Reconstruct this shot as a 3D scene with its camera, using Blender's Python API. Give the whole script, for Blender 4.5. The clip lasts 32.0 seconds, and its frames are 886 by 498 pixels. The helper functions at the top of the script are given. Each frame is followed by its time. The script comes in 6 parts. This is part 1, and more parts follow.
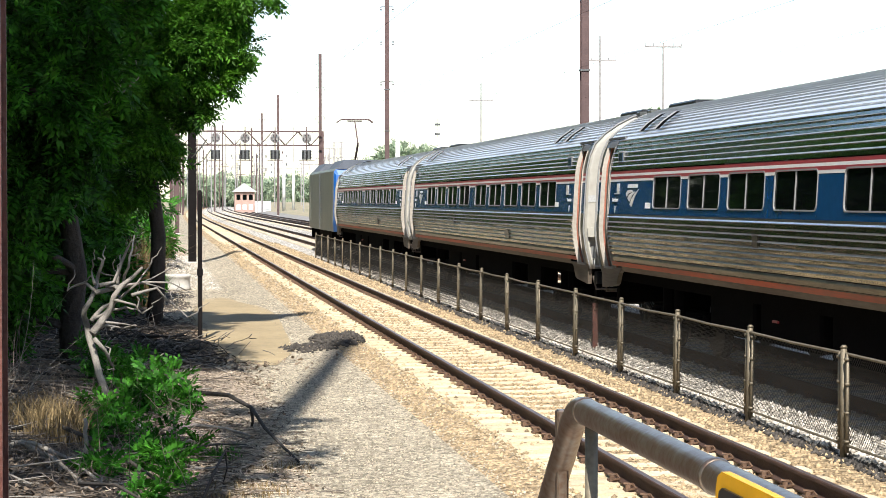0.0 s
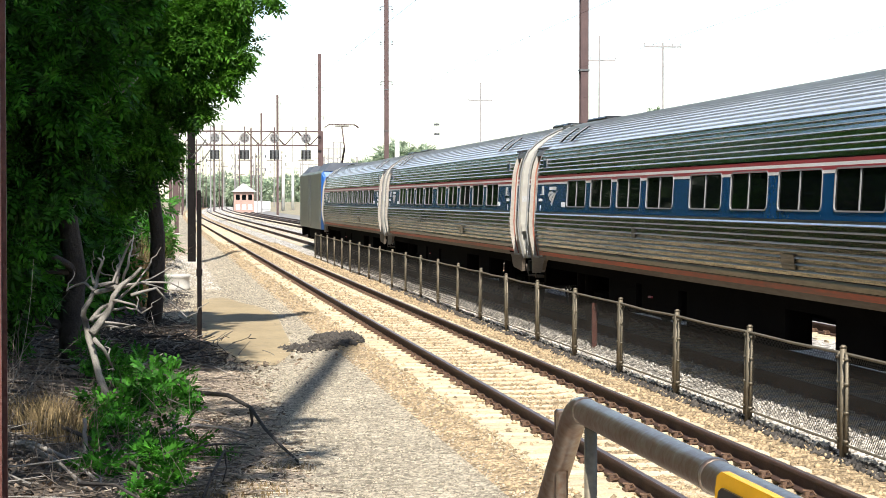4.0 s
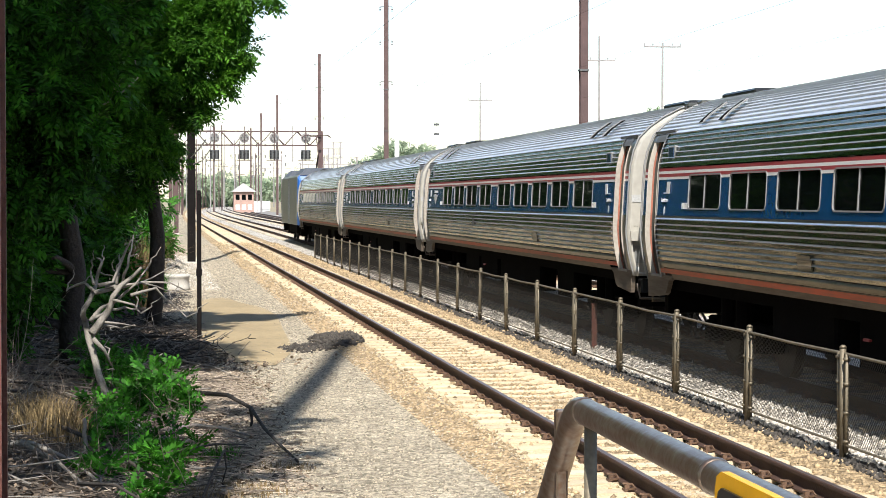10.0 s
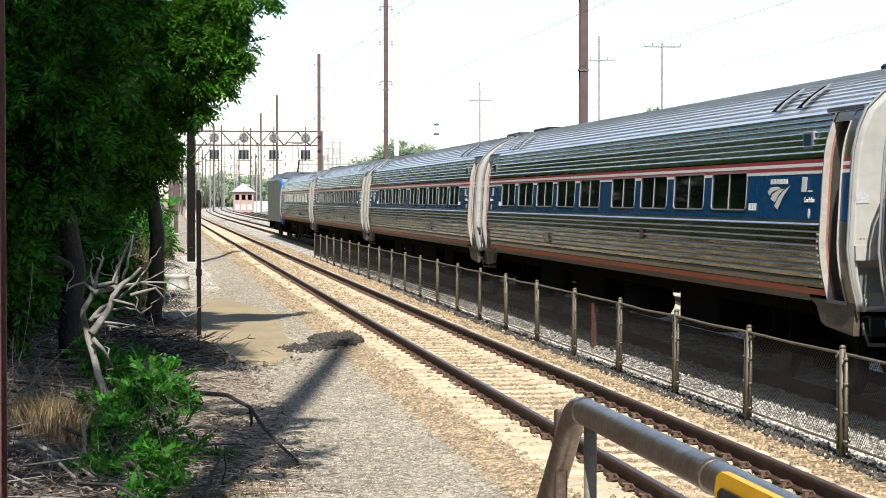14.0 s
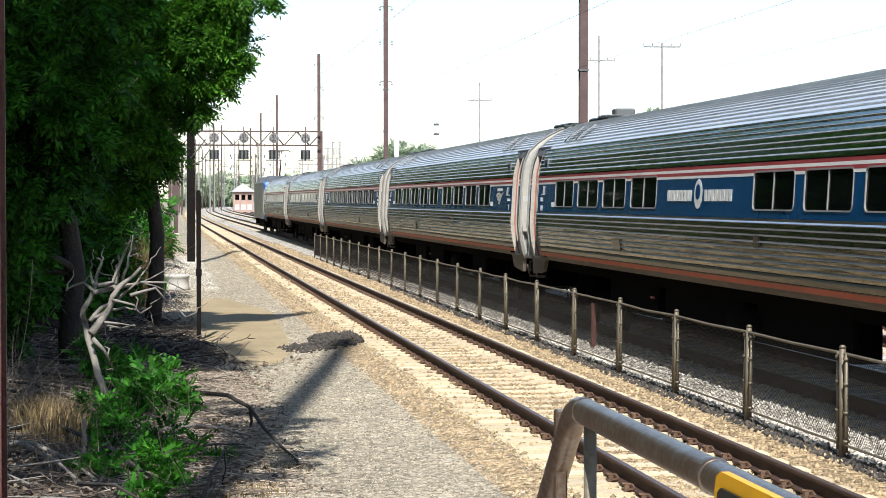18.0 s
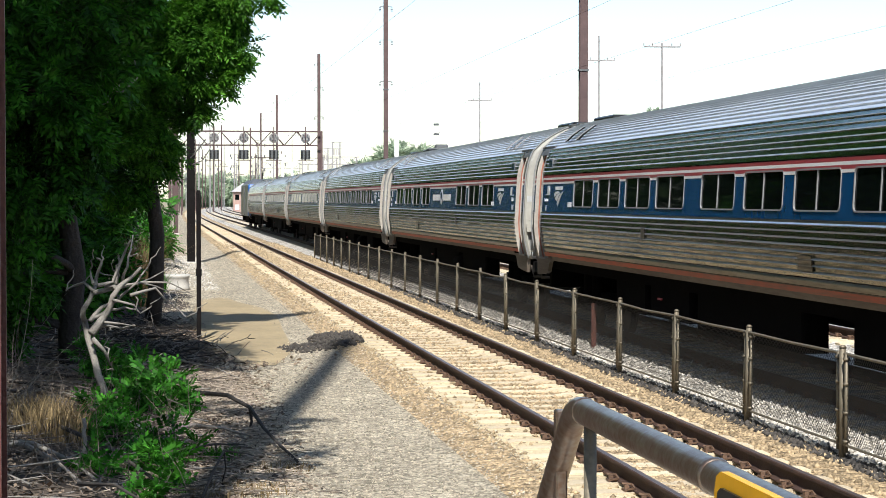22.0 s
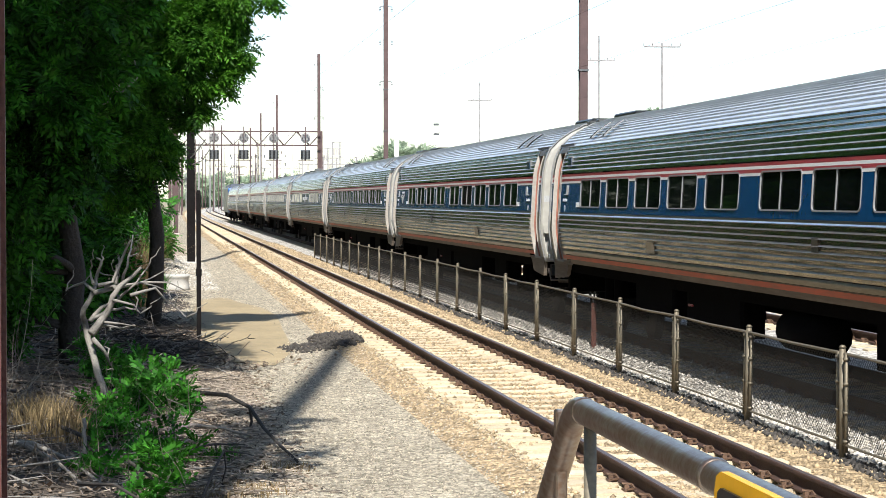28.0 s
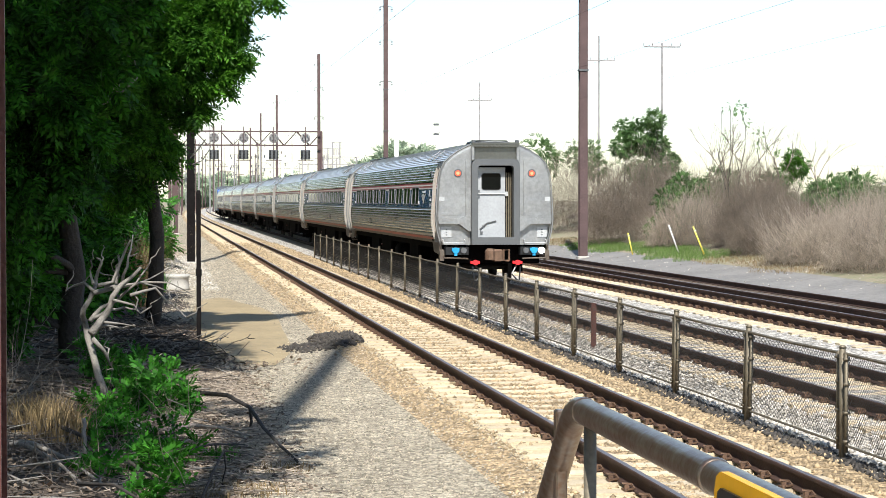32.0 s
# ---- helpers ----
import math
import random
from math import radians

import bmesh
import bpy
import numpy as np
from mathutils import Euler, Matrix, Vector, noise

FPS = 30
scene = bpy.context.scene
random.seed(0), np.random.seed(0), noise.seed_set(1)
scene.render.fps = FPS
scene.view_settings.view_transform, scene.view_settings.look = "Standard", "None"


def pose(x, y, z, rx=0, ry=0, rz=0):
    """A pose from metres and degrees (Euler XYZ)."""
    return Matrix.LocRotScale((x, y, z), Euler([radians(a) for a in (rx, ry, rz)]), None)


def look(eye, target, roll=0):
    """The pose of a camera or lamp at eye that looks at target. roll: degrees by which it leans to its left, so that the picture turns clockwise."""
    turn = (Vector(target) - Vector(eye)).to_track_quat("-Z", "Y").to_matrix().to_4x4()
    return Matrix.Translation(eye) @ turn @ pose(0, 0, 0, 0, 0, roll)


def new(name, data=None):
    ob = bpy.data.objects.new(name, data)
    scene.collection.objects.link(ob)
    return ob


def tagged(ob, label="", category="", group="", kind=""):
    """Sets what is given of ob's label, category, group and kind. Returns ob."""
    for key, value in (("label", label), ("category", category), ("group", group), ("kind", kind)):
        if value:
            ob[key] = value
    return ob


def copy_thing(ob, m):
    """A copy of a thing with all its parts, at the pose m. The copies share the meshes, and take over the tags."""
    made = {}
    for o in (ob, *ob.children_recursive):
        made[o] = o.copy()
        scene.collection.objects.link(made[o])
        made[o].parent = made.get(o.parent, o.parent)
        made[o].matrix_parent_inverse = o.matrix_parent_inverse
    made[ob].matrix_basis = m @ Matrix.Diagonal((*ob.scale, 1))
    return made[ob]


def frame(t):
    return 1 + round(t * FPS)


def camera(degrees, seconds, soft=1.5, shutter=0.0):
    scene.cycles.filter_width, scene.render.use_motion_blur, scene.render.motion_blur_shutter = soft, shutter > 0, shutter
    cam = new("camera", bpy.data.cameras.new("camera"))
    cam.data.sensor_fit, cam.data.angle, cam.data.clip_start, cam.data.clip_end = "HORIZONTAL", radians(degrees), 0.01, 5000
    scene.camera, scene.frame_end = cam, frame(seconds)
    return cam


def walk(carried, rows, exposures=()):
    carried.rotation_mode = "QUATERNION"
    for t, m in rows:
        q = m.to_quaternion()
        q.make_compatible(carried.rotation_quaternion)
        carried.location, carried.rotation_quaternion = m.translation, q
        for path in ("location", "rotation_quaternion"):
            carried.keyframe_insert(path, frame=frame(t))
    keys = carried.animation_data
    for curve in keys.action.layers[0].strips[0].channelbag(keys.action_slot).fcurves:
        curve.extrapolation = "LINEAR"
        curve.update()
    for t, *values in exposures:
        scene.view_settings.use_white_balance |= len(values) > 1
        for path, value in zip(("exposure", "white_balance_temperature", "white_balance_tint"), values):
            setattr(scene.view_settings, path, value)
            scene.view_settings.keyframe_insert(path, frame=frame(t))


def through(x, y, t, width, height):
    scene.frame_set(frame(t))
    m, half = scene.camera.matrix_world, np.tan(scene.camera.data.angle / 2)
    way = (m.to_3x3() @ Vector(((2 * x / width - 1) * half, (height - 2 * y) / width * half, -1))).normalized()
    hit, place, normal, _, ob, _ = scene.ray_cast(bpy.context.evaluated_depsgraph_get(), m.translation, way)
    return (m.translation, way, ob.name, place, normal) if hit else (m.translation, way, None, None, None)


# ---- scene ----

# x: metres to the right of the lens, y: along the tracks, z: above the nearest rails
EYE = Vector((0, 0, 2.52))


def aim(turn, dip=1.415):
    a, b = radians(turn), radians(dip)
    return look(EYE, EYE + Vector((math.sin(a) * math.cos(b), math.cos(a) * math.cos(b), -math.sin(b))))


cam = camera(25.05, 32.0, soft=0.7)
walk(cam, [(0, aim(8.062)), (3.5, aim(8.078)), (9, aim(8.084)), (16.5, aim(8.097)), (25, aim(8.097)), (32, aim(8.099))],
     exposures=[(0, 0.98, 6450, 10), (10, 0.87, 6450, 10), (13, 0.72, 6250, 10), (18, 0.75, 6200, 9), (22, 0.68, 6200, 9), (24, 0.60, 6200, 9), (25.5, 0.67, 6200, 9), (28, 0.87, 6200, 9), (29, 0.84, 6200, 9), (30, 0.73, 6200, 9), (32, 0.74, 6250, 9)])

# ---- light ----
SUN = Vector((-0.145, -0.88, 1.0)).normalized()
world = bpy.data.worlds.new("sky")
scene.world = world
world.use_nodes = True
wn = world.node_tree.nodes
sky = wn.new("ShaderNodeTexSky")
sky.sky_type, sky.sun_disc = "NISHITA", False
sky.sun_elevation = math.asin(SUN.z)
sky.sun_rotation = math.atan2(SUN.x, SUN.y)
sky.air_density, sky.dust_density, sky.ozone_density = 1.0, 0.5, 0.5
world.node_tree.links.new(sky.outputs[0], wn["Background"].inputs[0])
wn["Background"].inputs[1].default_value = 0.115
sun = new("sun", bpy.data.lights.new("sun", "SUN"))
sun.data.energy, sun.data.angle, sun.data.color = 5.0, radians(0.6), (1.0, 0.965, 0.905)
sun.matrix_world = look(SUN * 60, (0, 0, 0))


# ---- materials ----
def mat(name, col, rough=0.7, metal=0.0, var=0.25, scale=3.0, bump=0.0, bscale=40.0, col2=None, island=False, spec=0.5, each=0.0, mix=0.5, detail=6):
    """Colour that varies at two scales, with grain in the relief."""
    m = bpy.data.materials.new(name)
    m.use_nodes = True
    nt = m.node_tree
    n, l = nt.nodes, nt.links
    b = n["Principled BSDF"]
    b.inputs["Roughness"].default_value, b.inputs["Metallic"].default_value = rough, metal
    b.inputs["Specular IOR Level"].default_value = spec
    co = n.new("ShaderNodeTexCoord")
    big, small = n.new("ShaderNodeTexNoise"), n.new("ShaderNodeTexNoise")
    big.inputs["Scale"].default_value, small.inputs["Scale"].default_value = scale, scale * 11
    big.inputs["Detail"].default_value = small.inputs["Detail"].default_value = detail
    for q in (big, small):
        l.new(co.outputs["Object"], q.inputs["Vector"])
    add = n.new("ShaderNodeMath")
    add.operation = "MULTIPLY_ADD"
    add.inputs[1].default_value = 0.5
    half = n.new("ShaderNodeMath")
    half.operation = "MULTIPLY"
    half.inputs[1].default_value = 0.5
    l.new(small.outputs[0], half.inputs[0])
    l.new(big.outputs[0], add.inputs[0])
    l.new(half.outputs[0], add.inputs[2])
    ramp = n.new("ShaderNodeValToRGB")
    c2 = col2 or tuple(c * (1 + var) for c in col)
    c1 = col if col2 else tuple(c * (1 - var) for c in col)
    ramp.color_ramp.elements[0].position, ramp.color_ramp.elements[1].position = mix - 0.16, mix + 0.16
    ramp.color_ramp.elements[0].color, ramp.color_ramp.elements[1].color = (*c1, 1), (*c2, 1)
    l.new(add.outputs[0], ramp.inputs[0])
    out = ramp.outputs[0]
    if each:
        rnd = n.new("ShaderNodeNewGeometry").outputs["Random Per Island"] if island else n.new("ShaderNodeObjectInfo").outputs["Random"]
        mr = n.new("ShaderNodeMapRange")
        mr.inputs[3].default_value, mr.inputs[4].default_value = 1 - each, 1 + each
        l.new(rnd, mr.inputs[0])
        mul = n.new("ShaderNodeMix")
        mul.data_type, mul.blend_type = "RGBA", "MULTIPLY"
        mul.inputs[0].default_value = 1
        l.new(out, mul.inputs[6])
        l.new(mr.outputs[0], mul.inputs[7])
        out = mul.outputs[2]
    l.new(out, b.inputs["Base Color"])
    if bump:
        g = n.new("ShaderNodeTexNoise")
        g.inputs["Scale"].default_value, g.inputs["Detail"].default_value = bscale, 5
        l.new(co.outputs["Object"], g.inputs["Vector"])
        bp = n.new("ShaderNodeBump")
        bp.inputs["Strength"].default_value, bp.inputs["Distance"].default_value = min(bump, 1), 0.03
        l.new(g.outputs[0], bp.inputs["Height"])
        l.new(bp.outputs[0], b.inputs["Normal"])
    return m


def gravelly(name, col, scale=16.0, spread=0.45, patch=0.25):
    """Loose stones: every cell has a tone of its own and stands up from its joints, with wide patches over them."""
    m = mat(name, col, 0.92, var=patch, scale=0.7, spec=0.2)
    n, l = m.node_tree.nodes, m.node_tree.links
    b = n["Principled BSDF"]
    co = [q for q in n if q.bl_idname == "ShaderNodeTexCoord"][0]
    out, relief = b.inputs["Base Color"].links[0].from_socket, None
    for k in (1.0, 2.7):
        vo = n.new("ShaderNodeTexVoronoi")
        vo.inputs["Scale"].default_value = scale * k
        l.new(co.outputs["Object"], vo.inputs["Vector"])
        sep = n.new("ShaderNodeSeparateColor")
        l.new(vo.outputs["Color"], sep.inputs[0])
        mr = n.new("ShaderNodeMapRange")
        mr.inputs[3].default_value, mr.inputs[4].default_value = 1 - spread, 1 + spread
        l.new(sep.outputs[0], mr.inputs[0])
        mul = n.new("ShaderNodeMix")
        mul.data_type, mul.blend_type = "RGBA", "MULTIPLY"
        mul.inputs[0].default_value = 1
        l.new(out, mul.inputs[6])
        l.new(mr.outputs[0], mul.inputs[7])
        out = mul.outputs[2]
        bp = n.new("ShaderNodeBump")
        bp.invert = True
        bp.inputs["Strength"].default_value, bp.inputs["Distance"].default_value = 0.9, 0.35 / (scale * k)
        l.new(vo.outputs["Distance"], bp.inputs["Height"])
        if relief:
            l.new(relief, bp.inputs["Normal"])
        relief = bp.outputs[0]
    l.new(out, b.inputs["Base Color"])
    l.new(relief, b.inputs["Normal"])
    return m


def leafy(name, c1, c2, each=0.35, through=0.3):
    m = mat(name, c1, 0.55, 0, scale=0.9, col2=c2, island=True, each=each, spec=0.15)
    b = m.node_tree.nodes["Principled BSDF"]
    t = m.node_tree.nodes.new("ShaderNodeBsdfTranslucent")
    mx = m.node_tree.nodes.new("ShaderNodeMixShader")
    mx.inputs[0].default_value = through
    l = m.node_tree.links
    l.new(b.inputs["Base Color"].links[0].from_socket, t.inputs[0])
    l.new(b.outputs[0], mx.inputs[1])
    l.new(t.outputs[0], mx.inputs[2])
    l.new(mx.outputs[0], m.node_tree.nodes["Material Output"].inputs[0])
    return m


def glow(name, col, power, base=1.0):
    m = bpy.data.materials.new(name)
    m.use_nodes = True
    b = m.node_tree.nodes["Principled BSDF"]
    b.inputs["Base Color"].default_value = (*[c * base for c in col], 1)
    b.inputs["Emission Color"].default_value = (*col, 1)
    b.inputs["Emission Strength"].default_value = power
    return m


M = {
    "gravel": gravelly("gravel", (0.305, 0.262, 0.192), 19, 0.42, 0.3),
    "sandy": gravelly("sandy_ballast", (0.31, 0.225, 0.13), 13, 0.5, 0.25),
    "verge": gravelly("sand_over_tie_ends", (0.50, 0.40, 0.25), 30, 0.14, 0.2),
    "pale": gravelly("pale_ballast", (0.36, 0.33, 0.285), 13, 0.5, 0.25),
    "dirt": mat("dirt", (0.055, 0.039, 0.026), 0.95, var=0.4, scale=1.4, bump=1, bscale=16),
    "sand": mat("damp_sand", (0.29, 0.22, 0.12), 0.9, var=0.2, scale=0.8, bump=0.4, bscale=30),
    "field": mat("field", (0.29, 0.225, 0.155), 0.95, col2=(0.13, 0.16, 0.065), mix=0.56, scale=0.25, bump=1, bscale=8),
    "road": mat("yard_gravel", (0.20, 0.185, 0.165), 0.9, var=0.22, scale=0.5, bump=0.8, bscale=18),
    "stone": mat("stones", (0.33, 0.28, 0.205), 0.9, var=0.3, scale=5, island=True, each=0.55),
    "stone_sandy": mat("sandy_stones", (0.30, 0.22, 0.125), 0.9, var=0.25, scale=5, island=True, each=0.45),
    "stone_pale": mat("pale_stones", (0.42, 0.38, 0.32), 0.9, var=0.25, scale=5, island=True, each=0.5),
    "tie": mat("concrete_tie", (0.52, 0.42, 0.28), 0.85, var=0.22, scale=4, bump=0.4, bscale=60, each=0.15),
    "tie_far": mat("concrete_tie_row", (0.42, 0.36, 0.265), 0.85, var=0.22, scale=4, island=True, each=0.15),
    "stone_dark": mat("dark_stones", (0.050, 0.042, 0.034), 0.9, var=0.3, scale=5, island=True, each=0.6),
    "tie_wood": mat("timber_tie", (0.10, 0.075, 0.055), 0.9, var=0.3, scale=5, island=True, each=0.3),
    "rail": mat("rusty_rail", (0.050, 0.023, 0.013), 0.8, 0.1, var=0.35, scale=5, bump=0.3, bscale=70),
    "railtop": mat("worn_railhead", (0.24, 0.185, 0.16), 0.42, 0.8, var=0.2, scale=6),
    "clip": mat("rusty_clip", (0.13, 0.075, 0.045), 0.7, 0.3, var=0.35, scale=9),
    "post": mat("galvanised_post", (0.165, 0.138, 0.095), 0.6, 0.5, var=0.3, scale=8, bump=0.2),
    "mesh": mat("weathered_wire", (0.035, 0.031, 0.026), 0.75, 0.2, var=0.3, scale=6),
    "pipe": mat("galvanised_pipe", (0.35, 0.305, 0.25), 0.33, 0.9, scale=6, col2=(0.20, 0.105, 0.06), bump=0.05, bscale=60, mix=0.505),
    "pole": mat("rusted_steel", (0.088, 0.054, 0.050), 0.8, 0.1, var=0.3, scale=1.5, bump=0.3, bscale=30),
    "column": mat("red_brown_paint", (0.10, 0.032, 0.02), 0.6, var=0.35, scale=3, bump=0.3, bscale=30),
    "timber_black": mat("creosote_and_shade_black", (0.009, 0.0075, 0.007), 0.9, spec=0.1, var=0.4, scale=4, bump=0.5),
    "grey_pole": mat("weathered_wood", (0.25, 0.235, 0.225), 0.85, var=0.25, scale=3, bump=0.4),
    "steel": mat("stainless_steel", (0.36, 0.40, 0.395), 0.17, 0.97, var=0.3, scale=0.8, bump=0.09, bscale=8),
    "roof": mat("stainless_roof", (0.86, 0.89, 0.93), 0.33, 0.65, var=0.12, scale=0.7),
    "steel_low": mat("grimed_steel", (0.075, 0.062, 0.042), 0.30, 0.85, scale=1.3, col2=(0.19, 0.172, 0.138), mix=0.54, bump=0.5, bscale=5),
    # blotchy brown reflection of the sunlit ground put into the steel's colour
    "steel_side": mat("ground_reflection_steel", (0.11, 0.108, 0.085), 0.24, 0.92, scale=0.9, col2=(0.46, 0.41, 0.30), mix=0.51, bump=0.35, bscale=5),
    # sky glints put into the colour of the ribs' upward faces
    "rib": mat("sky_bright_rib", (0.72, 0.73, 0.70), 0.28, 0.92, var=0.2, scale=0.6),
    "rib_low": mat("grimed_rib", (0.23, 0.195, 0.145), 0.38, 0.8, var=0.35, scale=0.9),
    "steel_door": mat("door_steel", (0.15, 0.145, 0.125), 0.35, 0.8, var=0.15, scale=1.2),
    "marker_glass": mat("marker_lens", (0.03, 0.06, 0.11), 0.15, var=0.1, scale=3),
    "sill": mat("dirty_sill", (0.075, 0.05, 0.034), 0.6, 0.3, scale=1.1, col2=(0.15, 0.125, 0.095), mix=0.52),
    "redline": mat("faded_red_line", (0.50, 0.07, 0.022), 0.55, scale=1.0, col2=(0.19, 0.07, 0.04), mix=0.52),
    "blue": mat("blue_band", (0.004, 0.046, 0.13), 0.25, var=0.12, scale=0.7, spec=0.25),
    "red": mat("red_band", (0.27, 0.035, 0.042), 0.35, var=0.12, scale=0.9),
    "white": mat("white_band", (0.66, 0.645, 0.61), 0.4, var=0.06, scale=0.9),
    "cream": mat("pale_jamb", (0.33, 0.295, 0.25), 0.5, 0.0, var=0.22, scale=1.5),
    "rust_jamb": mat("rust_streaked_jamb", (0.30, 0.11, 0.07), 0.6, 0.2, var=0.35, scale=2.5),
    "endgrey": mat("light_grey_end", (0.30, 0.297, 0.287), 0.38, 0.55, var=0.2, scale=1.1, bump=0.8, bscale=2.2, detail=3),
    "dkgrey": mat("dark_grey_diaphragm", (0.10, 0.103, 0.103), 0.6, 0.2, var=0.08, scale=2),
    "door": mat("pale_grey_door", (0.35, 0.355, 0.355), 0.5, 0.1, var=0.12, scale=1.6, bump=0.2, bscale=3),
    "dark": mat("grimy_underframe", (0.0035, 0.003, 0.003), 0.95, 0.0, var=0.4, scale=2, spec=0.03),
    "wheel": mat("wheel_steel", (0.025, 0.02, 0.017), 0.7, 0.3, var=0.3, scale=4),
    "glass": mat("dark_window_glass", (0.003, 0.004, 0.004), 0.04, 0, var=0.2, scale=2, spec=0.06),
    "alu": mat("window_aluminium", (0.22, 0.22, 0.213), 0.6, 0.1, spec=0.2, var=0.1, scale=3),
    "lamp_amber": glow("amber_marker", (1.0, 0.12, 0.05), 0.75, 0.15),
    "lamp_core": glow("bright_bulb", (1.0, 0.36, 0.16), 0.9, 0.3),
    # glow added to the hose heads to brighten their red; no lamp there
    "lamp_red": glow("glowing_hose_red", (1.0, 0.02, 0.025), 0.5, 0.5),
    "lamp_white": glow("white_lamp", (1.0, 0.98, 0.92), 1.6),
    "end_plate": mat("scuffed_end_plate", (0.42, 0.42, 0.41), 0.5, 0.2, var=0.2, scale=4, bump=0.2),
    "plug": mat("blue_connector", (0.02, 0.28, 0.55), 0.4, var=0.2, scale=6),
    "loco": mat("locomotive_silver", (0.22, 0.225, 0.185), 0.42, 0.6, var=0.18, scale=0.8),
    "loco_roof": mat("locomotive_roof", (0.10, 0.11, 0.13), 0.6, 0.3, var=0.25, scale=1.5),
    "loco_blue": mat("locomotive_blue", (0.006, 0.085, 0.32), 0.4, var=0.12, scale=1),
    "black": mat("black_panel", (0.012, 0.012, 0.012), 0.35, var=0.2, scale=4),
    "yellow": mat("yellow_edge", (0.70, 0.34, 0.0), 0.45, var=0.08, scale=4),
    "concrete": mat("concrete", (0.42, 0.39, 0.34), 0.85, var=0.2, scale=2, bump=0.3),
    "bark": mat("bark", (0.035, 0.028, 0.022), 0.9, var=0.45, scale=4, bump=1, bscale=18),
    "dead": mat("bleached_wood", (0.20, 0.178, 0.15), 0.85, var=0.3, scale=6, bump=0.5, bscale=40),
    "twig": mat("dry_twig", (0.145, 0.115, 0.088), 0.9, var=0.3, scale=4, island=True, each=0.45),
    "dead_leaf": mat("dead_leaves", (0.155, 0.112, 0.075), 0.85, var=0.35, scale=3, island=True, each=0.75),
    "brush_pale": mat("pale_bare_brush", (0.36, 0.292, 0.22), 0.9, var=0.3, scale=0.4, island=True, each=0.45),
    "brush": mat("bare_brush", (0.19, 0.148, 0.108), 0.9, var=0.3, scale=0.4, island=True, each=0.4),
    "straw": mat("dry_grass", (0.18, 0.125, 0.055), 0.85, var=0.3, scale=2, island=True, each=0.4),
    "leaf": leafy("green_leaf", (0.009, 0.040, 0.004), (0.085, 0.23, 0.016), 0.55, 0.35),
    # darker copy of green_leaf: the trees' shade is put into the colour
    "leaf_shaded": leafy("shaded_green_leaf", (0.004, 0.020, 0.002), (0.060, 0.205, 0.014), 0.65, 0.25),
    "leaf_low": leafy("fresh_green_leaf", (0.014, 0.080, 0.007), (0.07, 0.24, 0.02), 0.6, 0.45),
    # distance haze put into the colour: far leaves paler than their own green
    "leaf_hazed": leafy("haze_pale_leaf", (0.24, 0.31, 0.20), (0.34, 0.40, 0.27)),
    "leaf_ivy": leafy("mid_green_leaf", (0.05, 0.11, 0.03), (0.12, 0.20, 0.06)),
    "grass": leafy("grass_blade", (0.085, 0.15, 0.035), (0.17, 0.25, 0.07), 0.35, 0.3),
    "end_cream": mat("cream_car_end", (0.36, 0.34, 0.295), 0.4, 0.1, var=0.14, scale=0.7, bump=0.3, bscale=2.2, detail=3),
    "brick": mat("pale_red_brick", (0.36, 0.235, 0.19), 0.9, var=0.2, scale=1.2),
    "slate": mat("grey_roof", (0.32, 0.30, 0.285), 0.8, var=0.2, scale=1),
    "tape": mat("yellow_sleeve", (0.75, 0.62, 0.10), 0.5, var=0.15, scale=6),
}


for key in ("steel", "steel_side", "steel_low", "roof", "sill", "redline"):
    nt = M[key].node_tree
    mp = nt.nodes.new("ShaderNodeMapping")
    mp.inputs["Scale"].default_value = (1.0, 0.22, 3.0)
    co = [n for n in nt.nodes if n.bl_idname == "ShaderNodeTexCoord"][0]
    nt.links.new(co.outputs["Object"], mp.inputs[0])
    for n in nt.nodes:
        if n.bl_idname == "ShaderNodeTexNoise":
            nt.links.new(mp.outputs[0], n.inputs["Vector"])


# ---- mesh helpers ----
def mesh_of(name, verts, faces, mats, idx=None, smooth=False):
    me = bpy.data.meshes.new(name)
    me.from_pydata([tuple(v) for v in verts], [], [tuple(f) for f in faces])
    for m in (mats if isinstance(mats, (list, tuple)) else [mats]):
        me.materials.append(M[m])
    if idx is not None:
        me.polygons.foreach_set("material_index", idx)
    if smooth:
        me.polygons.foreach_set("use_smooth", [True] * len(me.polygons))
    me.update()
    return me


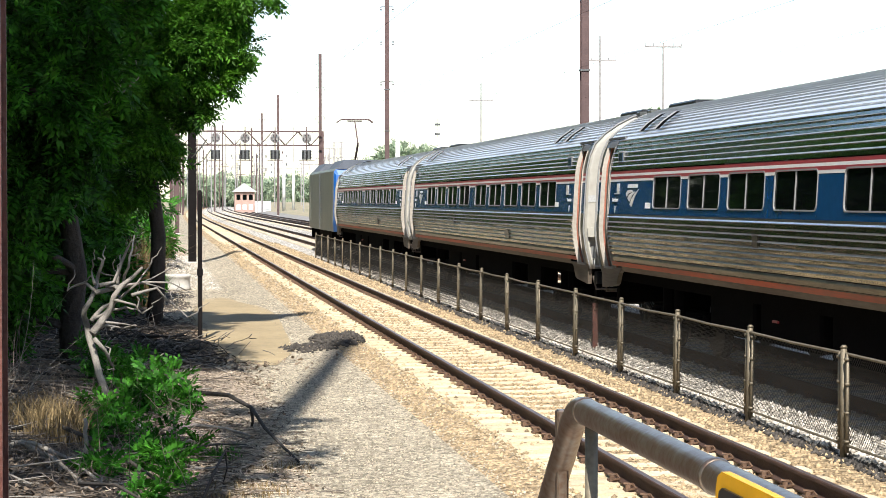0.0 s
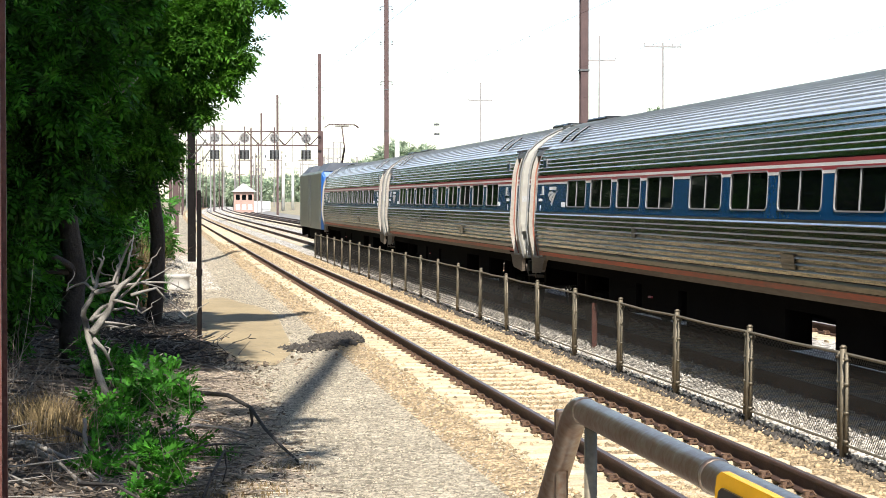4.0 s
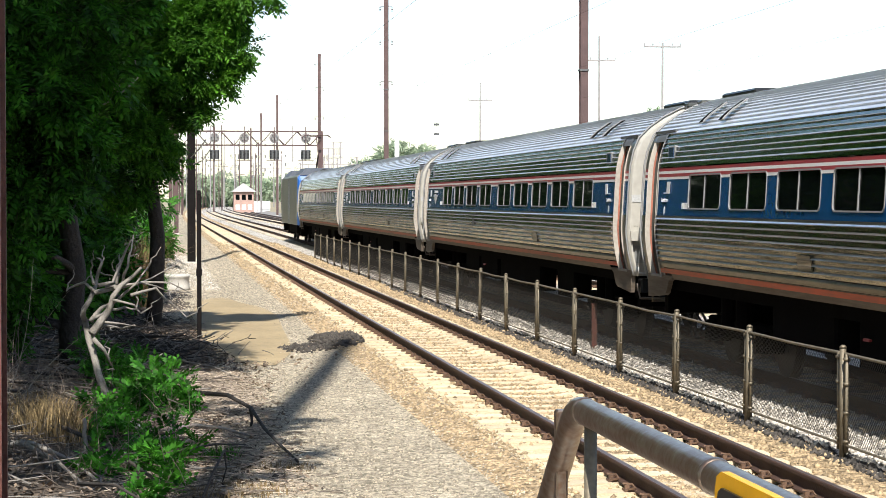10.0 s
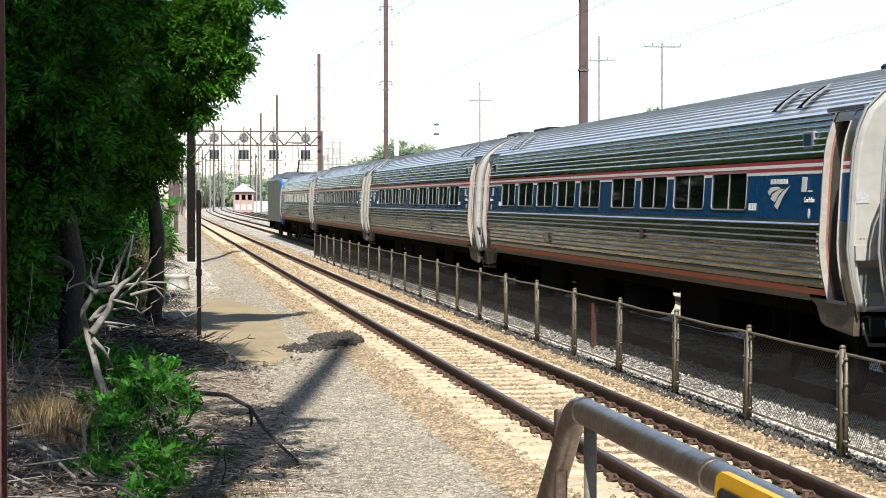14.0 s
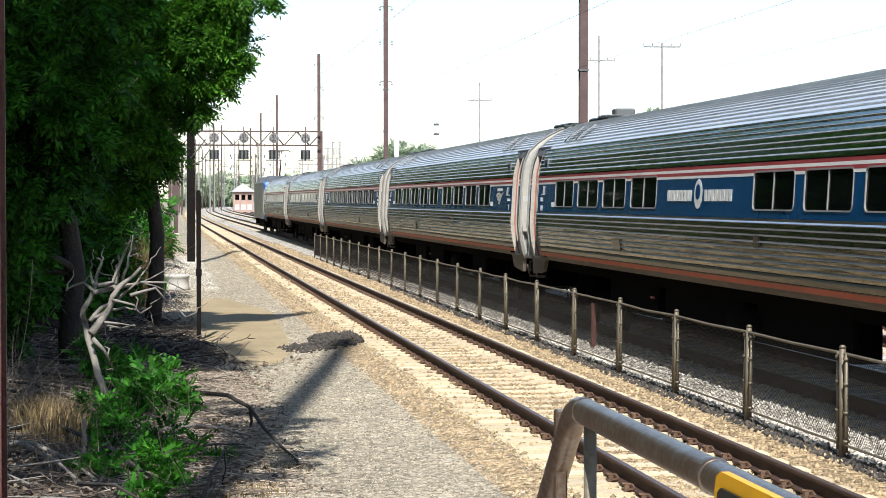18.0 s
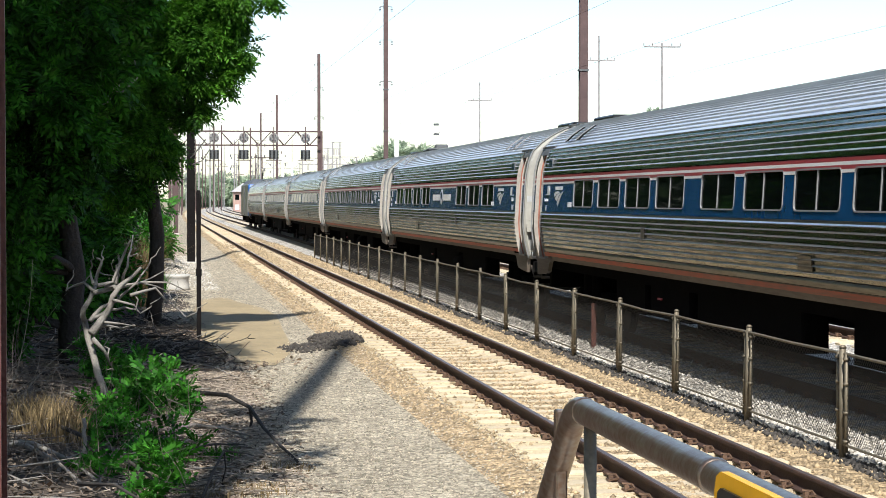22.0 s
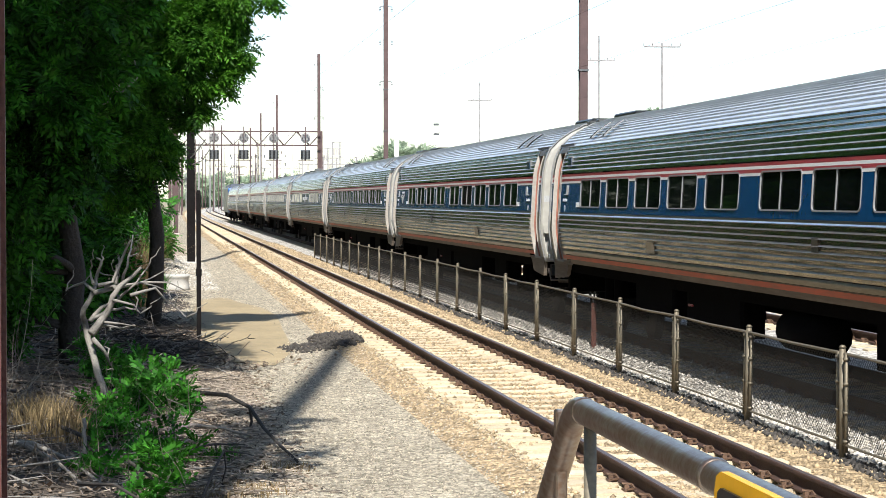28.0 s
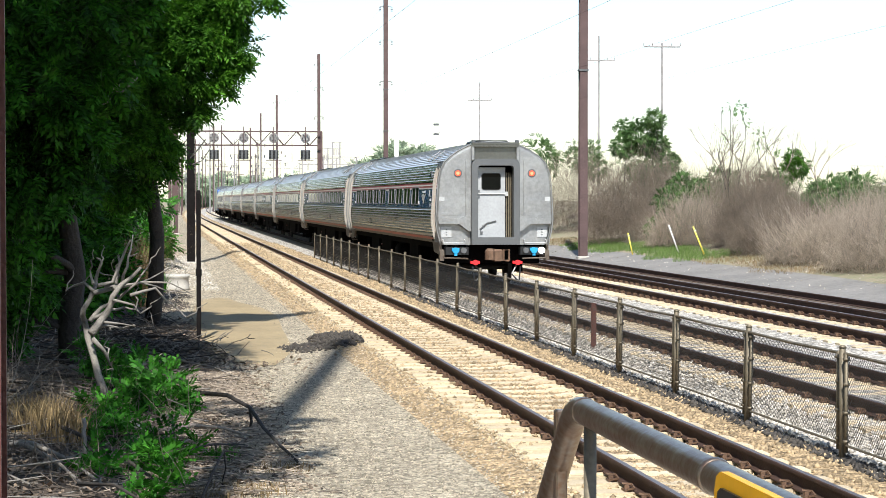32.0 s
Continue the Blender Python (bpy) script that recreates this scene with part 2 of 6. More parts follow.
class Geo:
    """Collects pieces of one part."""

    def __init__(self):
        self.v, self.f, self.i = [], [], []

    def add(self, verts, faces, mi=0):
        k = len(self.v)
        self.v += [tuple(v) for v in verts]
        self.f += [tuple(j + k for j in f) for f in faces]
        self.i += [mi] * len(faces)
        return self

    def box(self, x0, x1, y0, y1, z0, z1, mi=0, b=0.0):
        """A box; b chamfers its upright and upper edges."""
        if b <= 0:
            v = [(x, y, z) for z in (z0, z1) for x, y in ((x0, y0), (x1, y0), (x1, y1), (x0, y1))]
            return self.add(v, [(3, 2, 1, 0), (4, 5, 6, 7), (0, 1, 5, 4), (1, 2, 6, 5), (2, 3, 7, 6), (3, 0, 4, 7)], mi)
        ring = lambda c, z: [(x0 + c, y0, z), (x1 - c, y0, z), (x1, y0 + c, z), (x1, y1 - c, z), (x1 - c, y1, z), (x0 + c, y1, z), (x0, y1 - c, z), (x0, y0 + c, z)]
        top = [(min(max(x, x0 + b), x1 - b), min(max(y, y0 + b), y1 - b), z1) for x, y, z in ring(b, z1)]
        v = ring(b, z0) + ring(b, z1 - b) + top
        f = [tuple(range(7, -1, -1)), tuple(range(16, 24))]
        for r in (0, 8):
            f += [(r + k, r + (k + 1) % 8, r + 8 + (k + 1) % 8, r + 8 + k) for k in range(8)]
        return self.add(v, f, mi)

    def tube(self, pts, radii, n=8, mi=0, cap=True):
        pts = [Vector(p) for p in pts]
        if not isinstance(radii, (list, tuple)):
            radii = [radii] * len(pts)
        v, f = [], []
        side = None
        for k, p in enumerate(pts):
            d = (pts[min(k + 1, len(pts) - 1)] - pts[max(k - 1, 0)]).normalized()
            if side is None:
                side = d.orthogonal().normalized()
            side = (side - d * side.dot(d)).normalized()
            up = d.cross(side)
            for j in range(n):
                a = 2 * math.pi * j / n
                v.append(p + (side * math.cos(a) + up * math.sin(a)) * radii[k])
        for k in range(len(pts) - 1):
            f += [(k * n + j, k * n + (j + 1) % n, (k + 1) * n + (j + 1) % n, (k + 1) * n + j) for j in range(n)]
        if cap:
            f += [tuple(range(n - 1, -1, -1)), tuple(range((len(pts) - 1) * n, len(pts) * n))]
        return self.add(v, f, mi)

    def disc(self, c, axis, r, depth, n=20, mi=0):
        c, a = Vector(c), Vector(axis).normalized()
        return self.tube([c - a * depth / 2, c + a * depth / 2], r, n, mi)

    def prism(self, outline, axis, a0, a1, mi=0):
        """An outline of (u, v) drawn out along one axis from a0 to a1."""
        put = {"x": lambda u, w, a: (a, u, w), "y": lambda u, w, a: (u, a, w), "z": lambda u, w, a: (u, w, a)}[axis]
        n = len(outline)
        v = [put(u, w, a) for a in (a0, a1) for u, w in outline]
        f = [tuple(range(n - 1, -1, -1)), tuple(range(n, 2 * n))] + [(k, (k + 1) % n, n + (k + 1) % n, n + k) for k in range(n)]
        return self.add(v, f, mi)

    def mesh(self, name, mats, smooth=False):
        return mesh_of(name, self.v, self.f, mats, self.i, smooth)


def part(name, geo, mats, parent=None, label="", smooth=False):
    ob = new(name, geo.mesh(name, mats, smooth) if isinstance(geo, Geo) else geo)
    if parent is not None:
        ob.parent = parent
    return tagged(ob, label)


def thing(name, label, category, at=(0, 0, 0), group="", kind=""):
    ob = new(name)
    ob.location = at
    ob.empty_display_size = 0.1
    return tagged(ob, label, category, group, kind)


def soup(name, verts, nface, mats, smooth=False):
    """A mesh of many equal small pieces from number arrays: verts (pieces, k, 3) and the faces of one piece."""
    pieces, k, _ = verts.shape
    faces = np.array(nface)
    idx = (faces[None] + (np.arange(pieces) * k)[:, None, None]).reshape(-1)
    per = faces.shape[1]
    me = bpy.data.meshes.new(name)
    me.vertices.add(pieces * k)
    me.vertices.foreach_set("co", verts.reshape(-1).astype(np.float32))
    total = pieces * len(faces)
    me.loops.add(total * per)
    me.loops.foreach_set("vertex_index", idx.astype(np.int32))
    me.polygons.add(total)
    me.polygons.foreach_set("loop_start", (np.arange(total) * per).astype(np.int32))
    me.materials.append(M[mats])
    me.update(calc_edges=True)
    if smooth:
        me.polygons.foreach_set("use_smooth", [True] * total)
    return me


rng = np.random.default_rng(7)


def bend(y):
    """The line's far curve to the right."""
    return 0.0 if y < 230 else (y - 230) ** 2 / 22000.0


def smooth01(a, b, x):
    t = min(max((x - a) / (b - a), 0), 1)
    return t * t * (3 - 2 * t)


def lay(x, y):
    """Height of the ground."""
    x -= bend(y)
    z = -0.30
    if x < 0.2:
        z += 0.11 * min(0.2 - x, 14) + 0.05 * noise.noise((x * 0.9, y * 0.6, 0))
    z += 0.085 * smooth01(2.3, 3.7, x) + 0.032 * smooth01(3.5, 3.8, x) * (1 - smooth01(4.3, 4.5, x))
    z += 0.55 * math.exp(-((x - 0.3) / 0.9) ** 2 - ((y - 78) / 11.0) ** 2)
    z += 0.05 * smooth01(6.7, 7.3, x) + 0.12 * smooth01(7.2, 8.0, x) + 0.12 * smooth01(10.2, 11.6, x) - 0.28 * smooth01(14.2, 15.4, x)
    z += 0.06 * noise.noise((x * 0.25, y * 0.12, 3)) * (1 if x > 18.6 else 0)
    z += 0.12 * min(max(x - 18.2, 0), 6.5) + 1.2 * smooth01(24.5, 29.5, x) - 1.2 * smooth01(34, 60, x)
    return z


# ---- ground ----
def build_ground():
    xs = [-3000, -600, -150, -60, -30, -20, -14, -10] + [-8 + 0.4 * k for k in range(20)] + [0.05, 0.2, 0.35, 0.5, 0.65, 0.8, 0.95, 1.1, 1.3, 1.5, 1.7, 2.0, 2.3, 2.7, 3.2, 3.72, 4.1, 4.4, 5.14, 6.1, 6.7, 7.0, 7.3, 7.65, 8.0, 9.05, 10.2, 10.9, 11.6, 12.7, 14.2, 14.8, 15.4, 16.7, 18.6]
    xs += [19.3, 20, 20.8, 21.5, 22.5, 23.5, 24.5, 25.5, 27, 28, 29, 31, 34, 40, 50, 60, 90, 200, 700, 3000]
    ys = [-400, -100, -30, -10, 0, 5] + [8 + 0.75 * k for k in range(120)] + [100 + 5 * k for k in range(40)] + [300 + 25 * k for k in range(25)] + [950, 1100, 1500, 2200, 3600]
    v, f, idx = [], [], []
    for y in ys:
        for x in xs:
            v.append((x + bend(min(y, 900)), y, lay(x + bend(min(y, 900)), min(y, 900))))
    n = len(xs)
    names = ["dirt", "gravel", "sandy", "pale", "road", "field", "verge"]
    for j in range(len(ys) - 1):
        for k in range(n - 1):
            x, y = (xs[k] + xs[k + 1]) / 2, (ys[j] + ys[j + 1]) / 2
            m = 5 if x < -8 or x > 21 else 0 if x < 0.55 + 0.75 * math.exp(-((y - 37.5) / 6.5) ** 2) + 0.9 * noise.noise((x, y * 0.3, 5)) else 1 if x < 3.2 else 2 if x < 3.7 or 4.4 < x < 7.1 else 6 if x < 4.41 else 3 if x < 15.4 else 4
            if y > 420 and not 3 < x < 19:
                m = 5
            f.append((j * n + k, j * n + k + 1, (j + 1) * n + k + 1, (j + 1) * n + k))
            idx.append(m)
    ob = new("ground", mesh_of("ground", v, f, names, idx, True))
    tagged(ob, "gravel trackside ground with ballast beds, dirt bank and rough field", "ground", kind="structure")


build_ground()

RAIL = [(-0.07, -0.172), (0.07, -0.172), (0.07, -0.158), (0.012, -0.140), (0.010, -0.045), (0.036, -0.034), (0.036, -0.008), (0.028, 0.0), (-0.028, 0.0), (-0.036, -0.008), (-0.036, -0.034), (-0.010, -0.045), (-0.012, -0.140), (-0.07, -0.158)]


def rail_geo(x):
    g = Geo()
    ys = [-60, 0, 60, 120, 180, 230] + [260 + 30 * k for k in range(22)]
    v, f, idx = [], [], []
    n = len(RAIL)
    for y in ys:
        v += [(x + bend(y) + u, y, w) for u, w in RAIL]
    for j in range(len(ys) - 1):
        for k in range(n):
            g_ = (j * n + k, j * n + (k + 1) % n, (j + 1) * n + (k + 1) % n, (j + 1) * n + k)
            f.append(g_)
            idx.append(1 if k == 7 else 0)
    g.v, g.f, g.i = v, f, idx
    return g


TIE = Geo()
TIE.prism([(-1.3, -0.40), (1.3, -0.40), (1.3, -0.185), (1.22, -0.172), (0.45, -0.172), (0.3, -0.20), (-0.3, -0.20), (-0.45, -0.172), (-1.22, -0.172), (-1.3, -0.185)], "y", -0.125, 0.125)


def clip_piece():
    """Shoulder and spring clip on one side of one rail."""
    g = Geo()
    g.box(0.07, 0.15, -0.07, 0.07, -0.175, -0.150)
    g.box(0.10, 0.14, -0.025, 0.025, -0.150, -0.115)
    g.tube([(0.13, -0.10, -0.145), (0.06, -0.085, -0.138), (0.075, -0.02, -0.105), (0.15, 0.0, -0.10), (0.085, 0.05, -0.115), (0.05, 0.09, -0.138)], 0.012, 4)
    return g


def build_track(name, cx, z, pitch, singles, material, label):
    tr = thing(name, label, "railway track", (cx, 0, z), kind="structure")
    for s in (-0.7525, 0.7525):
        part("rail", rail_geo(s), ["rail", "railtop"], tr)
    tie_me = TIE.mesh("tie", material if material != "tie_far" else "tie")
    y, made, rest = 14.0, 0, []
    while y < 420:
        if made < singles and y > 17:
            t = new("tie", tie_me)
            t.parent = tr
            t.location = (bend(y) + random.uniform(-0.02, 0.02), y, random.uniform(-0.006, 0.006))
            t.rotation_euler = (0, 0, random.uniform(-0.012, 0.012))
            made += 1
        else:
            rest.append(y)
        y += pitch
    base = np.array(TIE.v)
    arr = np.repeat(base[None], len(rest), 0)
    arr[:, :, 1] += np.array(rest)[:, None]
    arr[:, :, 0] += np.array([bend(r) for r in rest])[:, None]
    g = Geo()
    for a in arr:
        g.add(a, TIE.f)
    r = part("far_ties", g, "tie_far" if material == "tie" else material, tr)
    tagged(r, kind="stuff")
    return tr


track_near = build_track("track_1", 5.14, 0.0, 0.66, 300, "tie", "rusty rails on tan concrete ties in sandy ballast")
track_train = build_track("track_2", 9.05, 0.16, 0.66, 110, "tie", "rails on concrete ties behind the wire fence")
track_third = build_track("track_3", 12.7, 0.27, 0.66, 110, "tie", "brown rails on bright concrete ties")
build_track("track_4", 16.7, 0.0, 0.56, 0, "tie_wood", "dark disused-looking rails on timber ties")


def build_clips(tr, y0, y1, pitch):
    base = clip_piece()
    bv = np.array(base.v)
    fl = bv * np.array((-1, 1, 1))
    g = Geo()
    y = 14.0
    while y < y1:
        if y > y0:
            for s in (-0.7525, 0.7525):
                g.add(bv + np.array((s, y, 0)), base.f)
                g.add(fl + np.array((s, y, 0)), [f[::-1] for f in base.f])
        y += pitch
    tagged(part("rail_clips", g, "clip", tr, "rusty spring clips"), kind="stuff")


build_clips(track_near, 16, 95, 0.66)
build_clips(track_train, 18, 70, 0.66)
build_clips(track_third, 24, 90, 0.66)


def stones(name, n, xr, yr, size, material, label, lift=0.0, heap=0.0):
    """Loose ballast stones lying on the ground, thinning out with distance."""
    u = rng.random(n)
    y = yr[0] * (yr[1] / yr[0]) ** u
    x = rng.uniform(*xr, n)
    s = size * rng.uniform(0.55, 1.35, n) * (0.8 + 0.012 * y)
    base = np.array([(1, 0, 0), (0, 1, 0), (-1, 0, 0), (0, -1, 0), (0, 0, 0.8), (0, 0, -0.6)], float)
    a = rng.uniform(0, 6.28, n)
    ca, sa = np.cos(a), np.sin(a)
    v = base[None] * rng.uniform(0.6, 1.25, (n, 6, 1))
    v = np.stack((v[..., 0] * ca[:, None] - v[..., 1] * sa[:, None], v[..., 0] * sa[:, None] + v[..., 1] * ca[:, None], v[..., 2]), -1)
    v += rng.uniform(-0.22, 0.22, v.shape)
    v *= s[:, None, None]
    keep = ~((x > 3.8) & (x < 4.4) & (rng.random(n) < 0.85)) & ~((x > 0.9) & (x < 2.75) & (((x - 1.72) / 0.92) ** 2 + ((y - 45.5) / 10.8) ** 2 < rng.uniform(0.55, 1.1, n)))
    out = ((x - sum(xr) / 2) * 2 / (xr[1] - xr[0])) ** 2 + ((y - sum(yr) / 2) * 2 / (yr[1] - yr[0])) ** 2
    if heap:
        keep &= out < rng.uniform(0.5, 1.0, n)
    x, y, s, v, n = x[keep], y[keep], s[keep], v[keep], int(keep.sum())
    z = np.array([lay(p, q) for p, q in zip(x, y)]) + lift + heap * np.clip(1 - out[keep], 0, 1)
    v += np.stack((x, y, z + s * 0.2), -1)[:, None]
    me = soup(name, v, [(0, 1, 4), (1, 2, 4), (2, 3, 4), (3, 0, 4), (1, 0, 5), (2, 1, 5), (3, 2, 5), (0, 3, 5)], material)
    tagged(new(name, me), label, "gravel", kind="stuff")


stones("path_stones", 34000, (0.0, 3.9), (16, 125), 0.0145, "stone", "loose grey-tan gravel beside the track")
stones("track_stones", 30000, (3.3, 7.1), (16, 125), 0.032, "stone_sandy", "sandy ballast stones between the ties", -0.008)
stones("bank_stones", 5000, (-1.2, 1.9), (62, 100), 0.02, "stone_pale", "heap of grey gravel behind the manhole ring")
stones("fence_stones", 11000, (7.12, 8.3), (17, 75), 0.034, "stone_pale", "pale ballast stones along the fence")
stones("fence_foot_stones", 2400, (6.90, 7.12), (17, 60), 0.036, "stone_dark", "dark stones along the foot of the fence")
stones("heap_stones", 950, (2.85, 4.0), (36.8, 40.6), 0.036, "stone_dark", "low heap of dark ballast stones beside the ties", 0.01, 0.07)
stones("heap_tail_stones", 520, (2.15, 3.4), (36.2, 38.8), 0.033, "stone_dark", "dark ballast stones spilled from the heap", 0.0, 0.02)
stones("road_stones", 380, (18.6, 22.5), (45, 120), 0.022, "stone_pale", "scattered pale stones on the yard road")
stones("middle_stones", 9000, (8.2, 15.0), (22, 100), 0.036, "stone_pale", "pale ballast stones between the far rails", -0.04)


# ---- fence ----
def build_fence():
    x, z0, top = 7.05, -0.2, 0.95
    fence = thing("fence", "low weathered wire mesh fence between two tracks", "fence", (x, 0, 0))
    ys = [19.97 + 3.4 * k for k in range(-4, 22)]
    pg = Geo()
    pg.tube([(0, 0, -0.25), (0, 0, 0.985)], 0.036, 8)
    pg.tube([(0, 0, 0.985), (0, 0, 1.01)], [0.045, 0.02], 8)
    for dy in (-0.12, 0.12):
        pg.tube([(0.0, dy, -0.1), (0.0, dy, 0.93)], 0.022, 6)
        for h in (0.0, 0.3, 0.6, 0.86):
            pg.box(-0.03, 0.03, dy - 0.03, dy + 0.03, h, h + 0.03)
    pm = pg.mesh("post", "post", True)
    for y in ys:
        p = part("post", pm, None, fence)
        p.location = (0, y, 0)
        p.rotation_euler = (radians(random.uniform(1.5, 3.0)), radians(random.uniform(-1, 1)), 0)
    for a, b in zip(ys, ys[1:]):
        sag = random.uniform(0.0, 0.02)
        g = Geo()
        g.tube([(0, a + 0.05, 0.92), (0, (a + b) / 2, 0.92 - sag), (0, b - 0.05, 0.92)], 0.019, 6)
        part("top_rail", g, "post", fence)
        g = Geo()
        g.tube([(0, a + 0.05, -0.03), (0, b - 0.05, -0.03)], 0.014, 5)
        part("bottom_rail", g, "post", fence)
        g = Geo()
        near = a < 45
        step = 0.055 if near else 0.11
        w = 0.0030 if near else 0.0060
        n = int((b - a) / step)
        h = 0.90
        for k in range(-int(h / step), n):
            for sgn in (1, -1):
                y0, z_0, y1, z_1 = k * step, 0.0, k * step + h, h
                if y0 < 0:
                    z_0, y0 = -y0, 0.0
                if y1 > b - a:
                    z_1, y1 = h - (y1 - (b - a)), b - a
                if z_1 - z_0 < 0.02:
                    continue
                p, q = (y0, y1) if sgn > 0 else ((b - a) - y0, (b - a) - y1)
                v = [(0.004 * sgn, a + p, z_0 - w * 1.4), (0.004 * sgn, a + p, z_0 + w * 1.4), (0.004 * sgn, a + q, z_1 + w * 1.4), (0.004 * sgn, a + q, z_1 - w * 1.4),
                     (0.004 * sgn + w, a + p, z_0), (0.004 * sgn + w, a + q, z_1)]
                g.add(v, [(0, 1, 2, 3), (0, 3, 5, 4), (1, 4, 5, 2)])
        part("wire_mesh", g, "mesh", fence, "sagging woven wire mesh")


build_fence()


# ---- the train ----
PROFILE = [(0.92, 1.42), (1.24, 1.51), (1.5, 1.57), (1.82, 1.61), (2.2, 1.59), (2.58, 1.57), (2.9, 1.545), (3.15, 1.49), (3.36, 1.40), (3.54, 1.22), (3.70, 0.99), (3.83, 0.73), (3.915, 0.42), (3.95, 0.0)]


def hw(z):
    for (z0, w0), (z1, w1) in zip(PROFILE, PROFILE[1:]):
        if z <= z1:
            return w0 + (w1 - w0) * (z - z0) / (z1 - z0)
    return 0.0


def arc(za, zb, step):
    """Points (x, z) along the outline between two heights at even steps of its length."""
    fine = []
    for (z0, w0), (z1, w1) in zip(PROFILE, PROFILE[1:]):
        for k in range(12):
            z = z0 + (z1 - z0) * k / 12
            if za <= z <= zb:
                fine.append(Vector((w0 + (w1 - w0) * k / 12, z)))
    fine.append(Vector((hw(zb), zb)))
    ends = [0.0]
    for p, q in zip(fine, fine[1:]):
        ends.append(ends[-1] + (q - p).length)
    n = max(1, round(ends[-1] / step))
    out, k = [], 0
    for j in range(n + 1):
        goal = ends[-1] * j / n
        while k < len(fine) - 2 and ends[k + 1] < goal:
            k += 1
        out.append(fine[k].lerp(fine[k + 1], (goal - ends[k]) / max(ends[k + 1] - ends[k], 1e-6)))
    return out


def fluted(za, zb, step, depth, y0, y1, side):
    """A fluted skin: shallow ribs that run along the car."""
    pts, line = arc(za, zb, step), []
    for p, q in zip(pts, pts[1:]):
        d = (q - p).normalized()
        nrm = Vector((d.y, -d.x))
        for t, out in ((0.0, 0.0), (0.66, 0.0), (0.72, depth), (0.93, depth * 0.45)):
            line.append(p.lerp(q, t) + nrm * out)
    line.append(pts[-1])
    g = Geo()
    n = len(line)
    v = [(side * p.x, y, p.y) for y in (y0, y1) for p in line]
    f = [(k, k + 1, n + k + 1, n + k) if side < 0 else (k + 1, k, n + k, n + k + 1) for k in range(n - 1)]
    g.add(v, f)
    g.i = [1 if k % 4 > 1 else 0 for k in range(n - 1)]
    return g


SIDE = 11.60   # half the length of the fluted side
END = 12.60    # half the length of the body


def strip(z0, z1, y0, y1, side, out=0.0):
    g = Geo()
    a, b = hw(z0) + out, hw(z1) + out
    v = [(side * a, y0, z0), (side * b, y0, z1), (side * b, y1, z1), (side * a, y1, z0)]
    return g.add(v, [(0, 1, 2, 3) if side > 0 else (3, 2, 1, 0)])


def window_parts(car, u0, u1, z0, z1, side):
    """One window: rounded frame, mullion and two panes set back in the wall."""
    zc, yc = (z0 + z1) / 2, (u0 + u1) / 2
    tilt = (hw(z1) - hw(z0)) / (z1 - z0)

    def at(y, z, out):
        return (side * (hw(zc) + tilt * (z - zc) + out), y, z)

    def ring(d):
        r = 0.07
        pts = []
        for cy, cz, a0 in ((u1 - r, z1 - r, 0), (u0 + r, z1 - r, 90), (u0 + r, z0 + r, 180), (u1 - r, z0 + r, 270)):
            for k in range(4):
                a = radians(a0 + 30 * k)
                pts.append((cy + (r + d) * math.cos(a), cz + (r + d) * math.sin(a)))
        return pts
    g = Geo()
    loops = [[at(y, z, o) for y, z in ring(d)] for d, o in ((0.013, -0.012), (0.013, 0.007), (-0.006, 0.007), (-0.006, -0.013))]
    n = len(loops[0])
    for a, b in zip(loops, loops[1:]):
        g.add(a + b, [(k, (k + 1) % n, n + (k + 1) % n, n + k)[::side] for k in range(n)])
    fr = part("window", g, "alu", car)
    g = Geo()
    bar = [(yc - 0.012, z0), (yc + 0.012, z0), (yc + 0.012, z1), (yc - 0.012, z1)]
    g.add([at(y, z, -0.012) for y, z in bar] + [at(y, z, 0.003) for y, z in bar], [(4, 5, 6, 7)[::side], (0, 4, 7, 3)[::side], (1, 2, 6, 5)[::side]])
    part("mullion", g, "alu", fr)
    for a, b in ((u0, yc), (yc, u1)):
        g = Geo()
        g.add([at(a, z0, -0.010), at(b, z0, -0.010), at(b, z1, -0.010), at(a, z1, -0.010)], [(0, 1, 2, 3)[::side]])
        part("pane", g, "glass", fr)


def bogie(car, y):
    g = Geo()
    for s in (-1, 1):
        g.box(s * 1.0 - 0.09, s * 1.0 + 0.09, -1.55, 1.55, 0.42, 0.68, b=0.03)
        for dy in (-1.25, 1.25):
            g.box(s * 1.02 - 0.15, s * 1.02 + 0.15, dy - 0.2, dy + 0.2, 0.32, 0.62, b=0.04)
        g.tube([(s * 1.1, -0.35, 0.55), (s * 1.1, -0.35, 1.05)], 0.13, 10)
        g.tube([(s * 1.1, 0.35, 0.55), (s * 1.1, 0.35, 1.05)], 0.13, 10)
    g.box(-1.0, 1.0, -0.25, 0.25, 0.45, 0.95)
    b = part("bogie", g, "dark", car)
    b.location = (0, y, 0)
    for dy in (-1.25, 1.25):
        w = Geo()
        for s in (-1, 1):
            w.disc((s * 0.76, 0, 0), (1, 0, 0), 0.457, 0.11, 24)
            w.disc((s * 0.70, 0, 0), (1, 0, 0), 0.485, 0.025, 24)
        w.tube([(-0.95, 0, 0), (0.95, 0, 0)], 0.08, 10)
        for a in range(4):
            w.box(0.815, 0.825, 0.16 * math.cos(a * 1.571) - 0.03, 0.16 * math.cos(a * 1.571) + 0.03, 0.16 * math.sin(a * 1.571) - 0.03, 0.16 * math.sin(a * 1.571) + 0.03)
        ws = part("wheelset", w, "wheel", b)
        ws.location = (0, dy, 0.457)


